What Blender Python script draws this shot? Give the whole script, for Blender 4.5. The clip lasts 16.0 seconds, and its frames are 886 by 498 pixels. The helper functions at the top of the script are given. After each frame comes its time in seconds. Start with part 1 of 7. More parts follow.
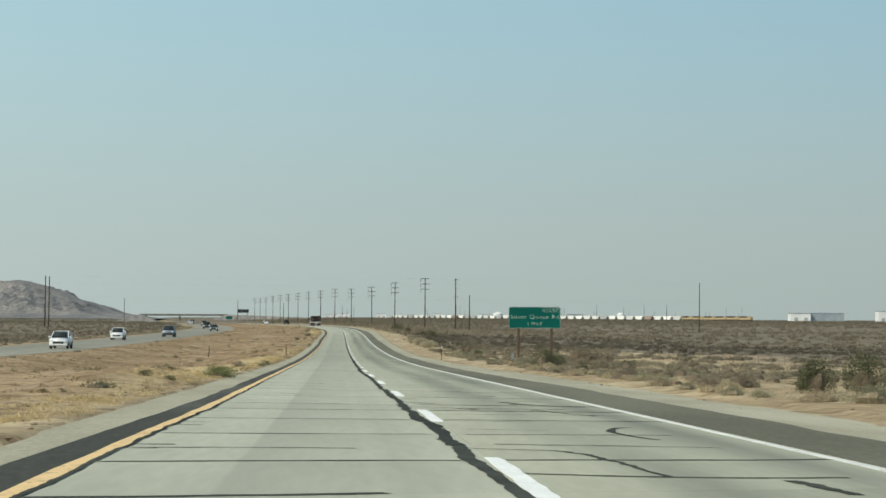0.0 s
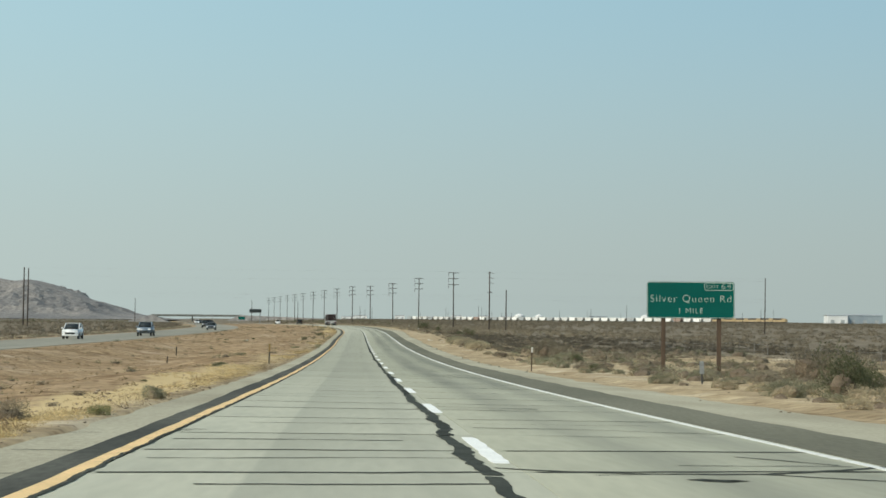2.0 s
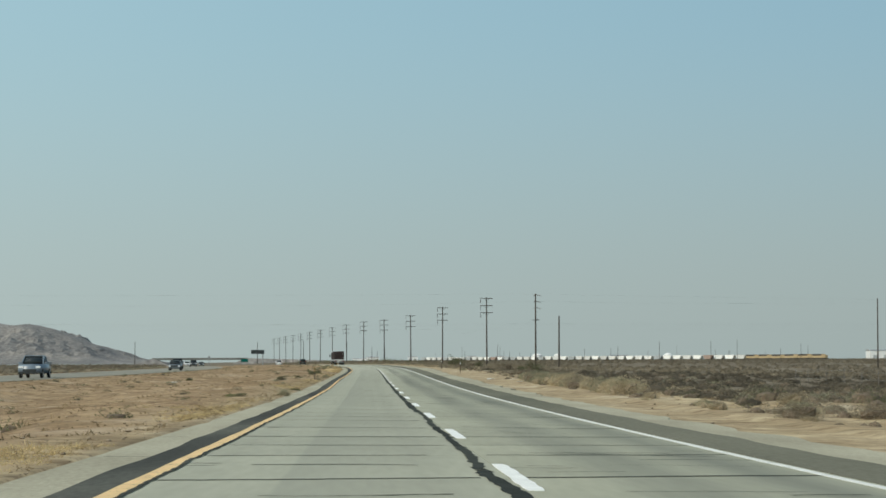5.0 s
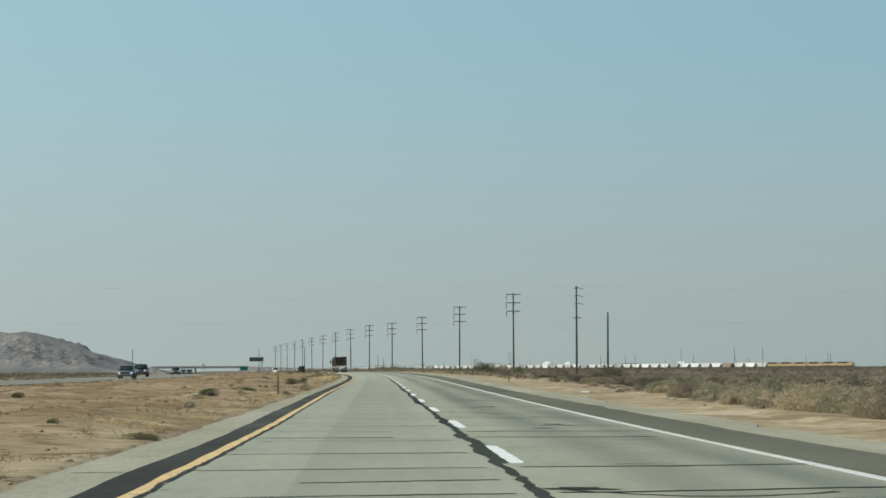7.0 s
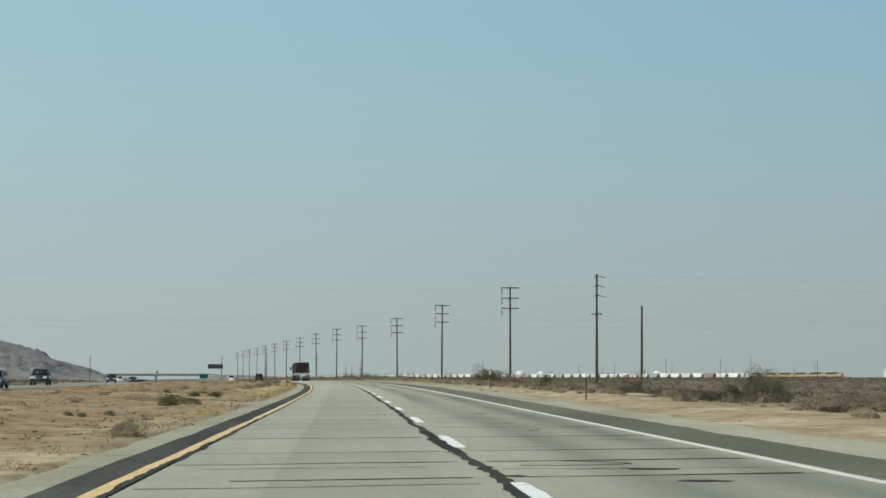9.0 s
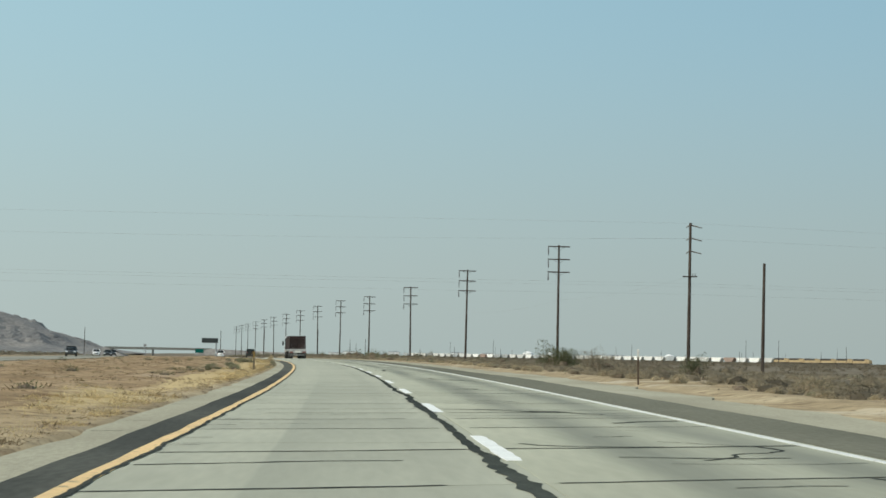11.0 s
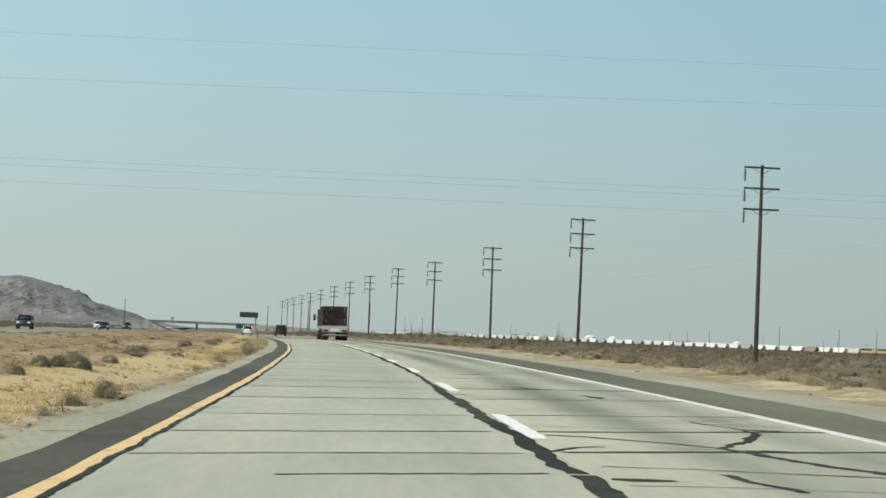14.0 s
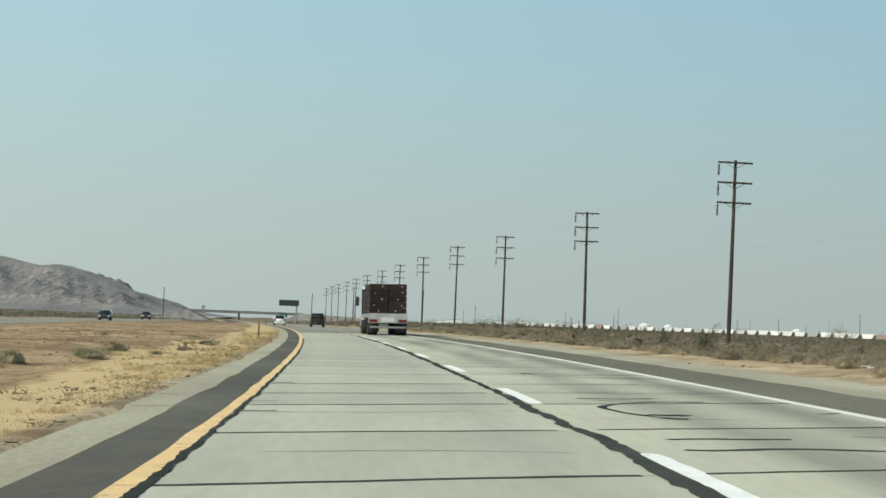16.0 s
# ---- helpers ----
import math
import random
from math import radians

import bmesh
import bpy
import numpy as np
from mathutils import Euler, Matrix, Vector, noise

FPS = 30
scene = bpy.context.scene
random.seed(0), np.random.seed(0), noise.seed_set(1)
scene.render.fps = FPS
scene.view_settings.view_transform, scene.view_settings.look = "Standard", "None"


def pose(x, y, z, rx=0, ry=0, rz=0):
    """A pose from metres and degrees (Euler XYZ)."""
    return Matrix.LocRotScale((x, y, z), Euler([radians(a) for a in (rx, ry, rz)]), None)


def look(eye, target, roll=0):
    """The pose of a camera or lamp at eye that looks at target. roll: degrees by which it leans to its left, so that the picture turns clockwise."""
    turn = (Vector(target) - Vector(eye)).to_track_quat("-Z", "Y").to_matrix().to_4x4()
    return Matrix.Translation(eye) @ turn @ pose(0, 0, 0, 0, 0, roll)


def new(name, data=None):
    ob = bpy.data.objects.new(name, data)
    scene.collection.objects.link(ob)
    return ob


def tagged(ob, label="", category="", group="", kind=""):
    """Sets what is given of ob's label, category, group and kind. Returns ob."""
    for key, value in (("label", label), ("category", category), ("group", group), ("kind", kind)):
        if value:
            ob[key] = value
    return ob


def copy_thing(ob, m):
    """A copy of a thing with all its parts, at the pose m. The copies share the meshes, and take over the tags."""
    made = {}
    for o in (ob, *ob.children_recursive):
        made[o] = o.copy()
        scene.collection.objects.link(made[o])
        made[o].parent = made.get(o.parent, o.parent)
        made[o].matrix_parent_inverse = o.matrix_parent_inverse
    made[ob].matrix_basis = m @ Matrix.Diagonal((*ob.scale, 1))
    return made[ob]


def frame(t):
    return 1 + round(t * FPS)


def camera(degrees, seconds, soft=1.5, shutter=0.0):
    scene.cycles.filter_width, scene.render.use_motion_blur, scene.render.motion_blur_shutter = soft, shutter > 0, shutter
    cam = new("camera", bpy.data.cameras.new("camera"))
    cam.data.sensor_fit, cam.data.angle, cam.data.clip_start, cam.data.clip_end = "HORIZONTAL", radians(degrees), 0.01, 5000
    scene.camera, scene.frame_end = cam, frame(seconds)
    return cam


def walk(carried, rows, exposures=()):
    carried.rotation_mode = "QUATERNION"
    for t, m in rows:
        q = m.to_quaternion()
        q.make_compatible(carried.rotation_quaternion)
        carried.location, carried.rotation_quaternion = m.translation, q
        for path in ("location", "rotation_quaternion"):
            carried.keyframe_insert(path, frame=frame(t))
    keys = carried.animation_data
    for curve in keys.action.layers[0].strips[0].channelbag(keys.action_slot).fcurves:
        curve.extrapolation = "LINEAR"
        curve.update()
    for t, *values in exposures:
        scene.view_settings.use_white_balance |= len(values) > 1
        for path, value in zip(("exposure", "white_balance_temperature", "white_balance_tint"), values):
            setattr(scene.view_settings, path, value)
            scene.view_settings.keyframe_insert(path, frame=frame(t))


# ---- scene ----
# ---------- camera ----------
cam = camera(24.373, 16.0, soft=1.6)
walk(cam, [
    (0.0, pose(-1.41, 0.00, 1.02, 91.944, -0.291, -2.873)),
    (0.5, pose(-1.43, 17.12, 0.77, 91.955, -0.410, -2.871)),
    (1.0, pose(-1.48, 34.23, 0.53, 91.909, -0.384, -2.815)),
    (1.5, pose(-1.54, 51.34, 0.29, 92.070, -0.677, -2.626)),
    (2.0, pose(-1.60, 68.45, 0.04, 92.008, -0.456, -2.388)),
    (2.5, pose(-1.63, 85.54, -0.20, 92.334, 0.100, -2.313)),
    (3.0, pose(-1.67, 102.63, -0.44, 92.613, 0.096, -2.241)),
    (3.5, pose(-1.69, 119.72, -0.66, 92.758, -0.034, -2.200)),
    (4.0, pose(-1.71, 136.80, -0.86, 92.873, 0.290, -2.102)),
    (6.5, pose(-1.93, 222.10, -1.43, 93.462, 0.196, -1.993)),
    (7.0, pose(-1.94, 239.14, -1.48, 93.418, 0.289, -1.899)),
    (7.5, pose(-1.94, 256.18, -1.50, 93.357, 0.223, -2.030)),
    (8.0, pose(-1.94, 273.21, -1.51, 93.383, 0.326, -2.540)),
    (8.5, pose(-1.97, 290.23, -1.50, 93.596, 0.174, -2.790)),
    (9.0, pose(-1.99, 307.25, -1.47, 93.668, -0.014, -2.802)),
    (11.5, pose(-1.92, 392.24, -1.23, 92.864, -1.481, -2.552)),
    (12.0, pose(-1.93, 409.21, -1.17, 92.690, -1.855, -2.335)),
    (12.5, pose(-2.05, 426.18, -1.11, 92.634, -1.907, -2.065)),
    (13.0, pose(-2.21, 443.14, -1.05, 92.584, -2.099, -1.811)),
    (13.5, pose(-2.44, 460.10, -0.99, 92.548, -2.041, -1.574)),
    (14.0, pose(-2.75, 477.04, -0.94, 92.502, -2.418, -1.208)),
    (14.5, pose(-3.23, 493.97, -0.89, 92.448, -2.327, -0.833)),
    (15.0, pose(-3.81, 510.90, -0.85, 92.385, -2.252, -0.445)),
    (15.5, pose(-4.50, 527.81, -0.81, 92.297, -2.355, -0.026)),
    (16.0, pose(-5.29, 544.71, -0.77, 92.133, -2.195, 0.098)),
], exposures=((0.0, 0.06, 6520, 10), (0.5, -0.07, 6520, 10), (1.0, 0.09, 6520, 10), (2.0, 0.09, 6500, 10), (2.5, 0.09, 6490, 10), (3.0, 0.04, 6480, 10), (4.0, -0.05, 6420, 10), (6.5, -0.11, 6400, 10), (9.0, -0.11, 6400, 10), (11.5, 0.04, 6460, 10), (12.5, 0.10, 6500, 10), (16.0, 0.08, 6520, 10)))

# ---------- light ----------
SUN_EL, SUN_AZ = radians(41), radians(236)      # azimuth: clockwise from +y; the sun stands to the left and a little behind


def sun_dir():
    return Vector((math.sin(SUN_AZ) * math.cos(SUN_EL), math.cos(SUN_AZ) * math.cos(SUN_EL), math.sin(SUN_EL)))


def build_world():
    w = bpy.data.worlds.new("hazy_sky")
    w.use_nodes = True
    scene.world = w
    nt = w.node_tree
    for n in list(nt.nodes):
        nt.nodes.remove(n)
    out = nt.nodes.new("ShaderNodeOutputWorld")
    bg = nt.nodes.new("ShaderNodeBackground")
    sky = nt.nodes.new("ShaderNodeTexSky")
    sky.sky_type = "NISHITA"
    sky.sun_disc = False
    sky.sun_elevation = SUN_EL
    sky.sun_rotation = SUN_AZ
    sky.altitude = 800
    sky.air_density = 1.3
    sky.dust_density = 2.5
    sky.ozone_density = 2.0
    # grey smoke haze, thick at the horizon and thinning upwards
    tc = nt.nodes.new("ShaderNodeTexCoord")
    sep = nt.nodes.new("ShaderNodeSeparateXYZ")
    nt.links.new(tc.outputs["Generated"], sep.inputs[0])
    ramp = nt.nodes.new("ShaderNodeValToRGB")
    ramp.color_ramp.interpolation = "EASE"
    el = ramp.color_ramp.elements
    el[0].position, el[0].color = 0.0, (0.93, 0.93, 0.93, 1)
    el[1].position, el[1].color = 0.5, (0.25, 0.25, 0.25, 1)
    el.new(0.20).color = (0.72, 0.72, 0.72, 1)
    nt.links.new(sep.outputs["Z"], ramp.inputs[0])
    # the haze is brighter on the sun's side
    dot = nt.nodes.new("ShaderNodeVectorMath")
    dot.operation = "DOT_PRODUCT"
    nt.links.new(tc.outputs["Generated"], dot.inputs[0])
    dot.inputs[1].default_value = (math.sin(SUN_AZ), math.cos(SUN_AZ), 0)
    mr = nt.nodes.new("ShaderNodeMapRange")
    mr.inputs[1].default_value, mr.inputs[2].default_value = -0.78, -0.05
    mr.inputs[3].default_value, mr.inputs[4].default_value = 0.0, 1.0
    nt.links.new(dot.outputs["Value"], mr.inputs[0])
    low = nt.nodes.new("ShaderNodeMixRGB")
    low.inputs[1].default_value = (*HAZE_FAR, 1)
    low.inputs[2].default_value = (*HAZE_SUN, 1)
    nt.links.new(mr.outputs[0], low.inputs[0])
    high = nt.nodes.new("ShaderNodeMixRGB")
    high.inputs[1].default_value = (*HIGH_FAR, 1)
    high.inputs[2].default_value = (*HIGH_SUN, 1)
    nt.links.new(mr.outputs[0], high.inputs[0])
    up = nt.nodes.new("ShaderNodeMapRange")
    up.interpolation_type = "SMOOTHSTEP"
    up.inputs[1].default_value, up.inputs[2].default_value = 0.0, 0.20
    nt.links.new(sep.outputs["Z"], up.inputs[0])
    haze = nt.nodes.new("ShaderNodeMixRGB")
    nt.links.new(up.outputs[0], haze.inputs[0])
    nt.links.new(low.outputs[0], haze.inputs[1])
    nt.links.new(high.outputs[0], haze.inputs[2])
    mix = nt.nodes.new("ShaderNodeMixRGB")
    nt.links.new(ramp.outputs[0], mix.inputs[0])
    nt.links.new(sky.outputs[0], mix.inputs[1])
    nt.links.new(haze.outputs[0], mix.inputs[2])
    nt.links.new(mix.outputs[0], bg.inputs[0])
    bg.inputs[1].default_value = 0.1
    nt.links.new(bg.outputs[0], out.inputs[0])


HAZE_FAR, HAZE_SUN = (3.75, 4.5, 4.36), (5.2, 6.25, 6.0)
HIGH_FAR, HIGH_SUN = (2.8, 4.9, 5.8), (5.4, 8.1, 8.5)
build_world()
sun = new("sun", bpy.data.lights.new("sun", "SUN"))
sun.data.energy = 3.45
sun.data.angle = radians(0.6)
sun.data.color = (1.0, 0.94, 0.765)
sun.matrix_world = look(sun_dir() * 100, (0, 0, 0))


# ---------- materials ----------
def material(name, colors, rough=0.8, metal=0.0, scale=1.0, fine=20.0, fine_amount=0.25, bump=0.0, bump_scale=30.0,
             per_object=0.0, per_island=0.0, stretch=(1, 1, 1), spread=0.18, spec=0.35, space="Object"):
    """A surface whose colours drift at one scale and are broken by grain at a finer one."""
    m = bpy.data.materials.new(name)
    m.use_nodes = True
    nt = m.node_tree
    bsdf = nt.nodes["Principled BSDF"]
    bsdf.inputs["Roughness"].default_value = rough
    bsdf.inputs["Metallic"].default_value = metal
    bsdf.inputs["Specular IOR Level"].default_value = spec
    tc = nt.nodes.new("ShaderNodeTexCoord")
    mp = nt.nodes.new("ShaderNodeMapping")
    mp.inputs["Scale"].default_value = stretch
    nt.links.new(tc.outputs[space], mp.inputs[0])
    n1 = nt.nodes.new("ShaderNodeTexNoise")
    n1.inputs["Scale"].default_value = scale
    n1.inputs["Detail"].default_value = 5
    nt.links.new(mp.outputs[0], n1.inputs["Vector"])
    r = nt.nodes.new("ShaderNodeValToRGB")
    el = r.color_ramp.elements
    k = len(colors)
    if k == 1:
        colors, k = [colors[0], colors[0]], 2
    el[0].position, el[0].color = 0.5 - spread, (*colors[0], 1)
    el[1].position, el[1].color = 0.5 + spread, (*colors[-1], 1)
    for i in range(1, k - 1):
        el.new(0.5 - spread + 2 * spread * i / (k - 1)).color = (*colors[i], 1)
    nt.links.new(n1.outputs["Fac"], r.inputs[0])
    n2 = nt.nodes.new("ShaderNodeTexNoise")
    n2.inputs["Scale"].default_value = fine
    n2.inputs["Detail"].default_value = 3
    nt.links.new(mp.outputs[0], n2.inputs["Vector"])
    g = nt.nodes.new("ShaderNodeMapRange")
    g.inputs[1].default_value, g.inputs[2].default_value = 0.3, 0.7
    g.inputs[3].default_value, g.inputs[4].default_value = 1 - fine_amount, 1 + fine_amount
    nt.links.new(n2.outputs["Fac"], g.inputs[0])
    value = g.outputs[0]
    for amount, node, socket in ((per_object, "ShaderNodeObjectInfo", "Random"), (per_island, "ShaderNodeNewGeometry", "Random Per Island")):
        if amount:
            oi = nt.nodes.new(node)
            q = nt.nodes.new("ShaderNodeMapRange")
            q.inputs[3].default_value, q.inputs[4].default_value = 1 - amount, 1 + amount
            nt.links.new(oi.outputs[socket], q.inputs[0])
            mu = nt.nodes.new("ShaderNodeMath")
            mu.operation = "MULTIPLY"
            nt.links.new(value, mu.inputs[0])
            nt.links.new(q.outputs[0], mu.inputs[1])
            value = mu.outputs[0]
    vm = nt.nodes.new("ShaderNodeVectorMath")
    vm.operation = "SCALE"
    nt.links.new(r.outputs[0], vm.inputs[0])
    nt.links.new(value, vm.inputs["Scale"])
    nt.links.new(vm.outputs[0], bsdf.inputs["Base Color"])
    if bump:
        b = nt.nodes.new("ShaderNodeBump")
        b.inputs["Strength"].default_value = bump
        b.inputs["Distance"].default_value = 0.02
        n3 = nt.nodes.new("ShaderNodeTexNoise")
        n3.inputs["Scale"].default_value = bump_scale
        n3.inputs["Detail"].default_value = 4
        nt.links.new(mp.outputs[0], n3.inputs["Vector"])
        nt.links.new(n3.outputs["Fac"], b.inputs["Height"])
        nt.links.new(b.outputs[0], bsdf.inputs["Normal"])
    return m


def concrete_material(name, bands, base, stain, mid_tone, track=None, early=0.0):
    """Worn concrete lane: bands are (lateral place, half width, strength) of darker tyre polish and oil along the lane;
    track is the sharp left edge of a polished strip that fades out to the right."""
    m = material(name, [tuple(c * 0.86 for c in base), base, tuple(c * 1.1 for c in base)], rough=0.8, scale=0.45, fine=7, fine_amount=0.055,
                 bump=0.1, bump_scale=60, per_object=0.06, stretch=(1.3, 0.12, 1))
    nt = m.node_tree
    bsdf = nt.nodes["Principled BSDF"]
    src = bsdf.inputs["Base Color"].links[0].from_socket
    tc = nt.nodes.new("ShaderNodeTexCoord")
    sep = nt.nodes.new("ShaderNodeSeparateXYZ")
    nt.links.new(tc.outputs["Object"], sep.inputs[0])
    geo = nt.nodes.new("ShaderNodeNewGeometry")
    mp = nt.nodes.new("ShaderNodeMapping")
    mp.inputs["Scale"].default_value = (0.8, 0.036, 1)
    nt.links.new(geo.outputs["Position"], mp.inputs[0])
    drift = nt.nodes.new("ShaderNodeTexNoise")
    drift.inputs["Scale"].default_value = 1.0
    drift.inputs["Detail"].default_value = 4
    nt.links.new(mp.outputs[0], drift.inputs["Vector"])
    where = nt.nodes.new("ShaderNodeSeparateXYZ")
    nt.links.new(geo.outputs["Position"], where.inputs[0])
    # worn runs along the road; the middle stretch gets a darker tone
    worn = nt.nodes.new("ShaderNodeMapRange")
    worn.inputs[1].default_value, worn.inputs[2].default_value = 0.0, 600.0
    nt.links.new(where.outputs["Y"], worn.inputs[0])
    # dirt: share of the darker tone by distance along the road
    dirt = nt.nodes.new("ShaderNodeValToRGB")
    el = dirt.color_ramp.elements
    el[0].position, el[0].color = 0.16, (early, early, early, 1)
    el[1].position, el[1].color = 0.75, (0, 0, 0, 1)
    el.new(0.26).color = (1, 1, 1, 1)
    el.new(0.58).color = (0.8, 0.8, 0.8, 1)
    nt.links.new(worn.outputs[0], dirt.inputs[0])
    tone_mix = nt.nodes.new("ShaderNodeMixRGB")
    tone_mix.blend_type = "MULTIPLY"
    nt.links.new(dirt.outputs[0], tone_mix.inputs[0])
    nt.links.new(src, tone_mix.inputs[1])
    tone_mix.inputs[2].default_value = (mid_tone, mid_tone, mid_tone * 0.98, 1)
    src = tone_mix.outputs[0]
    total = None
    for place, half, strength in bands:
        d = nt.nodes.new("ShaderNodeMath")
        d.operation = "SUBTRACT"
        nt.links.new(sep.outputs["X"], d.inputs[0])
        d.inputs[1].default_value = place
        a = nt.nodes.new("ShaderNodeMath")
        a.operation = "ABSOLUTE"
        nt.links.new(d.outputs[0], a.inputs[0])
        r = nt.nodes.new("ShaderNodeMapRange")
        r.interpolation_type = "SMOOTHSTEP"
        r.inputs[1].default_value, r.inputs[2].default_value = 0.0, half
        r.inputs[3].default_value, r.inputs[4].default_value = strength, 0.0
        nt.links.new(a.outputs[0], r.inputs[0])
        if total is None:
            total = r.outputs[0]
        else:
            s = nt.nodes.new("ShaderNodeMath")
            s.operation = "ADD"
            nt.links.new(total, s.inputs[0])
            nt.links.new(r.outputs[0], s.inputs[1])
            total = s.outputs[0]
    k = nt.nodes.new("ShaderNodeMapRange")
    k.inputs[1].default_value, k.inputs[2].default_value = 0.35, 0.65
    k.inputs[3].default_value, k.inputs[4].default_value = 0.5, 1.2
    nt.links.new(drift.outputs["Fac"], k.inputs[0])
    f = nt.nodes.new("ShaderNodeMath")
    f.operation = "MULTIPLY"
    f.use_clamp = True
    nt.links.new(total, f.inputs[0])
    nt.links.new(k.outputs[0], f.inputs[1])
    if track is not None:
        place, reach, strength, y_on, y_off = track
        wander = nt.nodes.new("ShaderNodeMath")         # the edge is not quite straight
        wander.operation = "MULTIPLY_ADD"
        nt.links.new(drift.outputs["Fac"], wander.inputs[0])
        wander.inputs[1].default_value = 0.08
        nt.links.new(sep.outputs["X"], wander.inputs[2])
        rise = nt.nodes.new("ShaderNodeMapRange")
        rise.inputs[1].default_value, rise.inputs[2].default_value = place, place + 0.05
        fall = nt.nodes.new("ShaderNodeMapRange")
        fall.inputs[1].default_value, fall.inputs[2].default_value = place + 0.1, place + reach
        fall.inputs[3].default_value, fall.inputs[4].default_value = strength, 0.0
        along = nt.nodes.new("ShaderNodeMapRange")
        along.inputs[1].default_value, along.inputs[2].default_value = y_on, y_off
        along.inputs[3].default_value, along.inputs[4].default_value = 1.0, 0.3
        nt.links.new(wander.outputs[0], rise.inputs[0])
        nt.links.new(wander.outputs[0], fall.inputs[0])
        nt.links.new(where.outputs["Y"], along.inputs[0])
        both = rise.outputs[0]
        for other in (fall.outputs[0], along.outputs[0]):
            mu = nt.nodes.new("ShaderNodeMath")
            mu.operation = "MULTIPLY"
            nt.links.new(both, mu.inputs[0])
            nt.links.new(other, mu.inputs[1])
            both = mu.outputs[0]
        g = nt.nodes.new("ShaderNodeMath")
        g.operation = "MAXIMUM"
        nt.links.new(f.outputs[0], g.inputs[0])
        nt.links.new(both, g.inputs[1])
        f = g
    mx = nt.nodes.new("ShaderNodeMixRGB")
    nt.links.new(f.outputs[0], mx.inputs[0])
    nt.links.new(src, mx.inputs[1])
    mx.inputs[2].default_value = (*stain, 1)
    nt.links.new(mx.outputs[0], bsdf.inputs["Base Color"])
    return m


def worn_paint(name, colour, under, scale, amount):
    """Road paint, chipped so that the surface below shows."""
    m = material(name, [tuple(c * 0.85 for c in colour), colour], rough=0.6, scale=1.5, fine=25, fine_amount=0.1, bump=0.15, bump_scale=50)
    nt = m.node_tree
    bsdf = nt.nodes["Principled BSDF"]
    src = bsdf.inputs["Base Color"].links[0].from_socket
    geo = nt.nodes.new("ShaderNodeNewGeometry")
    n = nt.nodes.new("ShaderNodeTexNoise")
    n.inputs["Scale"].default_value = scale
    n.inputs["Detail"].default_value = 6
    n.inputs["Roughness"].default_value = 0.7
    nt.links.new(geo.outputs["Position"], n.inputs["Vector"])
    r = nt.nodes.new("ShaderNodeMapRange")
    r.inputs[1].default_value, r.inputs[2].default_value = amount, amount + 0.06
    nt.links.new(n.outputs["Fac"], r.inputs[0])
    mx = nt.nodes.new("ShaderNodeMixRGB")
    nt.links.new(r.outputs[0], mx.inputs[0])
    nt.links.new(src, mx.inputs[2])
    mx.inputs[1].default_value = (*under, 1)
    nt.links.new(mx.outputs[0], bsdf.inputs["Base Color"])
    return m


def glass_material(name, tint):
    m = bpy.data.materials.new(name)
    m.use_nodes = True
    b = m.node_tree.nodes["Principled BSDF"]
    b.inputs["Base Color"].default_value = (*tint, 1)
    b.inputs["Roughness"].default_value = 0.05
    b.inputs["Specular IOR Level"].default_value = 0.6
    return m


def paint_material(name, colour, coat=0.6):
    m = material(name, [tuple(c * 0.93 for c in colour), colour], rough=0.35, scale=1.2, fine=40, fine_amount=0.04, spec=0.5)
    m.node_tree.nodes["Principled BSDF"].inputs["Coat Weight"].default_value = coat
    return m


M = {}
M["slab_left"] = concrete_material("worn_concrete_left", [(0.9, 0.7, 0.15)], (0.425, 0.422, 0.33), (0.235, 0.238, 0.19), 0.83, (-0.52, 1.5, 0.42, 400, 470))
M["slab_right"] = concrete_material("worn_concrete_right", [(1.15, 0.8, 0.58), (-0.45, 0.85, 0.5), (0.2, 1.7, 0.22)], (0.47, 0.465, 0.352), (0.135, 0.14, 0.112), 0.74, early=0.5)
M["joint"] = material("joint_filler", [(0.03, 0.032, 0.03), (0.06, 0.06, 0.055)], rough=0.9, scale=2, fine=30)
M["tar"] = material("crack_sealant", [(0.03, 0.033, 0.026), (0.052, 0.056, 0.045)], rough=0.9, spec=0.15, scale=1.5, fine=20, bump=0.3, bump_scale=25, per_object=0.3)
M["asphalt"] = material("shoulder_asphalt", [(0.122, 0.12, 0.09), (0.15, 0.147, 0.11), (0.177, 0.173, 0.13)], rough=0.95, spec=0.1, scale=0.25, fine=14, fine_amount=0.14,
                        bump=0.25, bump_scale=60, stretch=(1, 0.2, 1))
M["asphalt_dark"] = material("inner_shoulder_asphalt", [(0.045, 0.046, 0.04), (0.066, 0.067, 0.057), (0.11, 0.11, 0.092)], rough=0.95, spec=0.12, scale=0.4, fine=14, fine_amount=0.18,
                             bump=0.25, bump_scale=60, stretch=(1, 0.2, 1))
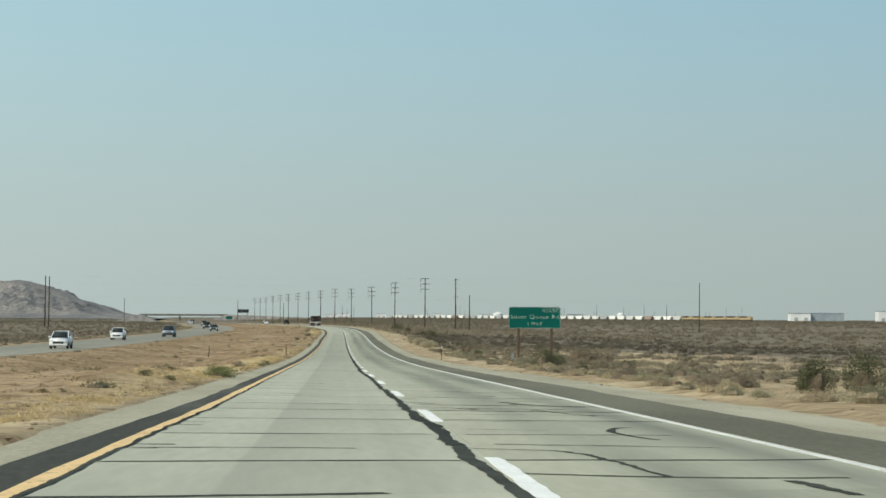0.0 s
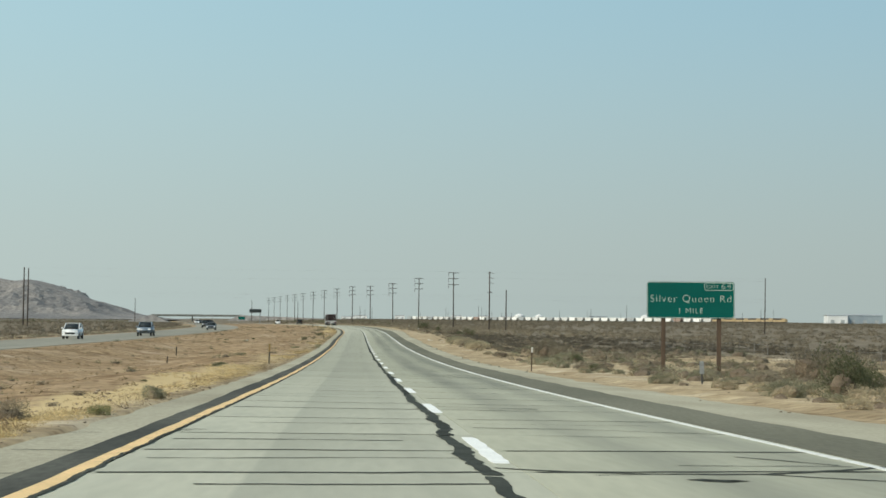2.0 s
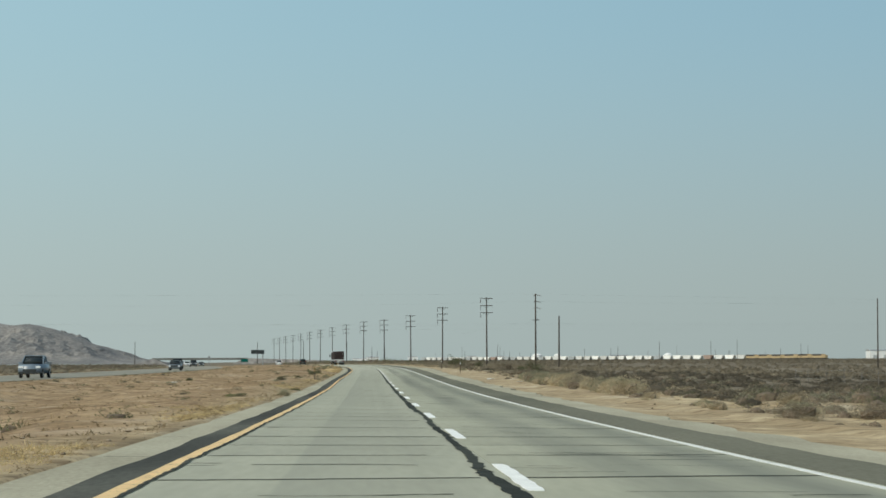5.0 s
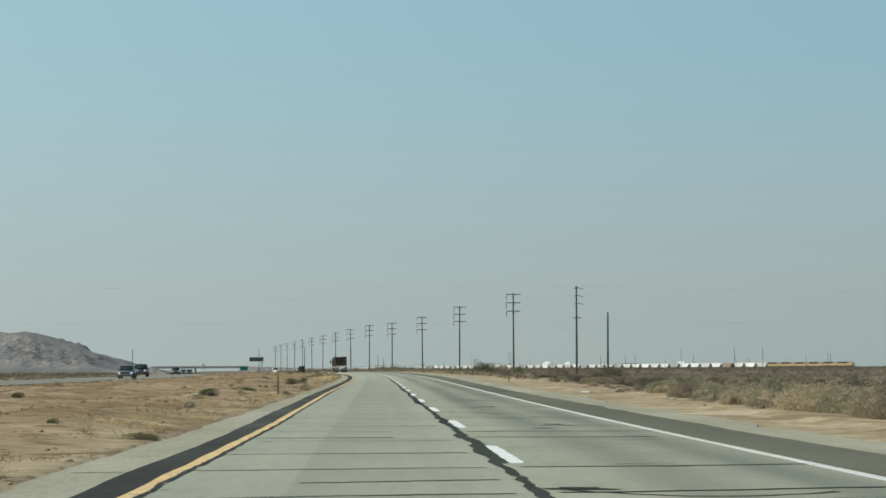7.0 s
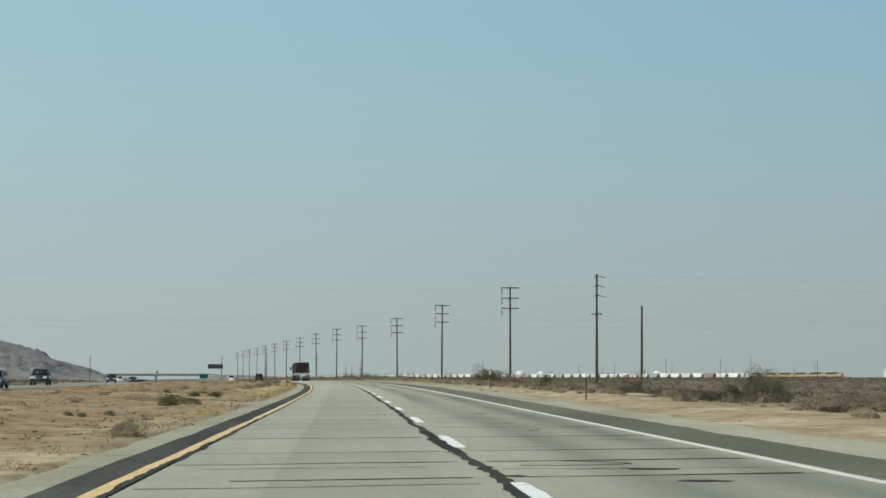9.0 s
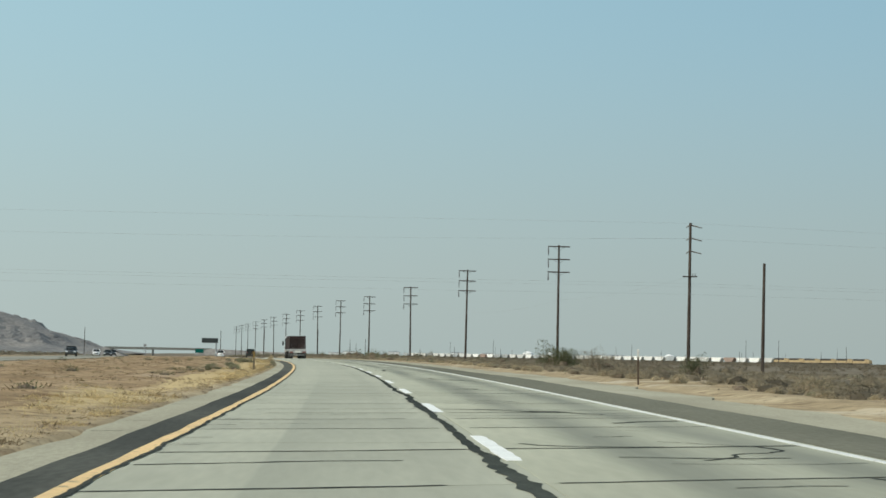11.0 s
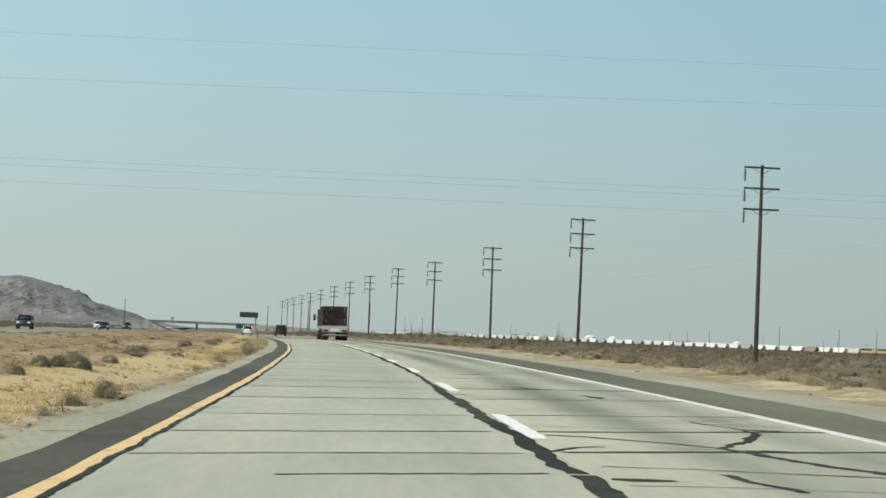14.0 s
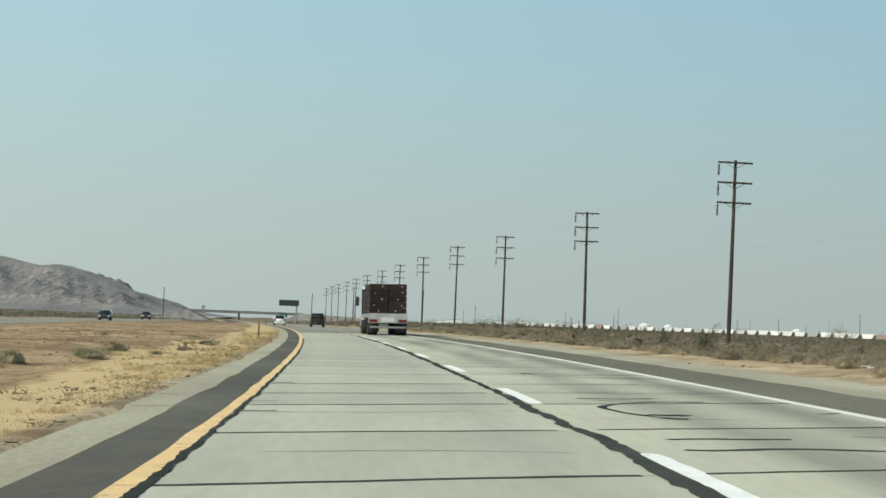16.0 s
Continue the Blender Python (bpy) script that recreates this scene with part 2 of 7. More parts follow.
def dusted(m, start, end, colour, amount):
    """Blown dust on the asphalt, thicker and thinner, from one place along the road onwards."""
    nt = m.node_tree
    bsdf = nt.nodes["Principled BSDF"]
    src = bsdf.inputs["Base Color"].links[0].from_socket
    tc = nt.nodes.new("ShaderNodeTexCoord")
    xyz = nt.nodes.new("ShaderNodeSeparateXYZ")
    nt.links.new(tc.outputs["Object"], xyz.inputs[0])
    along = nt.nodes.new("ShaderNodeMapRange")
    along.inputs[1].default_value, along.inputs[2].default_value = start, end
    nt.links.new(xyz.outputs[1], along.inputs[0])
    n = nt.nodes.new("ShaderNodeTexNoise")
    n.inputs["Scale"].default_value = 0.7
    n.inputs["Detail"].default_value = 6
    nt.links.new(tc.outputs["Object"], n.inputs["Vector"])
    thick = nt.nodes.new("ShaderNodeMapRange")
    thick.inputs[1].default_value, thick.inputs[2].default_value = 0.2, 0.75
    thick.inputs[3].default_value, thick.inputs[4].default_value = 0.3 * amount, amount
    nt.links.new(n.outputs["Fac"], thick.inputs[0])
    mul = nt.nodes.new("ShaderNodeMath")
    mul.operation = "MULTIPLY"
    nt.links.new(along.outputs[0], mul.inputs[0])
    nt.links.new(thick.outputs[0], mul.inputs[1])
    mx = nt.nodes.new("ShaderNodeMixRGB")
    nt.links.new(mul.outputs[0], mx.inputs[0])
    nt.links.new(src, mx.inputs[1])
    mx.inputs[2].default_value = (*colour, 1)
    nt.links.new(mx.outputs[0], bsdf.inputs["Base Color"])


dusted(M["asphalt_dark"], 455, 500, (0.22, 0.21, 0.165), 0.36)
M["gravel"] = material("grey_gravel", [(0.31, 0.287, 0.212), (0.365, 0.342, 0.255), (0.42, 0.396, 0.3)], rough=0.95, spec=0.15, scale=0.5, fine=18, fine_amount=0.12,
                       bump=0.35, bump_scale=50, stretch=(1, 0.25, 1))
M["dash"] = worn_paint("white_road_paint", (0.9, 0.9, 0.86), (0.45, 0.44, 0.36), 5.0, 0.31)
M["edge_white"] = worn_paint("edge_white_paint", (0.76, 0.76, 0.72), (0.38, 0.38, 0.32), 4.0, 0.35)
M["yellow"] = worn_paint("yellow_road_paint", (0.84, 0.575, 0.265), (0.36, 0.26, 0.13), 5.0, 0.37)
M["wood"] = material("weathered_pole_wood", [(0.034, 0.027, 0.022), (0.053, 0.042, 0.034), (0.08, 0.063, 0.05)], rough=0.9, scale=1.5, fine=30, fine_amount=0.25,
                     stretch=(3, 3, 0.3), bump=0.5, bump_scale=25, per_object=0.15)
M["wood_brown"] = material("brown_post_wood", [(0.06, 0.042, 0.03), (0.1, 0.068, 0.046)], rough=0.85, scale=2, fine=30, stretch=(4, 4, 0.4), bump=0.4)
M["marker_wood"] = material("marker_post_wood", [(0.085, 0.073, 0.055), (0.135, 0.112, 0.08)], rough=0.85, scale=3, fine=40, stretch=(3, 3, 0.5))
M["marker_top"] = material("faded_yellow_paint", [(0.2, 0.13, 0.045), (0.3, 0.2, 0.07)], rough=0.8, scale=4, fine=40, stretch=(3, 3, 0.5))
M["marker_grey"] = material("grey_marker_post", [(0.14, 0.13, 0.12), (0.2, 0.19, 0.17)], rough=0.8, scale=3, fine=30)
M["insulator"] = material("brown_insulator", [(0.06, 0.04, 0.035)], rough=0.3, spec=0.6, scale=4, fine=20)
M["wire"] = material("line_wire", [(0.34, 0.35, 0.36)], rough=0.6, scale=2, fine=10)
M["green"] = material("green_sign_sheeting", [(0.0, 0.075, 0.064), (0.0, 0.092, 0.076)], rough=0.6, scale=0.8, fine=12, fine_amount=0.06, spec=0.15)
M["sign_white"] = material("white_sign_sheeting", [(0.42, 0.53, 0.48), (0.52, 0.62, 0.57)], rough=0.5, scale=3, fine=30, fine_amount=0.08)
M["aluminium"] = material("sign_aluminium", [(0.4, 0.4, 0.4), (0.5, 0.5, 0.5)], rough=0.5, metal=0.7, scale=2, fine=20)
M["steel"] = material("painted_steel", [(0.2, 0.21, 0.21), (0.27, 0.28, 0.28)], rough=0.6, scale=2, fine=20)
M["black"] = material("black_panel", [(0.025, 0.03, 0.03), (0.04, 0.045, 0.045)], rough=0.6, scale=2, fine=20)
M["rubber"] = material("tyre_rubber", [(0.02, 0.02, 0.02), (0.035, 0.034, 0.032)], rough=0.85, scale=5, fine=40)
M["rim"] = material("wheel_alloy", [(0.4, 0.4, 0.4), (0.5, 0.5, 0.5)], rough=0.4, metal=0.8, scale=5, fine=30)
M["glass"] = glass_material("tinted_glass", (0.02, 0.025, 0.025))
M["lamp_red"] = material("red_lamp", [(0.14, 0.012, 0.01)], rough=0.25, spec=0.6, scale=5, fine=30)
M["lamp_clear"] = material("clear_lamp", [(0.75, 0.77, 0.78)], rough=0.15, spec=0.7, scale=5, fine=30)
M["white_paint"] = paint_material("white_car_paint", (0.75, 0.76, 0.76))
M["grey_paint"] = paint_material("grey_car_paint", (0.10, 0.115, 0.125))
M["blue_paint"] = paint_material("blue_grey_car_paint", (0.16, 0.2, 0.24))
M["dark_paint"] = paint_material("dark_car_paint", (0.022, 0.026, 0.028))
M["olive_paint"] = paint_material("dark_green_car_paint", (0.03, 0.042, 0.036))
M["plate"] = material("number_plate", [(0.55, 0.55, 0.52)], rough=0.5, scale=5, fine=30)
M["crate"] = material("stacked_crate_wood", [(0.018, 0.011, 0.011), (0.03, 0.018, 0.017), (0.05, 0.028, 0.025)], rough=0.85, scale=2, fine=25, per_object=0.35)
M["truck_white"] = material("dusty_white_panel", [(0.27, 0.275, 0.275), (0.4, 0.405, 0.4)], rough=0.6, scale=2, fine=20)
M["trim_pale"] = material("pale_tag", [(0.6, 0.6, 0.6)], rough=0.7, scale=4, fine=20)
M["bridge"] = material("bridge_concrete", [(0.13, 0.135, 0.125), (0.18, 0.185, 0.17)], rough=0.85, scale=0.1, fine=1.5, fine_amount=0.12)
M["rail_white"] = material("white_hopper_steel", [(0.6, 0.6, 0.57), (0.74, 0.74, 0.71)], rough=0.6, scale=0.3, fine=4, per_object=0.25)
M["rail_rust"] = material("rusty_wagon_steel", [(0.26, 0.19, 0.16), (0.36, 0.27, 0.22)], rough=0.7, scale=0.4, fine=5)
M["loco_orange"] = material("orange_locomotive_paint", [(0.36, 0.27, 0.15), (0.46, 0.35, 0.2)], rough=0.5, scale=0.3, fine=5)
M["loco_dark"] = material("dark_locomotive_paint", [(0.05, 0.045, 0.04), (0.08, 0.07, 0.06)], rough=0.6, scale=0.5, fine=5)
M["wall_white"] = material("white_metal_wall", [(0.66, 0.67, 0.66), (0.78, 0.78, 0.77)], rough=0.6, scale=0.1, fine=2, fine_amount=0.1)
M["wall_blue"] = material("blue_grey_metal_wall", [(0.25, 0.3, 0.34), (0.32, 0.37, 0.4)], rough=0.6, scale=0.1, fine=2, fine_amount=0.1)
M["roof_grey"] = material("grey_roof", [(0.3, 0.32, 0.33), (0.4, 0.42, 0.42)], rough=0.6, scale=0.1, fine=2)
# hill and ramp tones raised and evened: distance haze is put into the colour
M["rock"] = material("desert_hill_rock", [(0.135, 0.134, 0.134), (0.172, 0.166, 0.16), (0.212, 0.2, 0.187), (0.255, 0.236, 0.214)], rough=1.0, scale=0.016, fine=0.22, fine_amount=0.3,
                     bump=0.0, spread=0.22)
M["bush_grey"] = material("grey_brown_brush", [(0.188, 0.163, 0.115), (0.269, 0.231, 0.165), (0.35, 0.302, 0.219)], rough=0.95, scale=1.2, fine=5, fine_amount=0.3, per_object=0.25, spec=0.1)
M["bush_green"] = material("olive_creosote_leaves", [(0.084, 0.09, 0.05), (0.129, 0.134, 0.074), (0.179, 0.183, 0.106)], rough=0.9, scale=2.5, fine=12, fine_amount=0.3, per_object=0.22, spec=0.15)
M["bush_bright"] = material("fresh_green_weed", [(0.13, 0.145, 0.065), (0.19, 0.205, 0.095), (0.25, 0.26, 0.13)], rough=0.9, scale=2.5, fine=12, fine_amount=0.25, per_object=0.15, spec=0.15)
M["bush_soft"] = material("grey_green_leaves", [(0.145, 0.15, 0.095), (0.2, 0.205, 0.13), (0.26, 0.262, 0.17)], rough=0.95, scale=2.5, fine=12, fine_amount=0.25, per_object=0.2, spec=0.1)
M["bush_sage"] = material("pale_sage_leaves", [(0.207, 0.201, 0.132), (0.299, 0.287, 0.19), (0.38, 0.362, 0.247)], rough=0.95, scale=2.5, fine=12, fine_amount=0.25, per_object=0.2, spec=0.1)
M["bush_tan"] = material("dry_tumbleweed_twigs", [(0.33, 0.275, 0.18), (0.44, 0.372, 0.248), (0.55, 0.467, 0.318)], rough=0.95, scale=2.5, fine=12, fine_amount=0.25, per_object=0.2, spec=0.1)
M["earth"] = material("embankment_earth", [(0.11, 0.097, 0.075), (0.15, 0.132, 0.1), (0.19, 0.165, 0.125)], rough=1.0, scale=0.05, fine=0.6, fine_amount=0.2, spec=0.1)
M["scrub"] = material("low_dry_scrub", [(0.18, 0.134, 0.079), (0.264, 0.199, 0.118), (0.336, 0.264, 0.156)], rough=0.95, scale=0.3, fine=5, fine_amount=0.25, per_island=0.4, spec=0.1)
# also on bush and clump cores, where this dark tone paints the inner shade
M["twig"] = material("twigs_and_core_shade", [(0.10, 0.075, 0.05), (0.16, 0.125, 0.09)], rough=0.95, scale=4, fine=20)
M["brush_far"] = material("desert_brush", [(0.16, 0.136, 0.099), (0.206, 0.176, 0.128), (0.254, 0.218, 0.16)], rough=0.95, scale=0.15, fine=2.5, fine_amount=0.15, per_island=0.14, spec=0.1)
M["brush_dark"] = material("dark_desert_brush", [(0.085, 0.074, 0.055), (0.118, 0.102, 0.076), (0.155, 0.134, 0.1)], rough=0.95, scale=0.15, fine=2.5, fine_amount=0.15, per_island=0.12, spec=0.1)
M["brush_brown"] = material("brown_desert_brush", [(0.198, 0.168, 0.116), (0.246, 0.208, 0.145), (0.298, 0.254, 0.179)], rough=0.95, scale=0.15, fine=2.5, fine_amount=0.15, per_island=0.1, spec=0.1)
M["grass"] = material("dry_yellow_grass", [(0.448, 0.336, 0.174), (0.56, 0.437, 0.235), (0.638, 0.515, 0.297)], rough=0.95, scale=0.4, fine=6, fine_amount=0.25, per_island=0.25, spec=0.1)
M["litter"] = material("pale_litter", [(0.6, 0.6, 0.57), (0.7, 0.7, 0.67)], rough=0.7, scale=4, fine=20)
M["stone"] = material("pale_desert_stone", [(0.13, 0.1, 0.07), (0.24, 0.185, 0.125), (0.36, 0.29, 0.2)], rough=0.95, scale=4, fine=20, per_island=0.3)


def let_light_through(m, share):
    """Thin leaves, twigs and blades pass part of the light."""
    nt = m.node_tree
    bsdf = nt.nodes["Principled BSDF"]
    out = nt.nodes["Material Output"]
    tr = nt.nodes.new("ShaderNodeBsdfTranslucent")
    nt.links.new(bsdf.inputs["Base Color"].links[0].from_socket, tr.inputs["Color"])
    mix = nt.nodes.new("ShaderNodeMixShader")
    mix.inputs[0].default_value = share
    nt.links.new(bsdf.outputs[0], mix.inputs[1])
    nt.links.new(tr.outputs[0], mix.inputs[2])
    nt.links.new(mix.outputs[0], out.inputs["Surface"])


M["twig_pale"] = material("pale_dry_twigs", [(0.2, 0.16, 0.105), (0.29, 0.235, 0.16)], rough=0.95, scale=4, fine=20)
for _name in ("bush_grey", "bush_green", "bush_bright", "bush_soft", "bush_sage", "bush_tan", "scrub", "brush_far", "brush_dark", "brush_brown", "grass"):
    let_light_through(M[_name], 0.42)


def ground_material():
    m = material("desert_ground", [(0.268, 0.202, 0.12), (0.343, 0.264, 0.16), (0.4, 0.316, 0.198), (0.46, 0.374, 0.246)], rough=1.0, scale=0.16, fine=1.6, fine_amount=0.24,
                 bump=0.6, bump_scale=3, spread=0.2, spec=0.1)
    nt = m.node_tree
    bsdf = nt.nodes["Principled BSDF"]
    src = bsdf.inputs["Base Color"].links[0].from_socket
    tc = nt.nodes.new("ShaderNodeTexCoord")
    mp = nt.nodes.new("ShaderNodeMapping")
    mp.inputs["Scale"].default_value = (0.5, 0.5, 1)
    nt.links.new(tc.outputs["Object"], mp.inputs[0])
    # washed-out pale streaks and darker rusty scrapes along the road
    for scale, lo, hi, colour, strength in ((0.9, 0.56, 0.66, (0.55, 0.45, 0.29), 0.7), (1.7, 0.57, 0.66, (0.2, 0.135, 0.075), 0.75), (0.35, 0.6, 0.7, (0.62, 0.55, 0.42), 0.6), (5.0, 0.58, 0.66, (0.17, 0.12, 0.075), 0.7), (11.0, 0.6, 0.67, (0.15, 0.11, 0.07), 0.6)):
        n = nt.nodes.new("ShaderNodeTexNoise")
        n.inputs["Scale"].default_value = scale
        n.inputs["Detail"].default_value = 6
        nt.links.new(mp.outputs[0], n.inputs["Vector"])
        r = nt.nodes.new("ShaderNodeMapRange")
        r.inputs[1].default_value, r.inputs[2].default_value = lo, hi
        r.inputs[4].default_value = strength
        nt.links.new(n.outputs["Fac"], r.inputs[0])
        mx = nt.nodes.new("ShaderNodeMixRGB")
        nt.links.new(r.outputs[0], mx.inputs[0])
        nt.links.new(src, mx.inputs[1])
        mx.inputs[2].default_value = (*colour, 1)
        src = mx.outputs[0]
    # leaf litter, twigs and low growth where the brush stands thick
    at = nt.nodes.new("ShaderNodeAttribute")
    at.attribute_name = "cover"
    mx = nt.nodes.new("ShaderNodeMixRGB")
    nt.links.new(at.outputs["Fac"], mx.inputs[0])
    nt.links.new(src, mx.inputs[1])
    n = nt.nodes.new("ShaderNodeTexNoise")
    n.inputs["Scale"].default_value = 0.12
    n.inputs["Detail"].default_value = 8
    nt.links.new(tc.outputs["Object"], n.inputs["Vector"])
    r = nt.nodes.new("ShaderNodeValToRGB")
    r.color_ramp.elements[0].position, r.color_ramp.elements[0].color = 0.35, (0.13, 0.111, 0.083, 1)
    r.color_ramp.elements[1].position, r.color_ramp.elements[1].color = 0.7, (0.2, 0.171, 0.127, 1)
    nt.links.new(n.outputs["Fac"], r.inputs[0])
    nt.links.new(r.outputs[0], mx.inputs[2])
    # carpets of straw-yellow grass
    at3 = nt.nodes.new("ShaderNodeAttribute")
    at3.attribute_name = "straw"
    n3 = nt.nodes.new("ShaderNodeTexNoise")
    n3.inputs["Scale"].default_value = 2.6
    n3.inputs["Detail"].default_value = 6
    n3.inputs["Roughness"].default_value = 0.65
    nt.links.new(tc.outputs["Object"], n3.inputs["Vector"])
    gate = nt.nodes.new("ShaderNodeMath")
    gate.operation = "ADD"
    nt.links.new(at3.outputs["Fac"], gate.inputs[0])
    nt.links.new(n3.outputs["Fac"], gate.inputs[1])
    edge = nt.nodes.new("ShaderNodeMapRange")
    edge.inputs[1].default_value, edge.inputs[2].default_value = 0.82, 1.05
    edge.inputs[4].default_value = 0.9
    nt.links.new(gate.outputs[0], edge.inputs[0])
    straw = nt.nodes.new("ShaderNodeMixRGB")
    straw.inputs[1].default_value = (0.43, 0.33, 0.175, 1)
    straw.inputs[2].default_value = (0.6, 0.465, 0.25, 1)
    nt.links.new(n3.outputs["Fac"], straw.inputs[0])
    # the scraped median soil is browner than the roadside sand
    at2 = nt.nodes.new("ShaderNodeAttribute")
    at2.attribute_name = "median"
    soil = nt.nodes.new("ShaderNodeMixRGB")
    soil.blend_type = "MULTIPLY"
    nt.links.new(at2.outputs["Fac"], soil.inputs[0])
    nt.links.new(mx.outputs[0], soil.inputs[1])
    soil.inputs[2].default_value = (0.8, 0.725, 0.68, 1)
    last = nt.nodes.new("ShaderNodeMixRGB")
    nt.links.new(edge.outputs[0], last.inputs[0])
    nt.links.new(soil.outputs[0], last.inputs[1])
    nt.links.new(straw.outputs[0], last.inputs[2])
    nt.links.new(last.outputs[0], bsdf.inputs["Base Color"])
    return m


M["ground"] = ground_material()

# ---------- the line of the road ----------
# s runs along the broken white line, side is metres to its right
CURVE = [0.082, -0.029, 0.002, -0.045, 0.102, 0.377, 0.299, 0.177, 0.062, 0.06, 0.06, 0.06, 0.03, 0.0]          # per 1000 m, left, every 100 m
GRADE = [-1.432, -1.414, -0.464, 0.224, 0.382, 0.3, 0.116, -0.035, -0.12, -0.15, -0.17, -0.17, -0.17, -0.17, -0.17, -0.17, -0.1, 0.0]       # per cent, every 100 m
CROSS = [-2.221, -2.33, 0.461, 2.118, 1.401]                                                      # per cent, every 200 m
S_GRID = np.arange(-60, 5000, 2.0)


def lay_line():
    k = np.interp(S_GRID, np.arange(len(CURVE)) * 100.0, CURVE) / 1000
    g = np.interp(S_GRID, np.arange(len(GRADE)) * 100.0, GRADE) / 100
    th = np.concatenate([[0], np.cumsum((k[1:] + k[:-1]))])
    x = np.concatenate([[0], np.cumsum(-np.sin((th[1:] + th[:-1]) / 2) * 2)])
    y = np.concatenate([[0], np.cumsum(np.cos((th[1:] + th[:-1]) / 2) * 2)])
    z = np.concatenate([[0], np.cumsum(g[1:] + g[:-1])])
    o = 30                                              # where s is 0
    c, s_ = math.cos(-th[o]), math.sin(-th[o])
    x0, y0 = x - x[o], y - y[o]
    e = np.interp(S_GRID, np.arange(len(CROSS)) * 200.0, CROSS) / 100
    return x0 * c - y0 * s_, x0 * s_ + y0 * c, z - z[o], th - th[o], e


LINE = lay_line()


def line_at(s):
    return [np.interp(s, S_GRID, a) for a in LINE]


def road_point(s, side, up=0.0):
    x, y, z, th, e = line_at(s)
    return Vector((x + math.cos(th) * side, y + math.sin(th) * side, z + e * max(-5.2, min(8.0, side)) + up))


def s_at_y(y):
    return np.interp(y, LINE[1], S_GRID)


LEFT_PLAIN = ([-60, 0, 100, 200, 300, 400, 500, 640, 800, 1000, 1500, 2200, 2500], [0.2, -0.5, -1.7, -2.25, -2.35, -2.25, -2.1, -2.0, -1.95, -2.1, -3.0, -4.0, -1.5])
RIGHT_PLAIN = ([-60, 0, 100, 170, 300, 400, 570, 640, 710, 783, 1000, 1500, 2500], [0.3, -0.5, -1.85, -2.7, -2.8, -2.6, -1.85, -2.05, -1.5, -0.9, -1.1, -1.5, -1.0])


# the plain climbs gently to the railway
RAIL_PLAIN = ([780, 1000, 1500, 2000, 2500, 2700], [-1.6, -1.15, -0.45, 0.2, 0.85, 1.15])


def smooth(a, lo, hi):
    t = np.clip((a - lo) / (hi - lo), 0, 1)
    return t * t * (3 - 2 * t)


def wobble(x, y, f, seed):
    """Cheap smooth noise on arrays, about -1 to 1."""
    rng = np.random.RandomState(seed)
    v = 0
    for i in range(6):
        a = rng.uniform(0, 2 * np.pi)
        q = f * rng.uniform(0.6, 1.7)
        v = v + np.sin((x * np.cos(a) + y * np.sin(a)) * q + rng.uniform(0, 6.28))
    return v / 3.0


def ground_z(x, y):
    """Height of the desert ground."""
    x, y = np.asarray(x, float), np.asarray(y, float)
    s = s_at_y(y)
    rx, ry, rz, th, e = line_at(s)
    side = (x - rx) * np.cos(th)
    edge = rz + e * np.clip(side, -5.2, 8.0)
    left = np.interp(s, *LEFT_PLAIN)
    right = np.interp(s, *RIGHT_PLAIN) - 0.9 * smooth(side, 22, 70)
    right = right + (np.interp(y, *RAIL_PLAIN) - right) * smooth(side, 30, 130) * smooth(y, 780, 1050)
    plain = np.where(side < 0, left, right)
    w = np.where(side < 0, smooth(-side, 4.7, 20), smooth(side, 8.5, 22.5))
    z = edge * (1 - w) + plain * w
    rough = np.where(side < 0, smooth(-side, 4.75, 7), smooth(side, 8.7, 13))
    flat_left = smooth(np.abs(side + 32), 7.5, 10)      # the other carriageway lies flat
    far = 1 - 0.6 * smooth(y, 700, 1500)
    bumps = 0.11 * wobble(x, y, 0.45, 3) + 0.09 * wobble(x, y, 1.5, 4) + 0.15 * wobble(x, y, 0.09, 5)
    z = z - 0.75 * smooth(-side, 7, 15) * (1 - smooth(-side, 17, 25)) * smooth(y, 60, 140) * (1 - smooth(y, 255, 310))      # shallow swale
    z = z + bumps * rough * flat_left * far
    # sunk a little under the pavements
    under = (side > -4.65) & (side < 8.45)
    return np.where(under, edge - 0.07, z)


# ---------- mesh helpers ----------
def mesh_object(name, verts, faces, mat, parent=None, label="", smooth_faces=False):
    me = bpy.data.meshes.new(name)
    me.from_pydata([tuple(v) for v in verts], [], faces)
    me.materials.append(mat)
    if smooth_faces:
        me.polygons.foreach_set("use_smooth", [True] * len(me.polygons))
    me.update()
    ob = new(name, me)
    ob.parent = parent
    if label:
        ob["label"] = label
    return ob


def part(name, bm, mat, parent, label="", smooth_faces=False):
    """Links a bmesh as one mesh object under a thing or a part."""
    me = bpy.data.meshes.new(name)
    bm.to_mesh(me)
    bm.free()
    me.materials.append(mat)
    if smooth_faces:
        me.polygons.foreach_set("use_smooth", [True] * len(me.polygons))
    ob = new(name, me)
    ob.parent = parent
    if label:
        ob["label"] = label
    return ob


def thing(name, m, label, category, group="", kind=""):
    ob = new(name)
    ob.empty_display_size = 0.3
    ob.matrix_world = m
    return tagged(ob, label, category, group, kind)


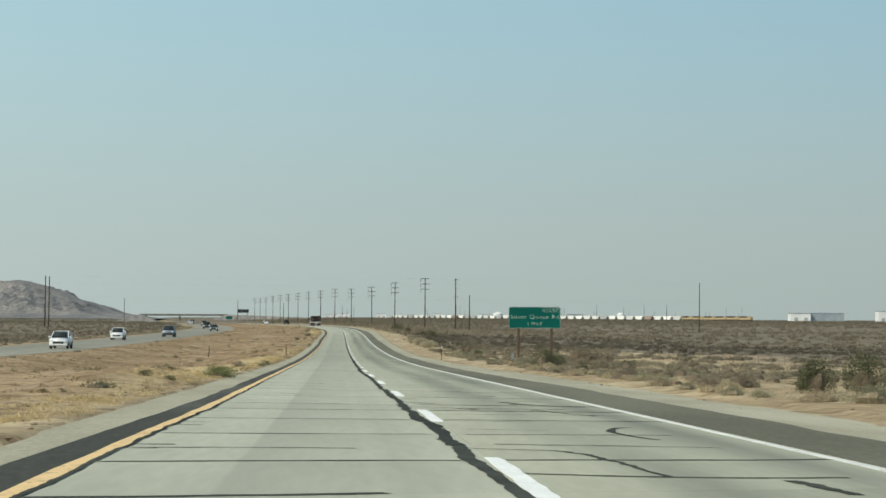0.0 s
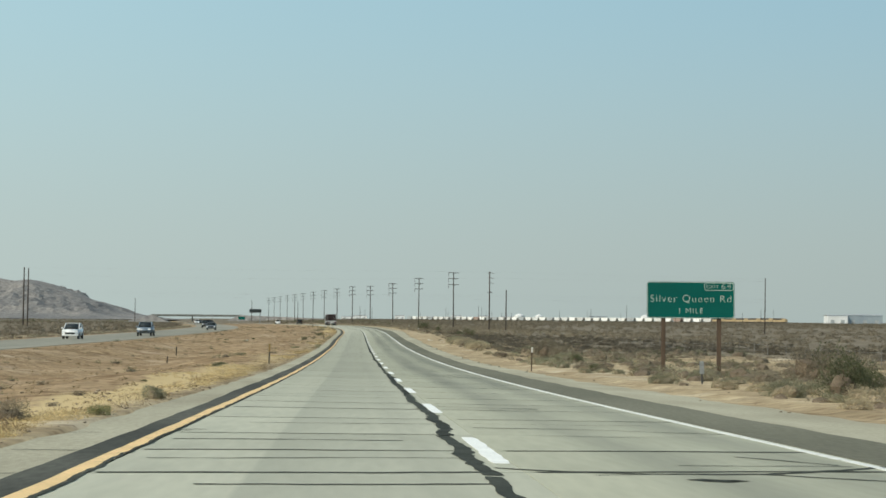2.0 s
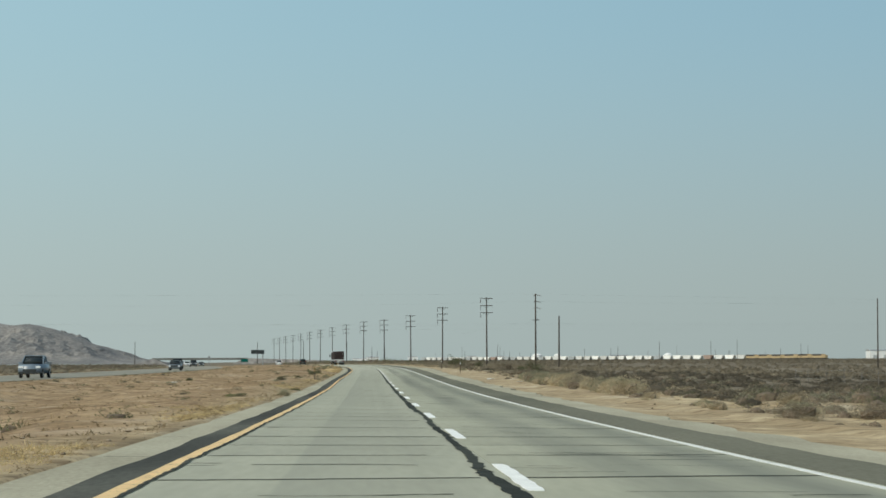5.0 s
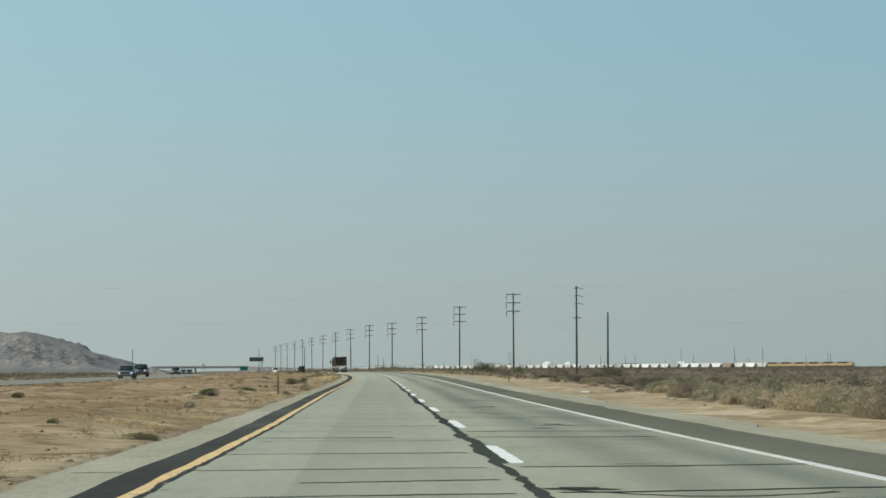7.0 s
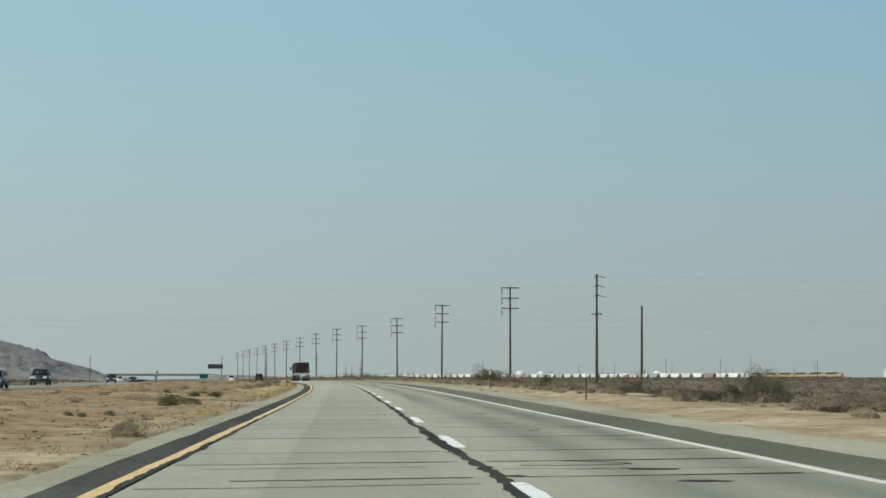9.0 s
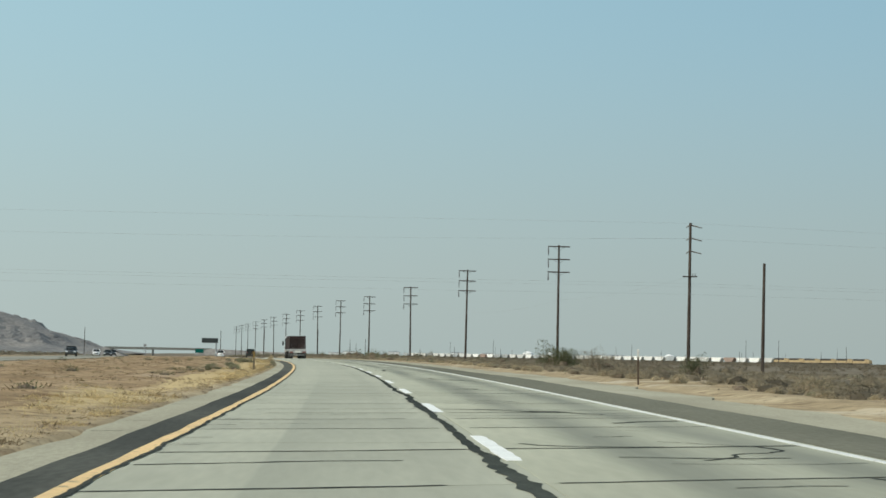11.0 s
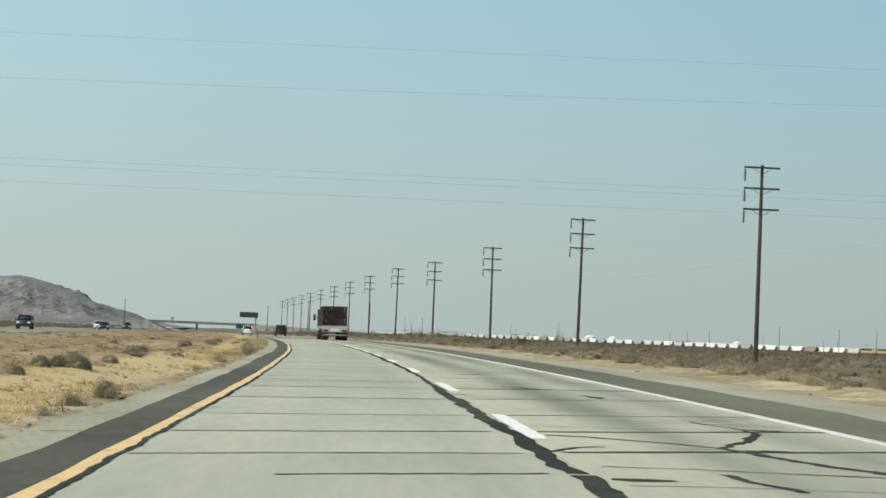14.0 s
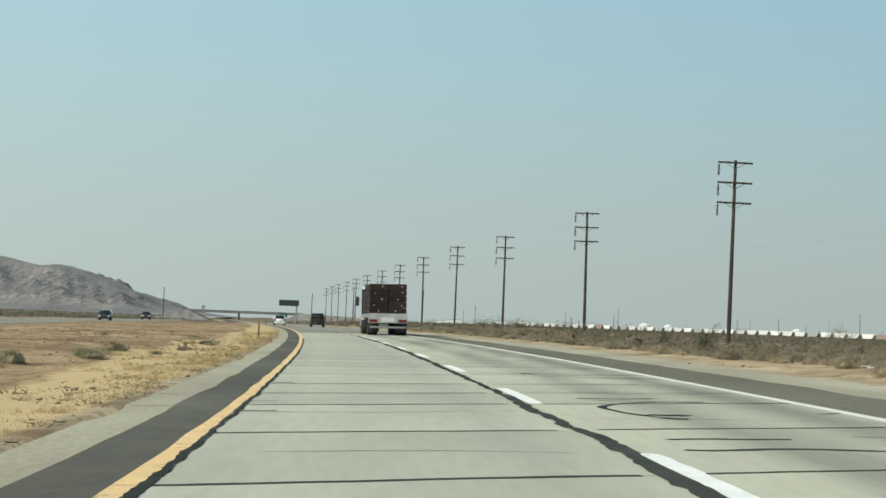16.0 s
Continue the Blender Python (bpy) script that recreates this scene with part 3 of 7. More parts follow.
def box(bm, x0, x1, y0, y1, z0, z1, bevel=0.0):
    r = bmesh.ops.create_cube(bm, size=1.0)
    vs = r["verts"]
    for v in vs:
        v.co = Vector((x0 + (v.co.x + 0.5) * (x1 - x0), y0 + (v.co.y + 0.5) * (y1 - y0), z0 + (v.co.z + 0.5) * (z1 - z0)))
    if bevel:
        es = list({e for v in vs for e in v.link_edges})
        bmesh.ops.bevel(bm, geom=es, offset=bevel, segments=1, affect="EDGES")


def tube(bm, a, b, r0, r1=None, n=8, caps=True):
    """A tapered round bar from a to b."""
    a, b = Vector(a), Vector(b)
    r1 = r0 if r1 is None else r1
    q = (b - a).to_track_quat("Z", "Y")
    ring = []
    for p, r in ((a, r0), (b, r1)):
        ring.append([bm.verts.new(p + q @ Vector((math.cos(2 * math.pi * i / n) * r, math.sin(2 * math.pi * i / n) * r, 0))) for i in range(n)])
    for i in range(n):
        j = (i + 1) % n
        bm.faces.new((ring[0][i], ring[0][j], ring[1][j], ring[1][i]))
    if caps:
        bm.faces.new(ring[0][::-1])
        bm.faces.new(ring[1])


def prism(bm, outline, x0, x1, taper=None):
    """An outline in (y, z) drawn out from x0 to x1; taper(y, z) gives the share of the half width there."""
    cx, hw = (x0 + x1) / 2, (x1 - x0) / 2
    a = [bm.verts.new((cx - hw * (taper(y, z) if taper else 1), y, z)) for y, z in outline]
    b = [bm.verts.new((cx + hw * (taper(y, z) if taper else 1), y, z)) for y, z in outline]
    n = len(outline)
    for i in range(n):
        j = (i + 1) % n
        bm.faces.new((a[i], b[i], b[j], a[j]))
    bm.faces.new(a)
    bm.faces.new(b[::-1])
    bmesh.ops.recalc_face_normals(bm, faces=bm.faces[:])


def ribbon(name, s0, s1, step, left, right, up, depth, mat, parent=None, label="", edge=0.0, seed=0, drift=None, drift_right=None, sway=None):
    """A solid strip along the road between two side lines; edge is how ragged its sides are; drift gives the left line's place, drift_right the right one's, sway shifts both."""
    rng = np.random.RandomState(seed)
    n = int((s1 - s0) / step) + 1
    ss = np.linspace(s0, s1, n)
    el, er = edge if isinstance(edge, tuple) else (edge, edge)
    wl = np.convolve(rng.uniform(-1, 1, n + 2), [0.3, 0.4, 0.3], "valid") * el * 1.6
    wr = np.convolve(rng.uniform(-1, 1, n + 2), [0.3, 0.4, 0.3], "valid") * er * 1.6
    x, y, z, th, e = line_at(ss)
    if drift:
        left = np.interp(ss, *drift)
    if drift_right:
        right = np.interp(ss, *drift_right)
    if sway:
        left, right = left + np.interp(ss, *sway), right + np.interp(ss, *sway)
    verts, faces = [], []
    cols = []
    for side in (left + wl, right + wr):
        cols.append((x + np.cos(th) * side, y + np.sin(th) * side, z + e * np.clip(side, -5.2, 8.0)))
    for i in range(n):
        for (cx, cy, cz), dz in ((cols[0], up), (cols[1], up), (cols[0], up - depth), (cols[1], up - depth)):
            verts.append((cx[i], cy[i], cz[i] + dz))
    for i in range(n - 1):
        a, b = 4 * i, 4 * (i + 1)
        faces += [(a, a + 1, b + 1, b), (a + 2, b + 2, b + 3, a + 3), (a, b, b + 2, a + 2), (a + 1, a + 3, b + 3, b + 1)]
    faces += [(0, 2, 3, 1), (4 * n - 4, 4 * n - 3, 4 * n - 1, 4 * n - 2)]
    return mesh_object(name, verts, faces, mat, parent, label)


def road_frame(s, side, up=0.0):
    """A pose on the road: x to the right, y ahead, z off the surface."""
    p0, p1, pr = road_point(s - 1.5, side), road_point(s + 1.5, side), road_point(s, side + 1.0)
    c = road_point(s, side, up)
    fwd = (p1 - p0).normalized()
    right = (pr - road_point(s, side)).normalized()
    upv = right.cross(fwd).normalized()
    right = fwd.cross(upv)
    m = Matrix((right, fwd, upv)).transposed().to_4x4()
    return Matrix.Translation(c) @ m


# ---------- ground ----------
def grow(a, b, first, ratio):
    out, step = [a], first
    while out[-1] < b:
        out.append(out[-1] + step)
        step *= ratio
    out[-1] = b
    return out


def straw_cover(x, y, side):
    """Share of dry grass on the ground: long strips beside the inner gravel, thicker farther along."""
    want = np.interp(y, [0, 60, 80, 130, 150, 200, 250, 400, 430, 470, 700], [0.35, 0.4, 0.8, 0.8, 0.4, 0.2, 0.08, 0.15, 0.75, 0.85, 0.85])
    strip = smooth(-side, 4.7, 5.4) * (1 - smooth(-side, 5.8, 8.2))
    patch = 0.5 + 0.5 * wobble(x * 0.9, y * 0.22, 0.9, 51)
    return np.clip(1.5 * want * strip * (0.45 + 0.75 * patch), 0, 1) * (side < 0)


def build_ground():
    ys = list(np.arange(-60, 700, 1.6)) + grow(700, 4900, 2.0, 1.02)
    right = [7.9, 8.35, 8.75, 9.3] + list(np.arange(10.0, 30, 0.8)) + grow(30, 2600, 1.2, 1.07)
    left = [4.6, 4.7] + list(np.arange(5.0, 28, 0.7)) + grow(28, 2600, 1.2, 1.07)
    sides = [-a for a in reversed(left)] + [-3.5, 0, 4] + right
    ys, sides = np.array(ys), np.array(sides)
    rx = np.interp(ys, LINE[1], LINE[0])
    th = np.interp(ys, LINE[1], LINE[3])
    X = rx[:, None] + sides[None] / np.cos(th)[:, None]
    Y = np.repeat(ys[:, None], len(sides), 1)
    Z = ground_z(X, Y)
    me = bpy.data.meshes.new("ground")
    idx = np.arange(X.size).reshape(X.shape)
    f = np.stack([idx[:-1, :-1], idx[:-1, 1:], idx[1:, 1:], idx[1:, :-1]], -1).reshape(-1, 4)
    me.from_pydata(np.stack([X, Y, Z], -1).reshape(-1, 3).tolist(), [], f.tolist())
    me.materials.append(M["ground"])
    me.polygons.foreach_set("use_smooth", [True] * len(me.polygons))
    side = np.repeat(sides[None], len(ys), 0)
    cover = np.where(side > 0, 0.95 * np.maximum(smooth(side + 14 * wobble(X, Y, 0.12, 8) + 12 * wobble(X, Y, 0.035, 14), 46, 92), smooth(Y + 1.1 * np.minimum(side, 60) + 22 * wobble(X, Y, 0.06, 15), 225, 300) * smooth(side + 1.5 * wobble(X, Y, 0.15, 8), np.interp(Y, [300, 420], [12.5, 10.0]), np.interp(Y, [300, 420], [19.0, 17.0]))), smooth(-side + 1.5 * wobble(X, Y, 0.2, 9), 40, 46) * 0.9)
    med = smooth(-side, 5.0, 7.5) * (1 - smooth(-side, 36, 44))
    me.attributes.new("straw", "FLOAT", "POINT").data.foreach_set("value", straw_cover(X, Y, side).reshape(-1).astype(np.float32))
    me.attributes.new("median", "FLOAT", "POINT").data.foreach_set("value", med.reshape(-1).astype(np.float32))
    cover = np.maximum(cover, 1.0 * smooth(Y, 800, 1100) * (np.abs(side) > 9) * (np.abs(side + 32) > 7))
    me.attributes.new("cover", "FLOAT", "POINT").data.foreach_set("value", cover.reshape(-1).astype(np.float32))
    return tagged(new("ground", me), "dry sandy desert ground with tan and rusty patches", "ground", kind="structure")


build_ground()

# ---------- roads ----------
STRIP_EDGE = ([-10, 22, 40, 105, 114, 200, 276, 290, 335, 430, 480, 546, 562, 900], [-4.1, -4.0, -3.86, -3.95, -4.0, -4.0, -3.9, -4.0, -4.13, -3.95, -4.09, -4.22, -4.1, -4.2])
PAINT_SWAY = ([0, 22, 32, 60, 105, 200, 276, 328, 380, 424, 475, 541, 560], [0.0, 0.0, 0.06, 0.0, -0.06, 0.0, 0.09, -0.09, 0.0, 0.1, 0.0, -0.03, 0.04])
SEAM_SWAY = ([0, 16, 50, 85, 105, 156, 230, 276, 327, 410, 443, 492, 560], [-0.15, -0.165, -0.27, -0.31, -0.25, -0.14, -0.09, -0.05, -0.135, -0.185, -0.15, -0.11, -0.12])
ASPHALT_EDGE = ([0, 27, 62, 82, 165, 184, 300, 335, 356, 405, 455, 473, 540, 700], [5.4, 5.45, 5.6, 5.3, 5.22, 5.0, 5.2, 5.03, 5.08, 5.2, 5.5, 5.15, 5.3, 5.4])
GRAVEL_EDGE = ([0, 34, 71, 101, 170, 195, 300, 340, 367, 463, 483, 540, 700], [7.1, 7.2, 7.6, 7.7, 6.55, 6.3, 6.5, 6.6, 6.5, 7.4, 6.8, 7.0, 7.2])
road = ribbon("road", -10, 2300, 4.0, -3.44, 3.78, -0.012, 0.3, M["joint"])
tagged(road, "jointed grey concrete freeway carriageway, two lanes, dark tar-sealed cracks", "road", kind="structure")
inner = ribbon("shoulder_inner", -10, 2300, 1.0, -4.1, -3.445, -0.004, 0.25, M["asphalt_dark"], edge=(0.03, 0.0), seed=2, drift=STRIP_EDGE)
tagged(inner, "narrow dark asphalt strip beside the yellow line", "road shoulder", kind="structure")
inner_g = ribbon("shoulder_inner_gravel", -10, 2300, 1.0, -4.68, -3.8, -0.02, 0.3, M["gravel"], edge=(0.12, 0.0), seed=3)
tagged(inner_g, "grey compacted gravel strip along the median", "road shoulder", kind="structure")
outer = ribbon("shoulder_outer", -10, 2300, 1.0, 3.785, 6.0, -0.004, 0.25, M["asphalt"], edge=(0.0, 0.07), seed=4, drift_right=ASPHALT_EDGE)
tagged(outer, "dark grey asphalt shoulder beside the white edge line", "road shoulder", kind="structure")
outer_g = ribbon("shoulder_outer_gravel", -10, 2300, 1.0, 4.6, 9.0, -0.02, 0.3, M["gravel"], edge=(0.0, 0.25), seed=5, drift_right=GRAVEL_EDGE)
tagged(outer_g, "pale gravel strip beside the asphalt shoulder", "road shoulder", kind="structure")


def other_carriageway():
    verts, faces = [], []
    ys = np.arange(-60, 2300, 5.0)
    rx, th = np.interp(ys, LINE[1], LINE[0]), np.interp(ys, LINE[1], LINE[3])
    sides = [-26.4, -37.6]
    for i, y in enumerate(ys):
        zz = float(np.interp(s_at_y(y), *LEFT_PLAIN)) + 0.03
        for sd in sides:
            verts.append((rx[i] + sd / math.cos(th[i]), y, zz))
        for sd in sides:
            verts.append((rx[i] + sd / math.cos(th[i]), y, zz - 0.5))
    for i in range(len(ys) - 1):
        a, b = 4 * i, 4 * i + 4
        faces += [(a + 1, a, b, b + 1), (a, a + 2, b + 2, b), (a + 3, a + 1, b + 1, b + 3)]
    ob = mesh_object("road_opposite", verts, faces, M["slab_far"])
    return tagged(ob, "grey opposite carriageway beyond the dirt median", "road", kind="structure")


M["slab_far"] = material("far_carriageway_surface", [(0.2, 0.19, 0.15), (0.25, 0.238, 0.188), (0.29, 0.276, 0.22)], rough=0.85, scale=0.1, fine=2, fine_amount=0.12, stretch=(1, 0.1, 1))
other_carriageway()


def opposite_point(y, side, up=0.0):
    rx, th = np.interp(y, LINE[1], LINE[0]), np.interp(y, LINE[1], LINE[3])
    return Vector((rx + side / math.cos(th), y, float(np.interp(s_at_y(y), *LEFT_PLAIN)) + 0.03 + up)), th


# ---------- road markings ----------
def ragged_strip(name, pts, width, mat, parent, seed, up=0.004, jitter=0.35):
    """A thin uneven band of sealant along a chain of (s, side) points."""
    rng = random.Random(seed)
    L, R = [], []
    a0 = b0 = 0.0
    for i, (s, d) in enumerate(pts):
        a, b = pts[max(0, i - 1)], pts[min(len(pts) - 1, i + 1)]
        t = Vector((b[1] - a[1], b[0] - a[0]))
        t = t.normalized() if t.length > 1e-6 else Vector((1, 0))
        n = Vector((t.y, -t.x))
        w = width * 0.5
        a0 = 0.6 * a0 + 0.6 * rng.uniform(-jitter, jitter)
        b0 = 0.6 * b0 + 0.6 * rng.uniform(-jitter, jitter)
        l, r = w * max(0.1, 1 + a0), w * max(0.1, 1 + b0)
        L.append(road_point(s - n.y * l, d - n.x * l, up))
        R.append(road_point(s + n.y * r, d + n.x * r, up))
    verts = L + R
    k = len(L)
    faces = [(i, i + k, i + k + 1, i + 1) for i in range(k - 1)]
    ob = mesh_object(name, verts, faces, mat, parent)
    me = ob.data
    if me.polygons[0].normal.z < 0:
        me.flip_normals()
    return ob


ribbon("yellow_edge_line", -8, 1500, 0.8, -3.575, -3.42, 0.006, 0.012, M["yellow"], road, "worn yellow painted edge line", edge=0.016, seed=8, sway=PAINT_SWAY)
ribbon("white_edge_line", -8, 1500, 0.8, 3.52, 3.64, 0.006, 0.012, M["edge_white"], road, "worn white painted edge line", edge=0.012, seed=9)


def lane_dashes():
    me = None
    n = 0
    s_end = 19.068 - 14.63
    while s_end < 900:
        ln = 5.4
        mid = s_end - ln / 2
        if me is None:
            bm = bmesh.new()
            rng = random.Random(3)
            k = 12
            top = []
            for i in range(k + 1):
                y = -ln / 2 + ln * i / k
                a = 0.02 if i in (0, k) else 0.0
                top.append((bm.verts.new((-0.088 + a + rng.uniform(-0.014, 0.014), y, 0)), bm.verts.new((0.088 - a + rng.uniform(-0.014, 0.014), y, 0))))
            for i in range(k):
                bm.faces.new((top[i][0], top[i][1], top[i + 1][1], top[i + 1][0]))
            r = bmesh.ops.extrude_face_region(bm, geom=bm.faces[:])
            bmesh.ops.translate(bm, verts=[v for v in r["geom"] if isinstance(v, bmesh.types.BMVert)], vec=(0, 0, 0.006))
            bmesh.ops.recalc_face_normals(bm, faces=bm.faces[:])
            ob = part("lane_dash", bm, M["dash"], road, "white painted lane dash with chipped ends")
            me = ob.data
        else:
            ob = new("lane_dash", me)
            ob.parent = road
            ob["label"] = "white painted lane dash with chipped ends"
        ob.matrix_world = road_frame(mid, float(np.interp(mid, *SEAM_SWAY)) + 0.19, 0.002)
        s_end += 14.63
        n += 1


lane_dashes()


def centre_seam():
    """The long wandering band of crack sealant left of the dashes, in stretches, swelling where cracks run into it."""
    rng = random.Random(12)
    s = -6.0
    k = 0
    d = 0.0
    while s < 760:
        end = s + rng.uniform(5, 11)
        pts, width = [], rng.uniform(0.1, 0.19) * (1.25 if rng.random() < 0.25 else 1.0)
        t = s
        while t < end + 0.1:
            d = 0.93 * d + rng.uniform(-0.02, 0.02)
            pts.append((t, float(np.interp(t, *SEAM_SWAY)) + d + rng.uniform(-0.018, 0.018)))
            t += 0.28
        ragged_strip("tar_seam", pts, width, M["tar"], road, 100 + k, 0.005, 0.42)
        s = end
        k += 1


centre_seam()


def edge_seam():
    """Ragged sealant along the slab edge at the yellow line, with short teeth that reach into the lane."""
    rng = random.Random(14)
    s, k, lean = 4.0, 0, 0.0
    while s < 640:
        ln = rng.uniform(4.0, 8.0)
        w = 0.055 + 0.04 * math.exp(-((s - 332) / 14) ** 2) + 0.025 * math.exp(-((s - 547) / 10) ** 2)
        pts = []
        for t in np.arange(s, s + ln + 0.15, 0.15):
            lean = 0.85 * lean + rng.uniform(-0.012, 0.012)
            pts.append((t, -3.425 + float(np.interp(t, *PAINT_SWAY)) + 0.3 * w + lean))
        ragged_strip("edge_seal", pts, w, M["tar"], road, 1700 + k, 0.0068, 0.5)
        k += 1
        for _ in range(rng.randint(0, 2)):
            a = rng.uniform(s, s + ln)
            reach = rng.uniform(0.12, 0.42)
            tooth = [(a + 0.35 * reach * u + rng.uniform(-0.01, 0.01), -3.4 + float(np.interp(a, *PAINT_SWAY)) + reach * u) for u in np.linspace(0, 1, 6)]
            ragged_strip("edge_seal", tooth, rng.uniform(0.03, 0.09), M["tar"], road, 2700 + k, 0.0046, 0.7)
        s += ln


edge_seam()

# the saw-cut joints lie askew, at four spacings in turn
SKEW = 0.47
SKEW_FROM = -1.6
# sealed lines across the left-hand lane, cracks among them
SEALED = [13.8, 17.9, 20.2, 23.5, 28.4, 32.7, 36.1, 37.7, 41.7, 43.4, 48.0, 52.0, 55.7, 61.5, 66.5, 69.9, 73.4, 75.5, 78.6, 83.4, 87.0, 90.7, 95.7, 102.6, 106.3, 110.4, 112.6, 118.5, 122.2, 125.8,
          129.6, 136.7, 140.3, 144.2, 148.0, 153.8, 156.1, 158.9, 161.8, 240.8, 243.7, 248.3, 252.5, 258.1, 260.7, 264.8, 269.5, 274.1, 277.8, 279.7, 284.0, 289.3, 293.3, 297.2, 302.9, 308.4, 311.9,
          316.3, 325.6, 329.2, 333.7, 407.7, 409.9, 413.5, 416.2, 422.4, 426.6, 432.1, 434.0, 438.9, 442.3, 445.9, 451.6, 457.3, 460.8, 464.7, 466.1, 470.0, 475.9, 479.8, 483.4, 491.1, 493.5, 497.0,
          500.9, 506.5, 511.9, 515.3, 519.4, 526.1, 531.4, 535.0, 538.9, 544.8]
KNOWN = ((12, 164), (240, 336), (407, 547))


def known(s):
    return any(a < s < b for a, b in KNOWN)


JOINTS, CRACKED = [], list(SEALED)
_s, _i = -8.2, 0
while _s < 2200:
    near = min(SEALED, key=lambda q: abs(q - _s))
    if abs(near - _s) < 1.15 and near in CRACKED:
        CRACKED.remove(near)
        JOINTS.append(near)
    else:
        JOINTS.append(_s)
    _s += (3.60, 3.90, 5.41, 5.70)[_i % 4]
    _i += 1


def askew(s):
    """How far a line across the lanes runs ahead for each metre to the right."""
    return SKEW - 0.17 * math.exp(-((s - 300) / 40) ** 2)


def across(s, lo, hi, rng, n=16, amp=0.04, slope=0.0):
    """Points of a sealed line from lo to hi across the road."""
    ph = rng.uniform(0, 6.28)
    return [(s + (askew(s) + slope) * (d - SKEW_FROM) + amp * math.sin(d * 1.7 + ph) + rng.uniform(-0.02, 0.02), d) for d in np.linspace(lo, hi, n)]


def joint_seals():
    """Sealed transverse joints and cracks across each lane."""
    rng = random.Random(21)
    k = 0
    for s in JOINTS:
        if s > 640:
            break
        for lo, hi in ((-3.38, -0.3), (0.1, 3.5)):
            if lo > 0 and rng.random() < 0.12:
                continue
            w = rng.choice((0.06, 0.07, 0.08, 0.1, 0.12)) * (1.1 if lo > 0 else 1.0)
            a, b = lo + (rng.uniform(0, 1.2) if rng.random() < 0.05 else 0), hi - (rng.uniform(0, 1.2) if rng.random() < 0.08 else 0)
            ragged_strip("joint_seal", across(s, a, b, rng), w, M["tar"], road, 500 + k, 0.004, 0.5)
            k += 1
    # slabs cracked across the middle
    for s in CRACKED:
        lo = -3.35 + (rng.uniform(0, 1.2) if rng.random() < 0.4 else 0)
        hi = -0.3 - (rng.uniform(0, 1.0) if rng.random() < 0.3 else 0)
        ragged_strip("tar_crack", across(s, lo, hi, rng, 18, 0.06), rng.choice((0.045, 0.06, 0.08)), M["tar"], road, 3000 + k, 0.0042, 0.6)
        k += 1
    for s0, s1 in zip(JOINTS[:-1], JOINTS[1:]):
        if s1 > 640:
            break
        for lo, hi in ((-3.35, -0.3), (0.15, 3.5)):
            if rng.random() > (0.6 if not known(s0) else 0.5 if lo > 0 else 0.0):
                continue
            s = s0 + (s1 - s0) * rng.uniform(0.3, 0.7)
            a, b = (lo, hi) if rng.random() < 0.4 else (lo + rng.uniform(0, 1.6), hi - rng.uniform(0, 1.0))
            pts = across(s, a, b, rng, 18, rng.uniform(0.03, 0.2), rng.uniform(-0.5, 0.05))
            ragged_strip("tar_crack", pts, rng.choice((0.025, 0.03, 0.045, 0.07)), M["tar"], road, 3200 + k, 0.0042, 0.6)
            k += 1
            if lo > 0 and rng.random() < 0.3:
                # a blot where the sealant pooled
                j = rng.randrange(3, 14)
                q = [(pts[j][0] + rng.uniform(-0.08, 0.08), pts[j][1] + 0.07 * i) for i in range(rng.randint(4, 9))]
                ragged_strip("tar_blot", q, rng.uniform(0.14, 0.34), M["tar"], road, 4000 + k, 0.0047, 0.6)
    # wandering cracks of the right-hand lane in the stretches between
    for s in np.arange(166, 620, 3.4):
        if known(s):
            continue
        d = rng.uniform(0.5, 3.2)
        t = s + rng.uniform(0, 5)
        pts = []
        ang = rng.uniform(-0.25, 0.25) if rng.random() < 0.6 else rng.uniform(0.4, 1.0)
        sign = rng.choice((-1, 1))
        for i in range(rng.randint(6, 30)):
            pts.append((t, d))
            ang += rng.uniform(-0.42, 0.42)
            t += 0.2 * math.sin(ang)
            d += 0.2 * math.cos(ang) * sign
            if d > 3.5 or d < -3.5 or abs(d) < 0.3:
                break
        if len(pts) > 2:
            ragged_strip("tar_crack", pts, rng.choice((0.03, 0.05, 0.08, 0.14)), M["tar"], road, 900 + k, 0.0045, 0.6)
            k += 1


joint_seals()


def shoulder_cracks():
    """Dark cracks by which the joints run on across the inner gravel."""
    rng = random.Random(33)
    for k, s in enumerate(JOINTS):
        if not 10 < s < 620 or rng.random() > 0.6:
            continue
        lo, hi = -4.62 + rng.uniform(0, 0.12), rng.choice((-3.95, -4.05, -4.2))
        pts = [(q + askew(s) * 0.4, d) for q, d in across(s, lo, hi, rng, 9, 0.03)]
        ragged_strip("shoulder_crack", pts, rng.uniform(0.025, 0.06), M["tar"], inner_g, 2500 + k, -0.014, 0.6)


shoulder_cracks()

CRACK_COUNT = [0]


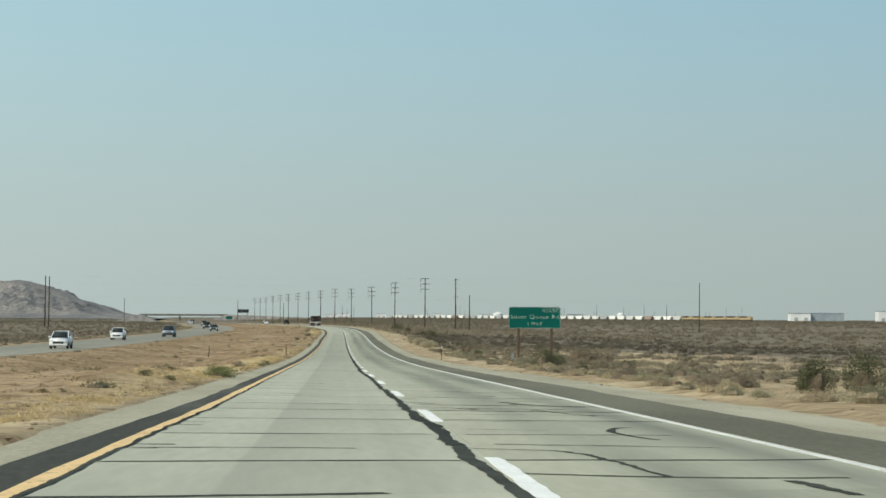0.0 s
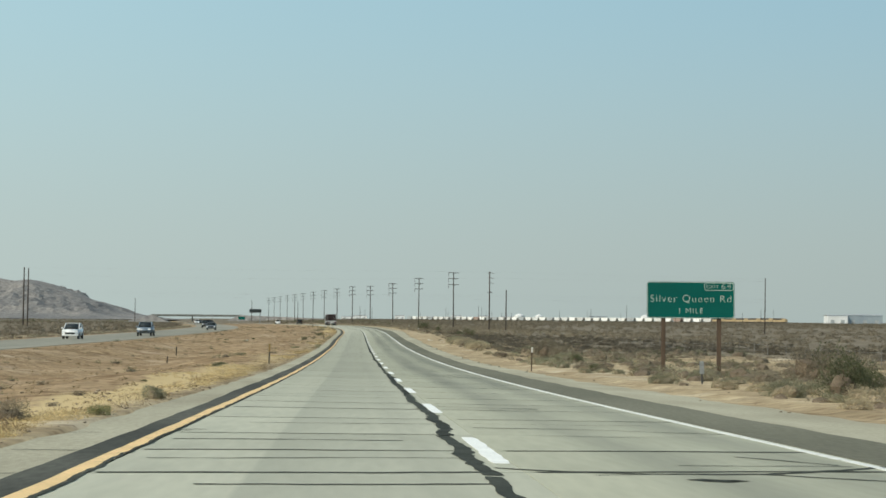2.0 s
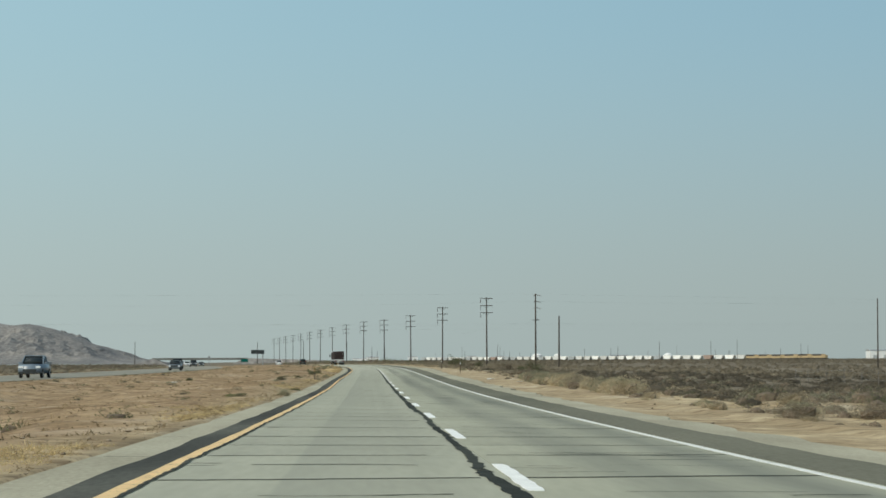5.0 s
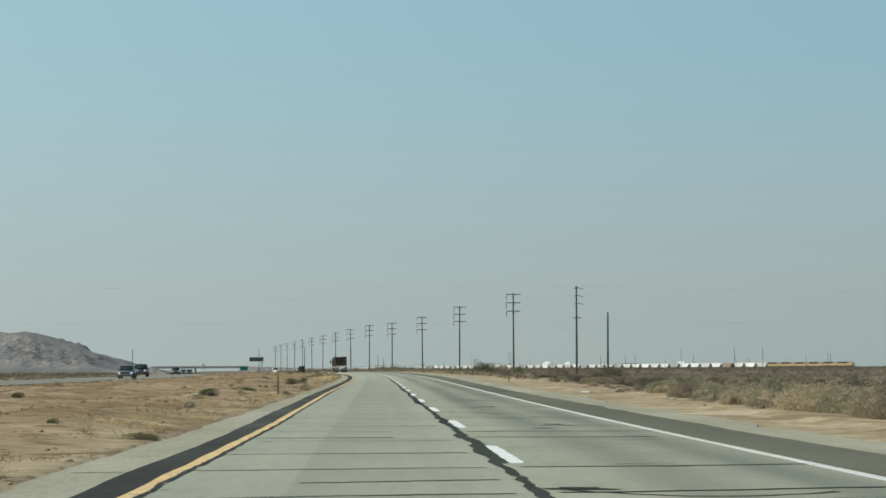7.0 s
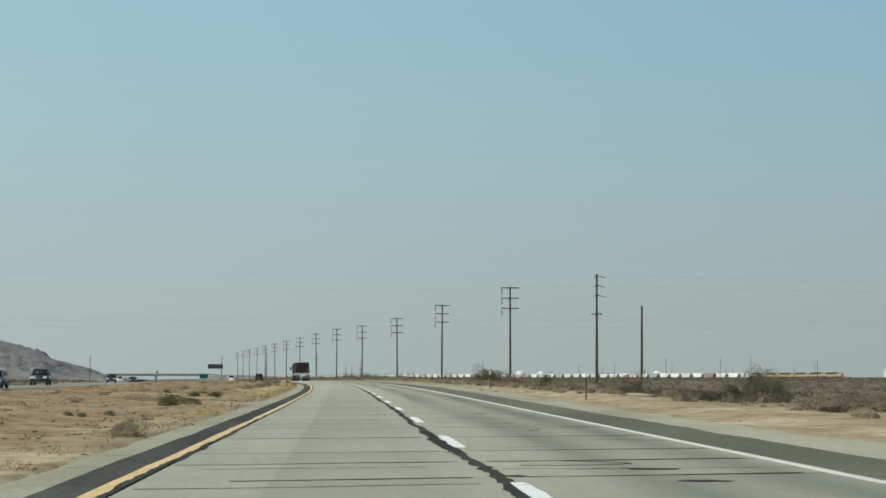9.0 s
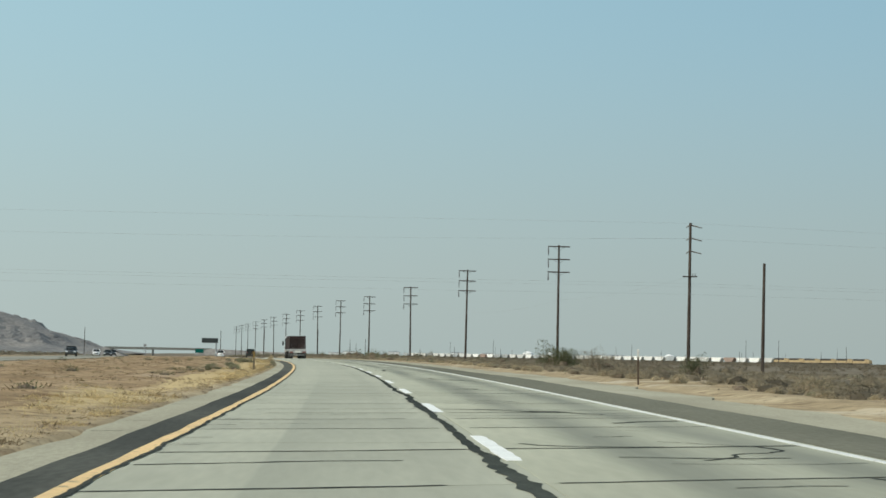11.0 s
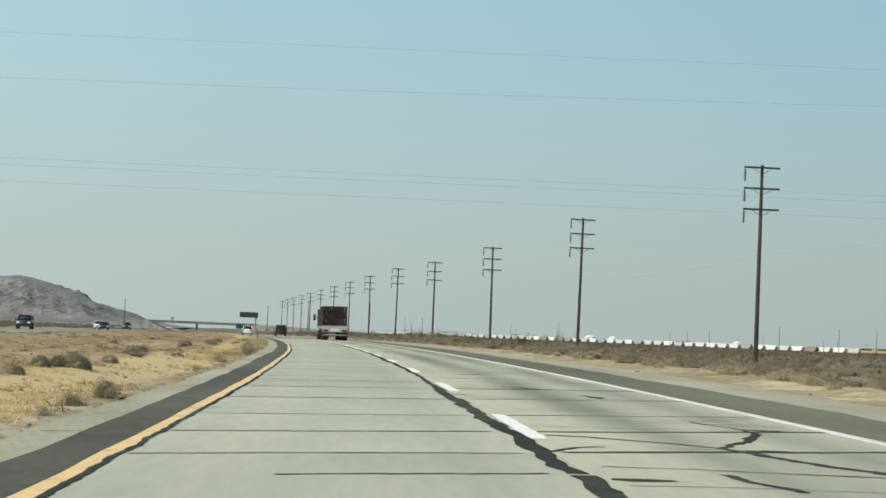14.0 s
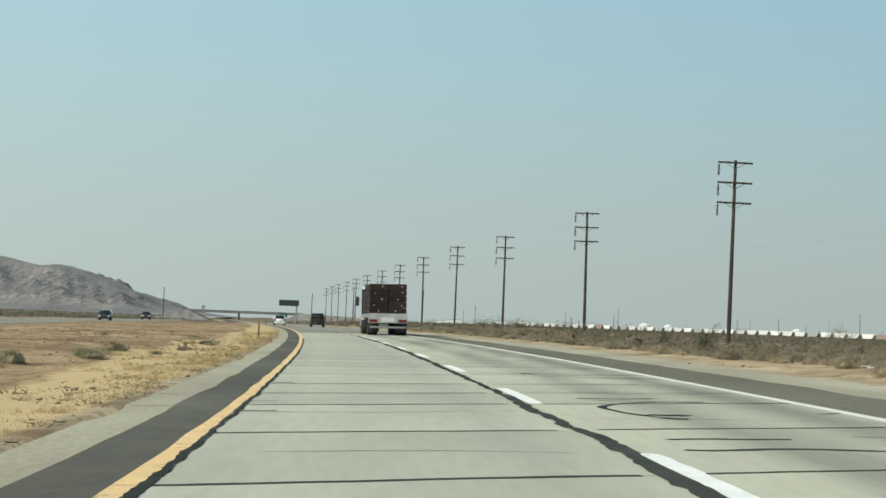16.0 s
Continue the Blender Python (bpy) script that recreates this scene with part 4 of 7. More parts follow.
def long_crack(s0, d0, s1, d1, bow=0.0, width=0.06, fork=0.0):
    """A sealed crack from one place of the road to another, bowed ahead or back; fork splits its far end in two."""
    CRACK_COUNT[0] += 1
    k = CRACK_COUNT[0]
    rng = random.Random(6000 + k)
    n = max(8, int(math.hypot(s1 - s0, d1 - d0) / 0.14))
    pts, w1, w2 = [], 0.0, 0.0
    for i in range(n + 1):
        u = i / n
        w1 = 0.8 * w1 + rng.uniform(-0.03, 0.03)
        w2 = 0.8 * w2 + rng.uniform(-0.03, 0.03)
        pts.append((s0 + (s1 - s0) * u + bow * 4 * u * (1 - u) + w1, d0 + (d1 - d0) * u + w2))
    ragged_strip("tar_crack", pts, width, M["tar"], road, 6100 + k, 0.0044 + 0.0001 * (k % 5), 0.6)
    if fork:
        j = int(n * 0.6)
        arm = [(pts[j][0] + fork * i / 10 + rng.uniform(-0.02, 0.02), pts[j][1] + (d1 - pts[j][1]) * i / 10) for i in range(11)]
        ragged_strip("tar_crack", arm, width * 0.8, M["tar"], road, 6400 + k, 0.0049, 0.6)


def hook(s, d, reach, upper, lower, width=0.085):
    """A crack that doubles back: where its bend lies, how far it reaches along the road, and how far each arm runs to the right."""
    CRACK_COUNT[0] += 1
    pts = []
    for i in range(29):
        a = math.pi * i / 28
        arm = upper if a < math.pi / 2 else lower
        pts.append((s + reach * math.cos(a), d + arm * (1 - math.sin(a)) ** 0.8))
    ragged_strip("tar_crack", pts, width, M["tar"], road, 5000 + CRACK_COUNT[0], 0.0046, 0.6)


def blot(s, d, length=0.35, width=0.3):
    CRACK_COUNT[0] += 1
    k = CRACK_COUNT[0]
    pts = [(s + 0.06 * math.sin(i * 1.7 + k), d + length * i / 7) for i in range(8)]
    ragged_strip("tar_blot", pts, width, M["tar"], road, 5600 + k, 0.0051, 0.5)


def large_cracks():
    """The larger sealed cracks, most of them in the right-hand lane."""
    # past the start
    long_crack(16.7, 0.1, 17.2, 2.9, -0.25, 0.09)
    long_crack(16.6, 2.28, 15.0, 2.45, 0.1, 0.13)
    long_crack(20.7, 0.8, 16.8, 1.36, 0.7, 0.07)
    long_crack(20.8, -0.1, 20.7, 0.8, 0.0, 0.06)
    hook(26.0, 2.1, 1.9, 0.5, 0.3, 0.1)
    long_crack(35.6, -0.2, 36.1, 2.6, -0.4, 0.08)
    long_crack(35.3, 1.9, 32.5, 2.7, 0.0, 0.07)
    long_crack(39.9, 1.75, 41.2, 2.65, 0.2, 0.06)
    long_crack(39.9, 1.75, 37.9, 3.2, -0.5, 0.09)
    blot(38.8, 1.9)
    blot(38.0, -0.1, 0.5, 0.2)
    # up to the guide sign
    long_crack(69.3, -0.2, 68.1, 1.05, 0.25, 0.07)
    long_crack(68.1, 1.05, 68.8, 2.9, 0.0, 0.06)
    long_crack(76.9, 1.66, 74.5, 2.33, 0.0, 0.06)
    long_crack(86.1, -0.2, 88.2, 3.7, -1.1, 0.1, -0.9)
    long_crack(89.3, 2.44, 88.1, 3.3, 0.0, 0.06)
    blot(85.1, 1.35)
    long_crack(105.5, 0.1, 105.6, 1.92, -0.35, 0.08)
    blot(105.2, 1.3, 0.55, 0.12)
    long_crack(124.5, 1.7, 123.2, 3.5, 0.0, 0.06)
    long_crack(128.9, 0.25, 129.7, 3.5, -0.5, 0.09)
    long_crack(146.3, -0.1, 147.4, 3.5, 0.3, 0.09)
    long_crack(144.0, 1.4, 141.4, 3.4, 0.2, 0.05)
    long_crack(138.2, 0.1, 136.9, 1.7, 0.0, 0.07)
    blot(156.2, 1.85, 0.3, 0.6)
    # the middle of the way
    long_crack(257.2, 0.1, 257.2, 2.6, -0.9, 0.08)
    blot(257.3, 0.15, 0.35, 0.35)
    blot(250.6, 1.5, 0.3, 0.8)
    blot(280.0, 1.9, 0.3, 0.35)
    blot(279.4, 2.05, 0.4, 0.15)
    long_crack(291.6, 0.1, 289.0, 1.6, 0.9, 0.1)
    long_crack(295.9, 0.25, 299.0, 1.98, -0.6, 0.08)
    long_crack(299.0, 1.98, 300.1, 3.5, 0.0, 0.05)
    blot(298.2, 1.6, 0.3, 0.5)
    long_crack(295.4, 0.8, 292.1, 3.4, 0.1, 0.07)
    long_crack(310.6, 0.1, 308.4, 2.7, 0.2, 0.08)
    blot(309.4, 1.7, 0.45, 0.25)
    hook(330.6, 1.7, 0.6, -0.7, -1.3, 0.08)
    blot(326.8, 1.7, 0.4, 0.25)
    # where the road bends
    long_crack(410.8, -0.1, 408.4, 2.7, 0.4, 0.08)
    long_crack(410.4, 0.9, 411.2, 3.4, 0.0, 0.06)
    blot(409.5, 1.6, 0.35, 0.6)
    long_crack(417.6, 1.0, 416.0, 1.95, 0.1, 0.06)
    blot(429.4, 1.75, 0.3, 0.7)
    long_crack(425.1, 0.1, 424.8, 2.7, -0.2, 0.07)
    hook(449.5, 1.74, 1.9, 1.5, 0.3)
    long_crack(447.6, 1.95, 443.3, 2.95, 0.5, 0.1)
    blot(445.6, 2.3, 0.3, 0.9)
    long_crack(445.2, -0.1, 444.2, 1.8, 0.15, 0.08)
    long_crack(441.2, 0.05, 440.4, 1.8, 0.1, 0.08)
    long_crack(464.2, 0.0, 462.3, 3.4, 0.1, 0.07)
    long_crack(468.1, 0.0, 465.8, 3.5, 0.4, 0.07)
    long_crack(481.4, 1.18, 474.4, 0.9, 0.0, 0.14)
    long_crack(486.6, 1.7, 485.4, 1.9, 0.0, 0.07)
    long_crack(485.4, 1.9, 488.2, 3.5, 0.1, 0.07)
    # the last stretch
    long_crack(474.0, -1.15, 473.7, -0.25, 0.0, 0.05)
    long_crack(497.2, 0.2, 495.4, 1.68, 0.4, 0.09)
    long_crack(495.4, 1.68, 492.5, 2.4, -0.3, 0.12)
    long_crack(501.2, 2.3, 499.6, 2.62, 0.0, 0.05)
    long_crack(499.6, 2.62, 498.6, 2.6, -0.1, 0.07)
    long_crack(498.6, 2.6, 496.4, 1.95, -0.1, 0.1)
    long_crack(496.4, 1.95, 495.5, 1.66, 0.0, 0.07)
    long_crack(501.0, 1.1, 500.4, 3.3, 0.1, 0.035)
    long_crack(503.9, 0.4, 503.0, 2.9, 0.15, 0.035)
    long_crack(494.4, -0.05, 495.3, 0.6, 0.2, 0.06)
    long_crack(492.0, 1.05, 490.4, 1.3, 0.0, 0.08)
    long_crack(492.6, 0.2, 492.0, 2.6, 0.1, 0.05)
    blot(491.2, 0.2, 0.25, 0.25)
    hook(514.0, 1.55, 1.4, -1.2, -1.5, 0.07)
    long_crack(510.6, 2.1, 509.2, 2.25, 0.0, 0.16)
    hook(533.7, 1.68, 0.9, -1.6, -1.1, 0.06)
    long_crack(529.4, 0.14, 528.0, 2.5, 0.25, 0.08)
    long_crack(525.6, 0.0, 525.6, 1.55, -1.0, 0.14)
    hook(568.7, 0.75, 2.3, 1.6, 0.5)
    blot(567.0, 1.1)
    for s in (41.0, 119.5, 243.9, 327.6, 452.0, 509.3):
        blot(s, -0.12, 0.35, 0.12)
    # short hairline cracks that were never sealed well
    rng = random.Random(313)
    for i in range(150):
        s, d = rng.uniform(24, 640), rng.uniform(0.1, 2.4)
        run = rng.uniform(0.35, 1.9)
        long_crack(s, d, s + askew(s) * run * rng.uniform(0.2, 1.3), min(3.35, d + run), rng.uniform(-0.12, 0.12), rng.uniform(0.025, 0.05))


large_cracks()

# ---------- traffic signs ----------
def rounded_panel(bm, w, h, d, r=0.12, n=5):
    pts = []
    for cx, cz, a0 in ((w / 2 - r, h / 2 - r, 0), (-w / 2 + r, h / 2 - r, 90), (-w / 2 + r, -h / 2 + r, 180), (w / 2 - r, -h / 2 + r, 270)):
        for i in range(n + 1):
            a = radians(a0 + 90 * i / n)
            pts.append((cx + r * math.cos(a), cz + r * math.sin(a)))
    a = [bm.verts.new((x, 0, z)) for x, z in pts]
    b = [bm.verts.new((x, d, z)) for x, z in pts]
    for i in range(len(pts)):
        j = (i + 1) % len(pts)
        bm.faces.new((a[i], b[i], b[j], a[j]))
    bm.faces.new(a)
    bm.faces.new(b[::-1])
    bmesh.ops.recalc_face_normals(bm, faces=bm.faces[:])


def rim_mesh(bm, w, h, t, r=0.12, d=0.006, n=5):
    outer_, inner_ = [], []
    for cx, cz, a0, sx, sz in ((w / 2 - r, h / 2 - r, 0, 1, 1), (-w / 2 + r, h / 2 - r, 90, -1, 1), (-w / 2 + r, -h / 2 + r, 180, -1, -1), (w / 2 - r, -h / 2 + r, 270, 1, -1)):
        for i in range(n + 1):
            a = radians(a0 + 90 * i / n)
            outer_.append((cx + r * math.cos(a), cz + r * math.sin(a)))
            inner_.append((cx + (r - t) * math.cos(a), cz + (r - t) * math.sin(a)))
    o = [bm.verts.new((x, -d, z)) for x, z in outer_]
    i_ = [bm.verts.new((x, -d, z)) for x, z in inner_]
    k = len(o)
    for j in range(k):
        q = (j + 1) % k
        bm.faces.new((o[j], o[q], i_[q], i_[j]))
    bmesh.ops.recalc_face_normals(bm, faces=bm.faces[:])


def glyphs(text, height):
    """The outline of a word in the built-in font as a mesh."""
    cu = bpy.data.curves.new("word", "FONT")
    cu.body = text
    cu.size = height / 0.72
    cu.space_character = 1.15
    cu.extrude = 0.003
    cu.offset = -0.03 * height
    ob = new("word", cu)
    bpy.context.view_layer.update()
    me = bpy.data.meshes.new_from_object(ob.evaluated_get(bpy.context.evaluated_depsgraph_get()))
    bpy.data.objects.remove(ob)
    return me


def lettering(text, height, width, x, z, parent, mat, y=-0.012):
    """Raised letters, each a part of its own, centred on x."""
    def reach(me):
        xs = [v.co.x for v in me.vertices]
        return min(xs), max(xs)
    lo, hi = reach(glyphs(text, height))
    k = width / (hi - lo)
    for i, ch in enumerate(text):
        if ch == " ":
            continue
        end = reach(glyphs(text[:i + 1], height))[1]
        me = glyphs(ch, height)
        me.name = "letter"
        a, b = reach(me)
        me.materials.clear()
        me.materials.append(mat)
        o = new("letter", me)
        o.parent = parent
        o.matrix_local = Matrix.Translation((x - width / 2 + (end - lo - b) * k, y, z)) @ pose(0, 0, 0, 90, 0, 0) @ Matrix.Diagonal((k, 1, 1, 1))


def exit_sign():
    y, cx, zc, w, h = 166.8, 14.445, 1.14, 4.22, 1.76
    gz = float(ground_z(cx, y))
    t = thing("guide_sign", Matrix.Translation((cx, y, gz)) @ pose(0, 0, 0, 0, 0, -3), "green freeway guide sign with white lettering on two brown wooden posts", "road sign")
    zc -= gz
    bm = bmesh.new()
    rounded_panel(bm, w, h, 0.05, r=0.14)
    panel = part("panel", bm, M["green"], t)
    panel.location = (0, -0.02, zc)
    bm = bmesh.new()
    rim_mesh(bm, w - 0.04, h - 0.04, 0.018, r=0.13, d=0.008)
    part("border", bm, M["sign_white"], panel, "thin white border")
    lettering("Silver Queen Rd", 0.36, 3.9, 0.0, -0.10, panel, M["sign_white"])
    lettering("1 MILE", 0.27, 1.15, 0.03, -0.64, panel, M["sign_white"])
    bm = bmesh.new()
    rim_mesh(bm, 1.40, 0.36, 0.02, r=0.1, d=0.0)
    tab = part("exit_tab", bm, M["sign_white"], panel, "white outlined tab with the exit number")
    tab.location = (w / 2 - 0.75, -0.012, h / 2 - 0.23)
    lettering("EXIT", 0.17, 0.58, w / 2 - 1.05, h / 2 - 0.31, panel, M["sign_white"])
    lettering("64", 0.26, 0.46, w / 2 - 0.4, h / 2 - 0.33, panel, M["sign_white"])
    for x in (-1.30, 1.38):
        bm = bmesh.new()
        g = float(ground_z(cx + x, y)) - gz
        box(bm, x - 0.10, x + 0.10, 0.035, 0.24, g - 0.4, zc + h / 2 - 0.1, 0.012)
        part("post", bm, M["wood_brown"], t, "square brown wooden post")
    for z in (-0.6, 0.6):
        bm = bmesh.new()
        box(bm, -w / 2 + 0.1, w / 2 - 0.1, 0.031, 0.034, zc + z - 0.05, zc + z + 0.05)
        part("stiffener", bm, M["aluminium"], t)


exit_sign()


def message_sign():
    x, y = -61.0, 1267.0
    gz = float(ground_z(x, y))
    t = thing("message_sign", Matrix.Translation((x, y, gz)) @ pose(0, 0, 0, 0, 0, 4), "dark electronic message board on a single grey steel post", "road sign")
    bm = bmesh.new()
    box(bm, -3.5, 3.5, -0.5, 0.5, 4.1 - gz, 6.1 - gz, 0.08)
    panel = part("cabinet", bm, M["black"], t)
    bm = bmesh.new()
    box(bm, -3.3, 3.3, -0.54, -0.505, 4.35 - gz, 5.85 - gz, 0.02)
    part("display", bm, M["glass"], panel, "dark unlit display")
    bm = bmesh.new()
    tube(bm, (2.7, 0, -0.5), (2.7, 0, 4.15 - gz), 0.3, 0.28, 12)
    part("post", bm, M["steel"], t)
    bm = bmesh.new()
    box(bm, -3.4, 3.4, 0.505, 0.9, 4.0 - gz, 4.09 - gz)
    part("walkway", bm, M["steel"], t)


message_sign()


def small_signs():
    # small sign on a post past the bridge approach and a green one beyond
    for x, y, w, h, z, mat, label in ((-78.5, 1160.8, 1.0, 1.0, 2.0, "steel", "small grey roadside sign on steel posts"), (-82, 1500, 4.7, 2.2, 0.9, "green", "wide green guide sign far along the road")):
        gz = float(ground_z(x, y))
        t = thing("guide_sign", Matrix.Translation((x, y, gz)), label, "road sign")
        bm = bmesh.new()
        rounded_panel(bm, w, h, 0.05, r=0.12)
        p = part("panel", bm, M[mat], t)
        p.location = (0, 0, z - gz)
        for dx in (-w * 0.3, w * 0.3):
            bm = bmesh.new()
            box(bm, dx - 0.08, dx + 0.08, 0.06, 0.2, -0.3, z - gz + h * 0.4)
            part("post", bm, M["steel"], t)


small_signs()


# ---------- marker posts ----------
PADDLE = (139.1, 10.65)


def marker_posts():
    base = None
    for s, d in ((4.5, -5.3), (164.6, -5.35), (319.6, -5.28), (480.2, -5.5), (641.0, -5.45), (801.0, -5.4)):
        p = road_point(s, d)
        p.z = float(ground_z(p.x, p.y)) - 0.02
        m = Matrix.Translation(p) @ pose(0, 0, 0, 0, 1.0 * math.sin(s), 10)
        if base is None:
            base = thing("marker_post", m, "weathered wooden marker post with faded yellow top beside median gravel", "marker post", "median marker posts")
            bm = bmesh.new()
            box(bm, -0.034, 0.034, -0.034, 0.034, -0.4, 0.6, 0.006)
            part("post", bm, M["marker_wood"], base)
            bm = bmesh.new()
            box(bm, -0.036, 0.036, -0.036, 0.036, 0.602, 0.97, 0.006)
            part("post_top", bm, M["marker_top"], base, "faded yellow-painted top")
        else:
            copy_thing(base, m)
    base = None
    for s, d in ((169.5, 7.35), (391.0, 8.35), (443.5, 8.45)):
        p = road_point(s, d)
        p.z = float(ground_z(p.x, p.y)) - 0.02
        m = Matrix.Translation(p) @ pose(0, 0, 0, 1.5, 1.5 * math.cos(s), 0)
        if base is None:
            base = thing("delineator_post", m, "thin grey roadside delineator post with a pale reflector", "marker post", "roadside delineators")
            bm = bmesh.new()
            box(bm, -0.03, 0.03, -0.02, 0.02, -0.4, 1.2, 0.006)
            part("post", bm, M["wood_brown"], base)
            bm = bmesh.new()
            box(bm, -0.04, 0.04, -0.034, -0.024, 0.95, 1.22, 0.005)
            part("reflector", bm, M["plate"], base, "pale reflector plate")
        else:
            copy_thing(base, m)
    p = road_point(*PADDLE)
    p.z = float(ground_z(p.x, p.y)) - 0.02
    t = thing("mile_marker", Matrix.Translation(p) @ pose(0, 0, 0, 1.0, -2.0, 0), "grey marker plate on a thin dark steel post", "marker post")
    bm = bmesh.new()
    box(bm, -0.025, 0.025, -0.02, 0.02, -0.4, 0.75, 0.005)
    part("post", bm, M["black"], t)
    bm = bmesh.new()
    box(bm, -0.08, 0.08, -0.034, -0.024, 0.35, 0.8, 0.005)
    part("plate", bm, M["steel"], t, "grey weathered plate")
    base = None
    for x, y in ((-15.1, 215), (-16.5, 238.6)):
        m = Matrix.Translation((x, y, float(ground_z(x, y)))) @ pose(0, 0, 0, 2, 3 * math.sin(y), 0)
        if base is None:
            base = thing("stake", m, "short dark wooden stake in the median dirt", "stake", "median stakes")
            bm = bmesh.new()
            tube(bm, (0, 0, -0.2), (0.02, 0, 0.7), 0.05, 0.045, 7)
            part("shaft", bm, M["wood"], base)
        else:
            copy_thing(base, m)


marker_posts()


# ---------- power poles ----------
def pole_shaft(t, h, r0=0.19, r1=0.12):
    bm = bmesh.new()
    n = 6
    for i in range(n):
        a, b = h * i / n - (0.6 if i == 0 else 0), h * (i + 1) / n
        ra, rb = r0 + (r1 - r0) * i / n, r0 + (r1 - r0) * (i + 1) / n
        tube(bm, (0, 0, a), (0, 0, b), ra, rb, 12, caps=(i == n - 1))
    bmesh.ops.remove_doubles(bm, verts=bm.verts[:], dist=0.001)
    return part("shaft", bm, M["wood"], t)


def insulator_string(parent, x, y, z, n=6):
    bm = bmesh.new()
    for i in range(n):
        tube(bm, (x, y, z - 0.12 - i * 0.15), (x, y, z - 0.2 - i * 0.15), 0.05, 0.14, 8)
        tube(bm, (x, y, z - 0.20 - i * 0.15), (x, y, z - 0.27 - i * 0.15), 0.035, 0.035, 6)
    tube(bm, (x, y, z), (x, y, z - 0.12), 0.02, 0.02, 6)
    return part("insulator", bm, M["insulator"], parent, "string of dark disc insulators")


def three_arm_pole(m, h):
    t = thing("power_pole", m, "tall brown wooden power pole with three crossarms and hanging insulators", "power pole", "roadside power poles")
    pole_shaft(t, h)
    for k in range(3):
        z = h - 0.22 - 1.63 * k
        bm = bmesh.new()
        box(bm, -1.45, 1.38, -0.26, -0.13, z - 0.075, z + 0.075, 0.01)
        arm = part("crossarm", bm, M["wood"], t)
        bm = bmesh.new()
        for sgn in (-1, 1):
            tube(bm, (sgn * 0.75, -0.2, z - 0.07), (0, -0.15, z - 0.5), 0.02, 0.02, 5)
        part("brace", bm, M["wood"], arm)
        insulator_string(arm, -1.38, -0.2, z - 0.07)
    return t


def side_arm_pole(m, h):
    t = thing("power_pole", m, "tall brown wooden power pole with short upswept arms", "power pole", "roadside power poles")
    pole_shaft(t, h)
    for k in range(3):
        z = h - 0.35 - 1.24 * k
        for sgn, ln in ((1, 1.0), (-1, 0.3)):
            bm = bmesh.new()
            tube(bm, (sgn * 0.1, -0.05, z + 0.12), (sgn * (0.1 + ln), -0.1, z - 0.12), 0.07, 0.045, 8)
            part("arm_insulator", bm, M["marker_grey"], t, "grey post insulator arm")
    z = h - 5.15
    bm = bmesh.new()
    box(bm, -0.7, 0.7, -0.24, -0.12, z - 0.06, z + 0.06, 0.01)
    arm = part("crossarm", bm, M["wood"], t)
    for x in (0.25, 0.5):
        bm = bmesh.new()
        tube(bm, (x, -0.18, z + 0.06), (x, -0.18, z + 0.3), 0.05, 0.03, 7)
        part("insulator", bm, M["insulator"], arm)
    return t


POLES = [(24.9, 635.9, 13.6), (17.5, 710.6, 13.5), (10.7, 783.3, 13.1), (3.3, 860.5, 13.4)]
POLES += [(24.9 - 0.096 * (y - 635.9), y, 14.4 + 0.0025 * (y - 935)) for y in range(935, 1620, 74)]


def power_line():
    for i, (x, y, top) in enumerate(POLES):
        gz = float(ground_z(x, y))
        m = Matrix.Translation((x, y, gz)) @ pose(0, 0, 0, 0, 0.5 * math.sin(i * 2.1), 4)
        three_arm_pole(m, top - gz)
    gz = float(ground_z(30.6, 569.6))
    side_arm_pole(Matrix.Translation((30.6, 569.6, gz)) @ pose(0, 0, 0, 0, 0.2, 2), 12.2 - gz)
    # bare stub pole and others without arms
    for x, y, top, r in ((33.0, 546.4, 7.3, 0.16), (101.7, 585.5, 11.6, 0.15), (-82.6, 570, 12.3, 0.19), (-81.6, 570.3, 12.1, 0.18), (-221.2, 2106.0, 20.1, 0.35), (-98.8, 1961.0, 17.7, 0.3),
                         (-33.0, 1150.0, 9.5, 0.17), (-11.0, 1020.0, 7.5, 0.15)):
        gz = float(ground_z(x, y))
        t = thing("utility_pole", Matrix.Translation((x, y, gz)) @ pose(0, 0, 0, 0, 0.4, 0), "bare dark wooden utility pole without crossarms", "utility pole", "bare poles")
        pole_shaft(t, top - gz, r, r * 0.7)
    rng = random.Random(5)
    for i in range(30):
        y = 1500 + i * 38
        x = rng.uniform(0.0, 0.2) * y
        gz = float(ground_z(x, y))
        t = thing("utility_pole", Matrix.Translation((x, y, gz)), "slim distant utility pole on the desert plain", "utility pole", "distant poles")
        pole_shaft(t, rng.uniform(7.5, 14.0), 0.16, 0.11)


power_line()


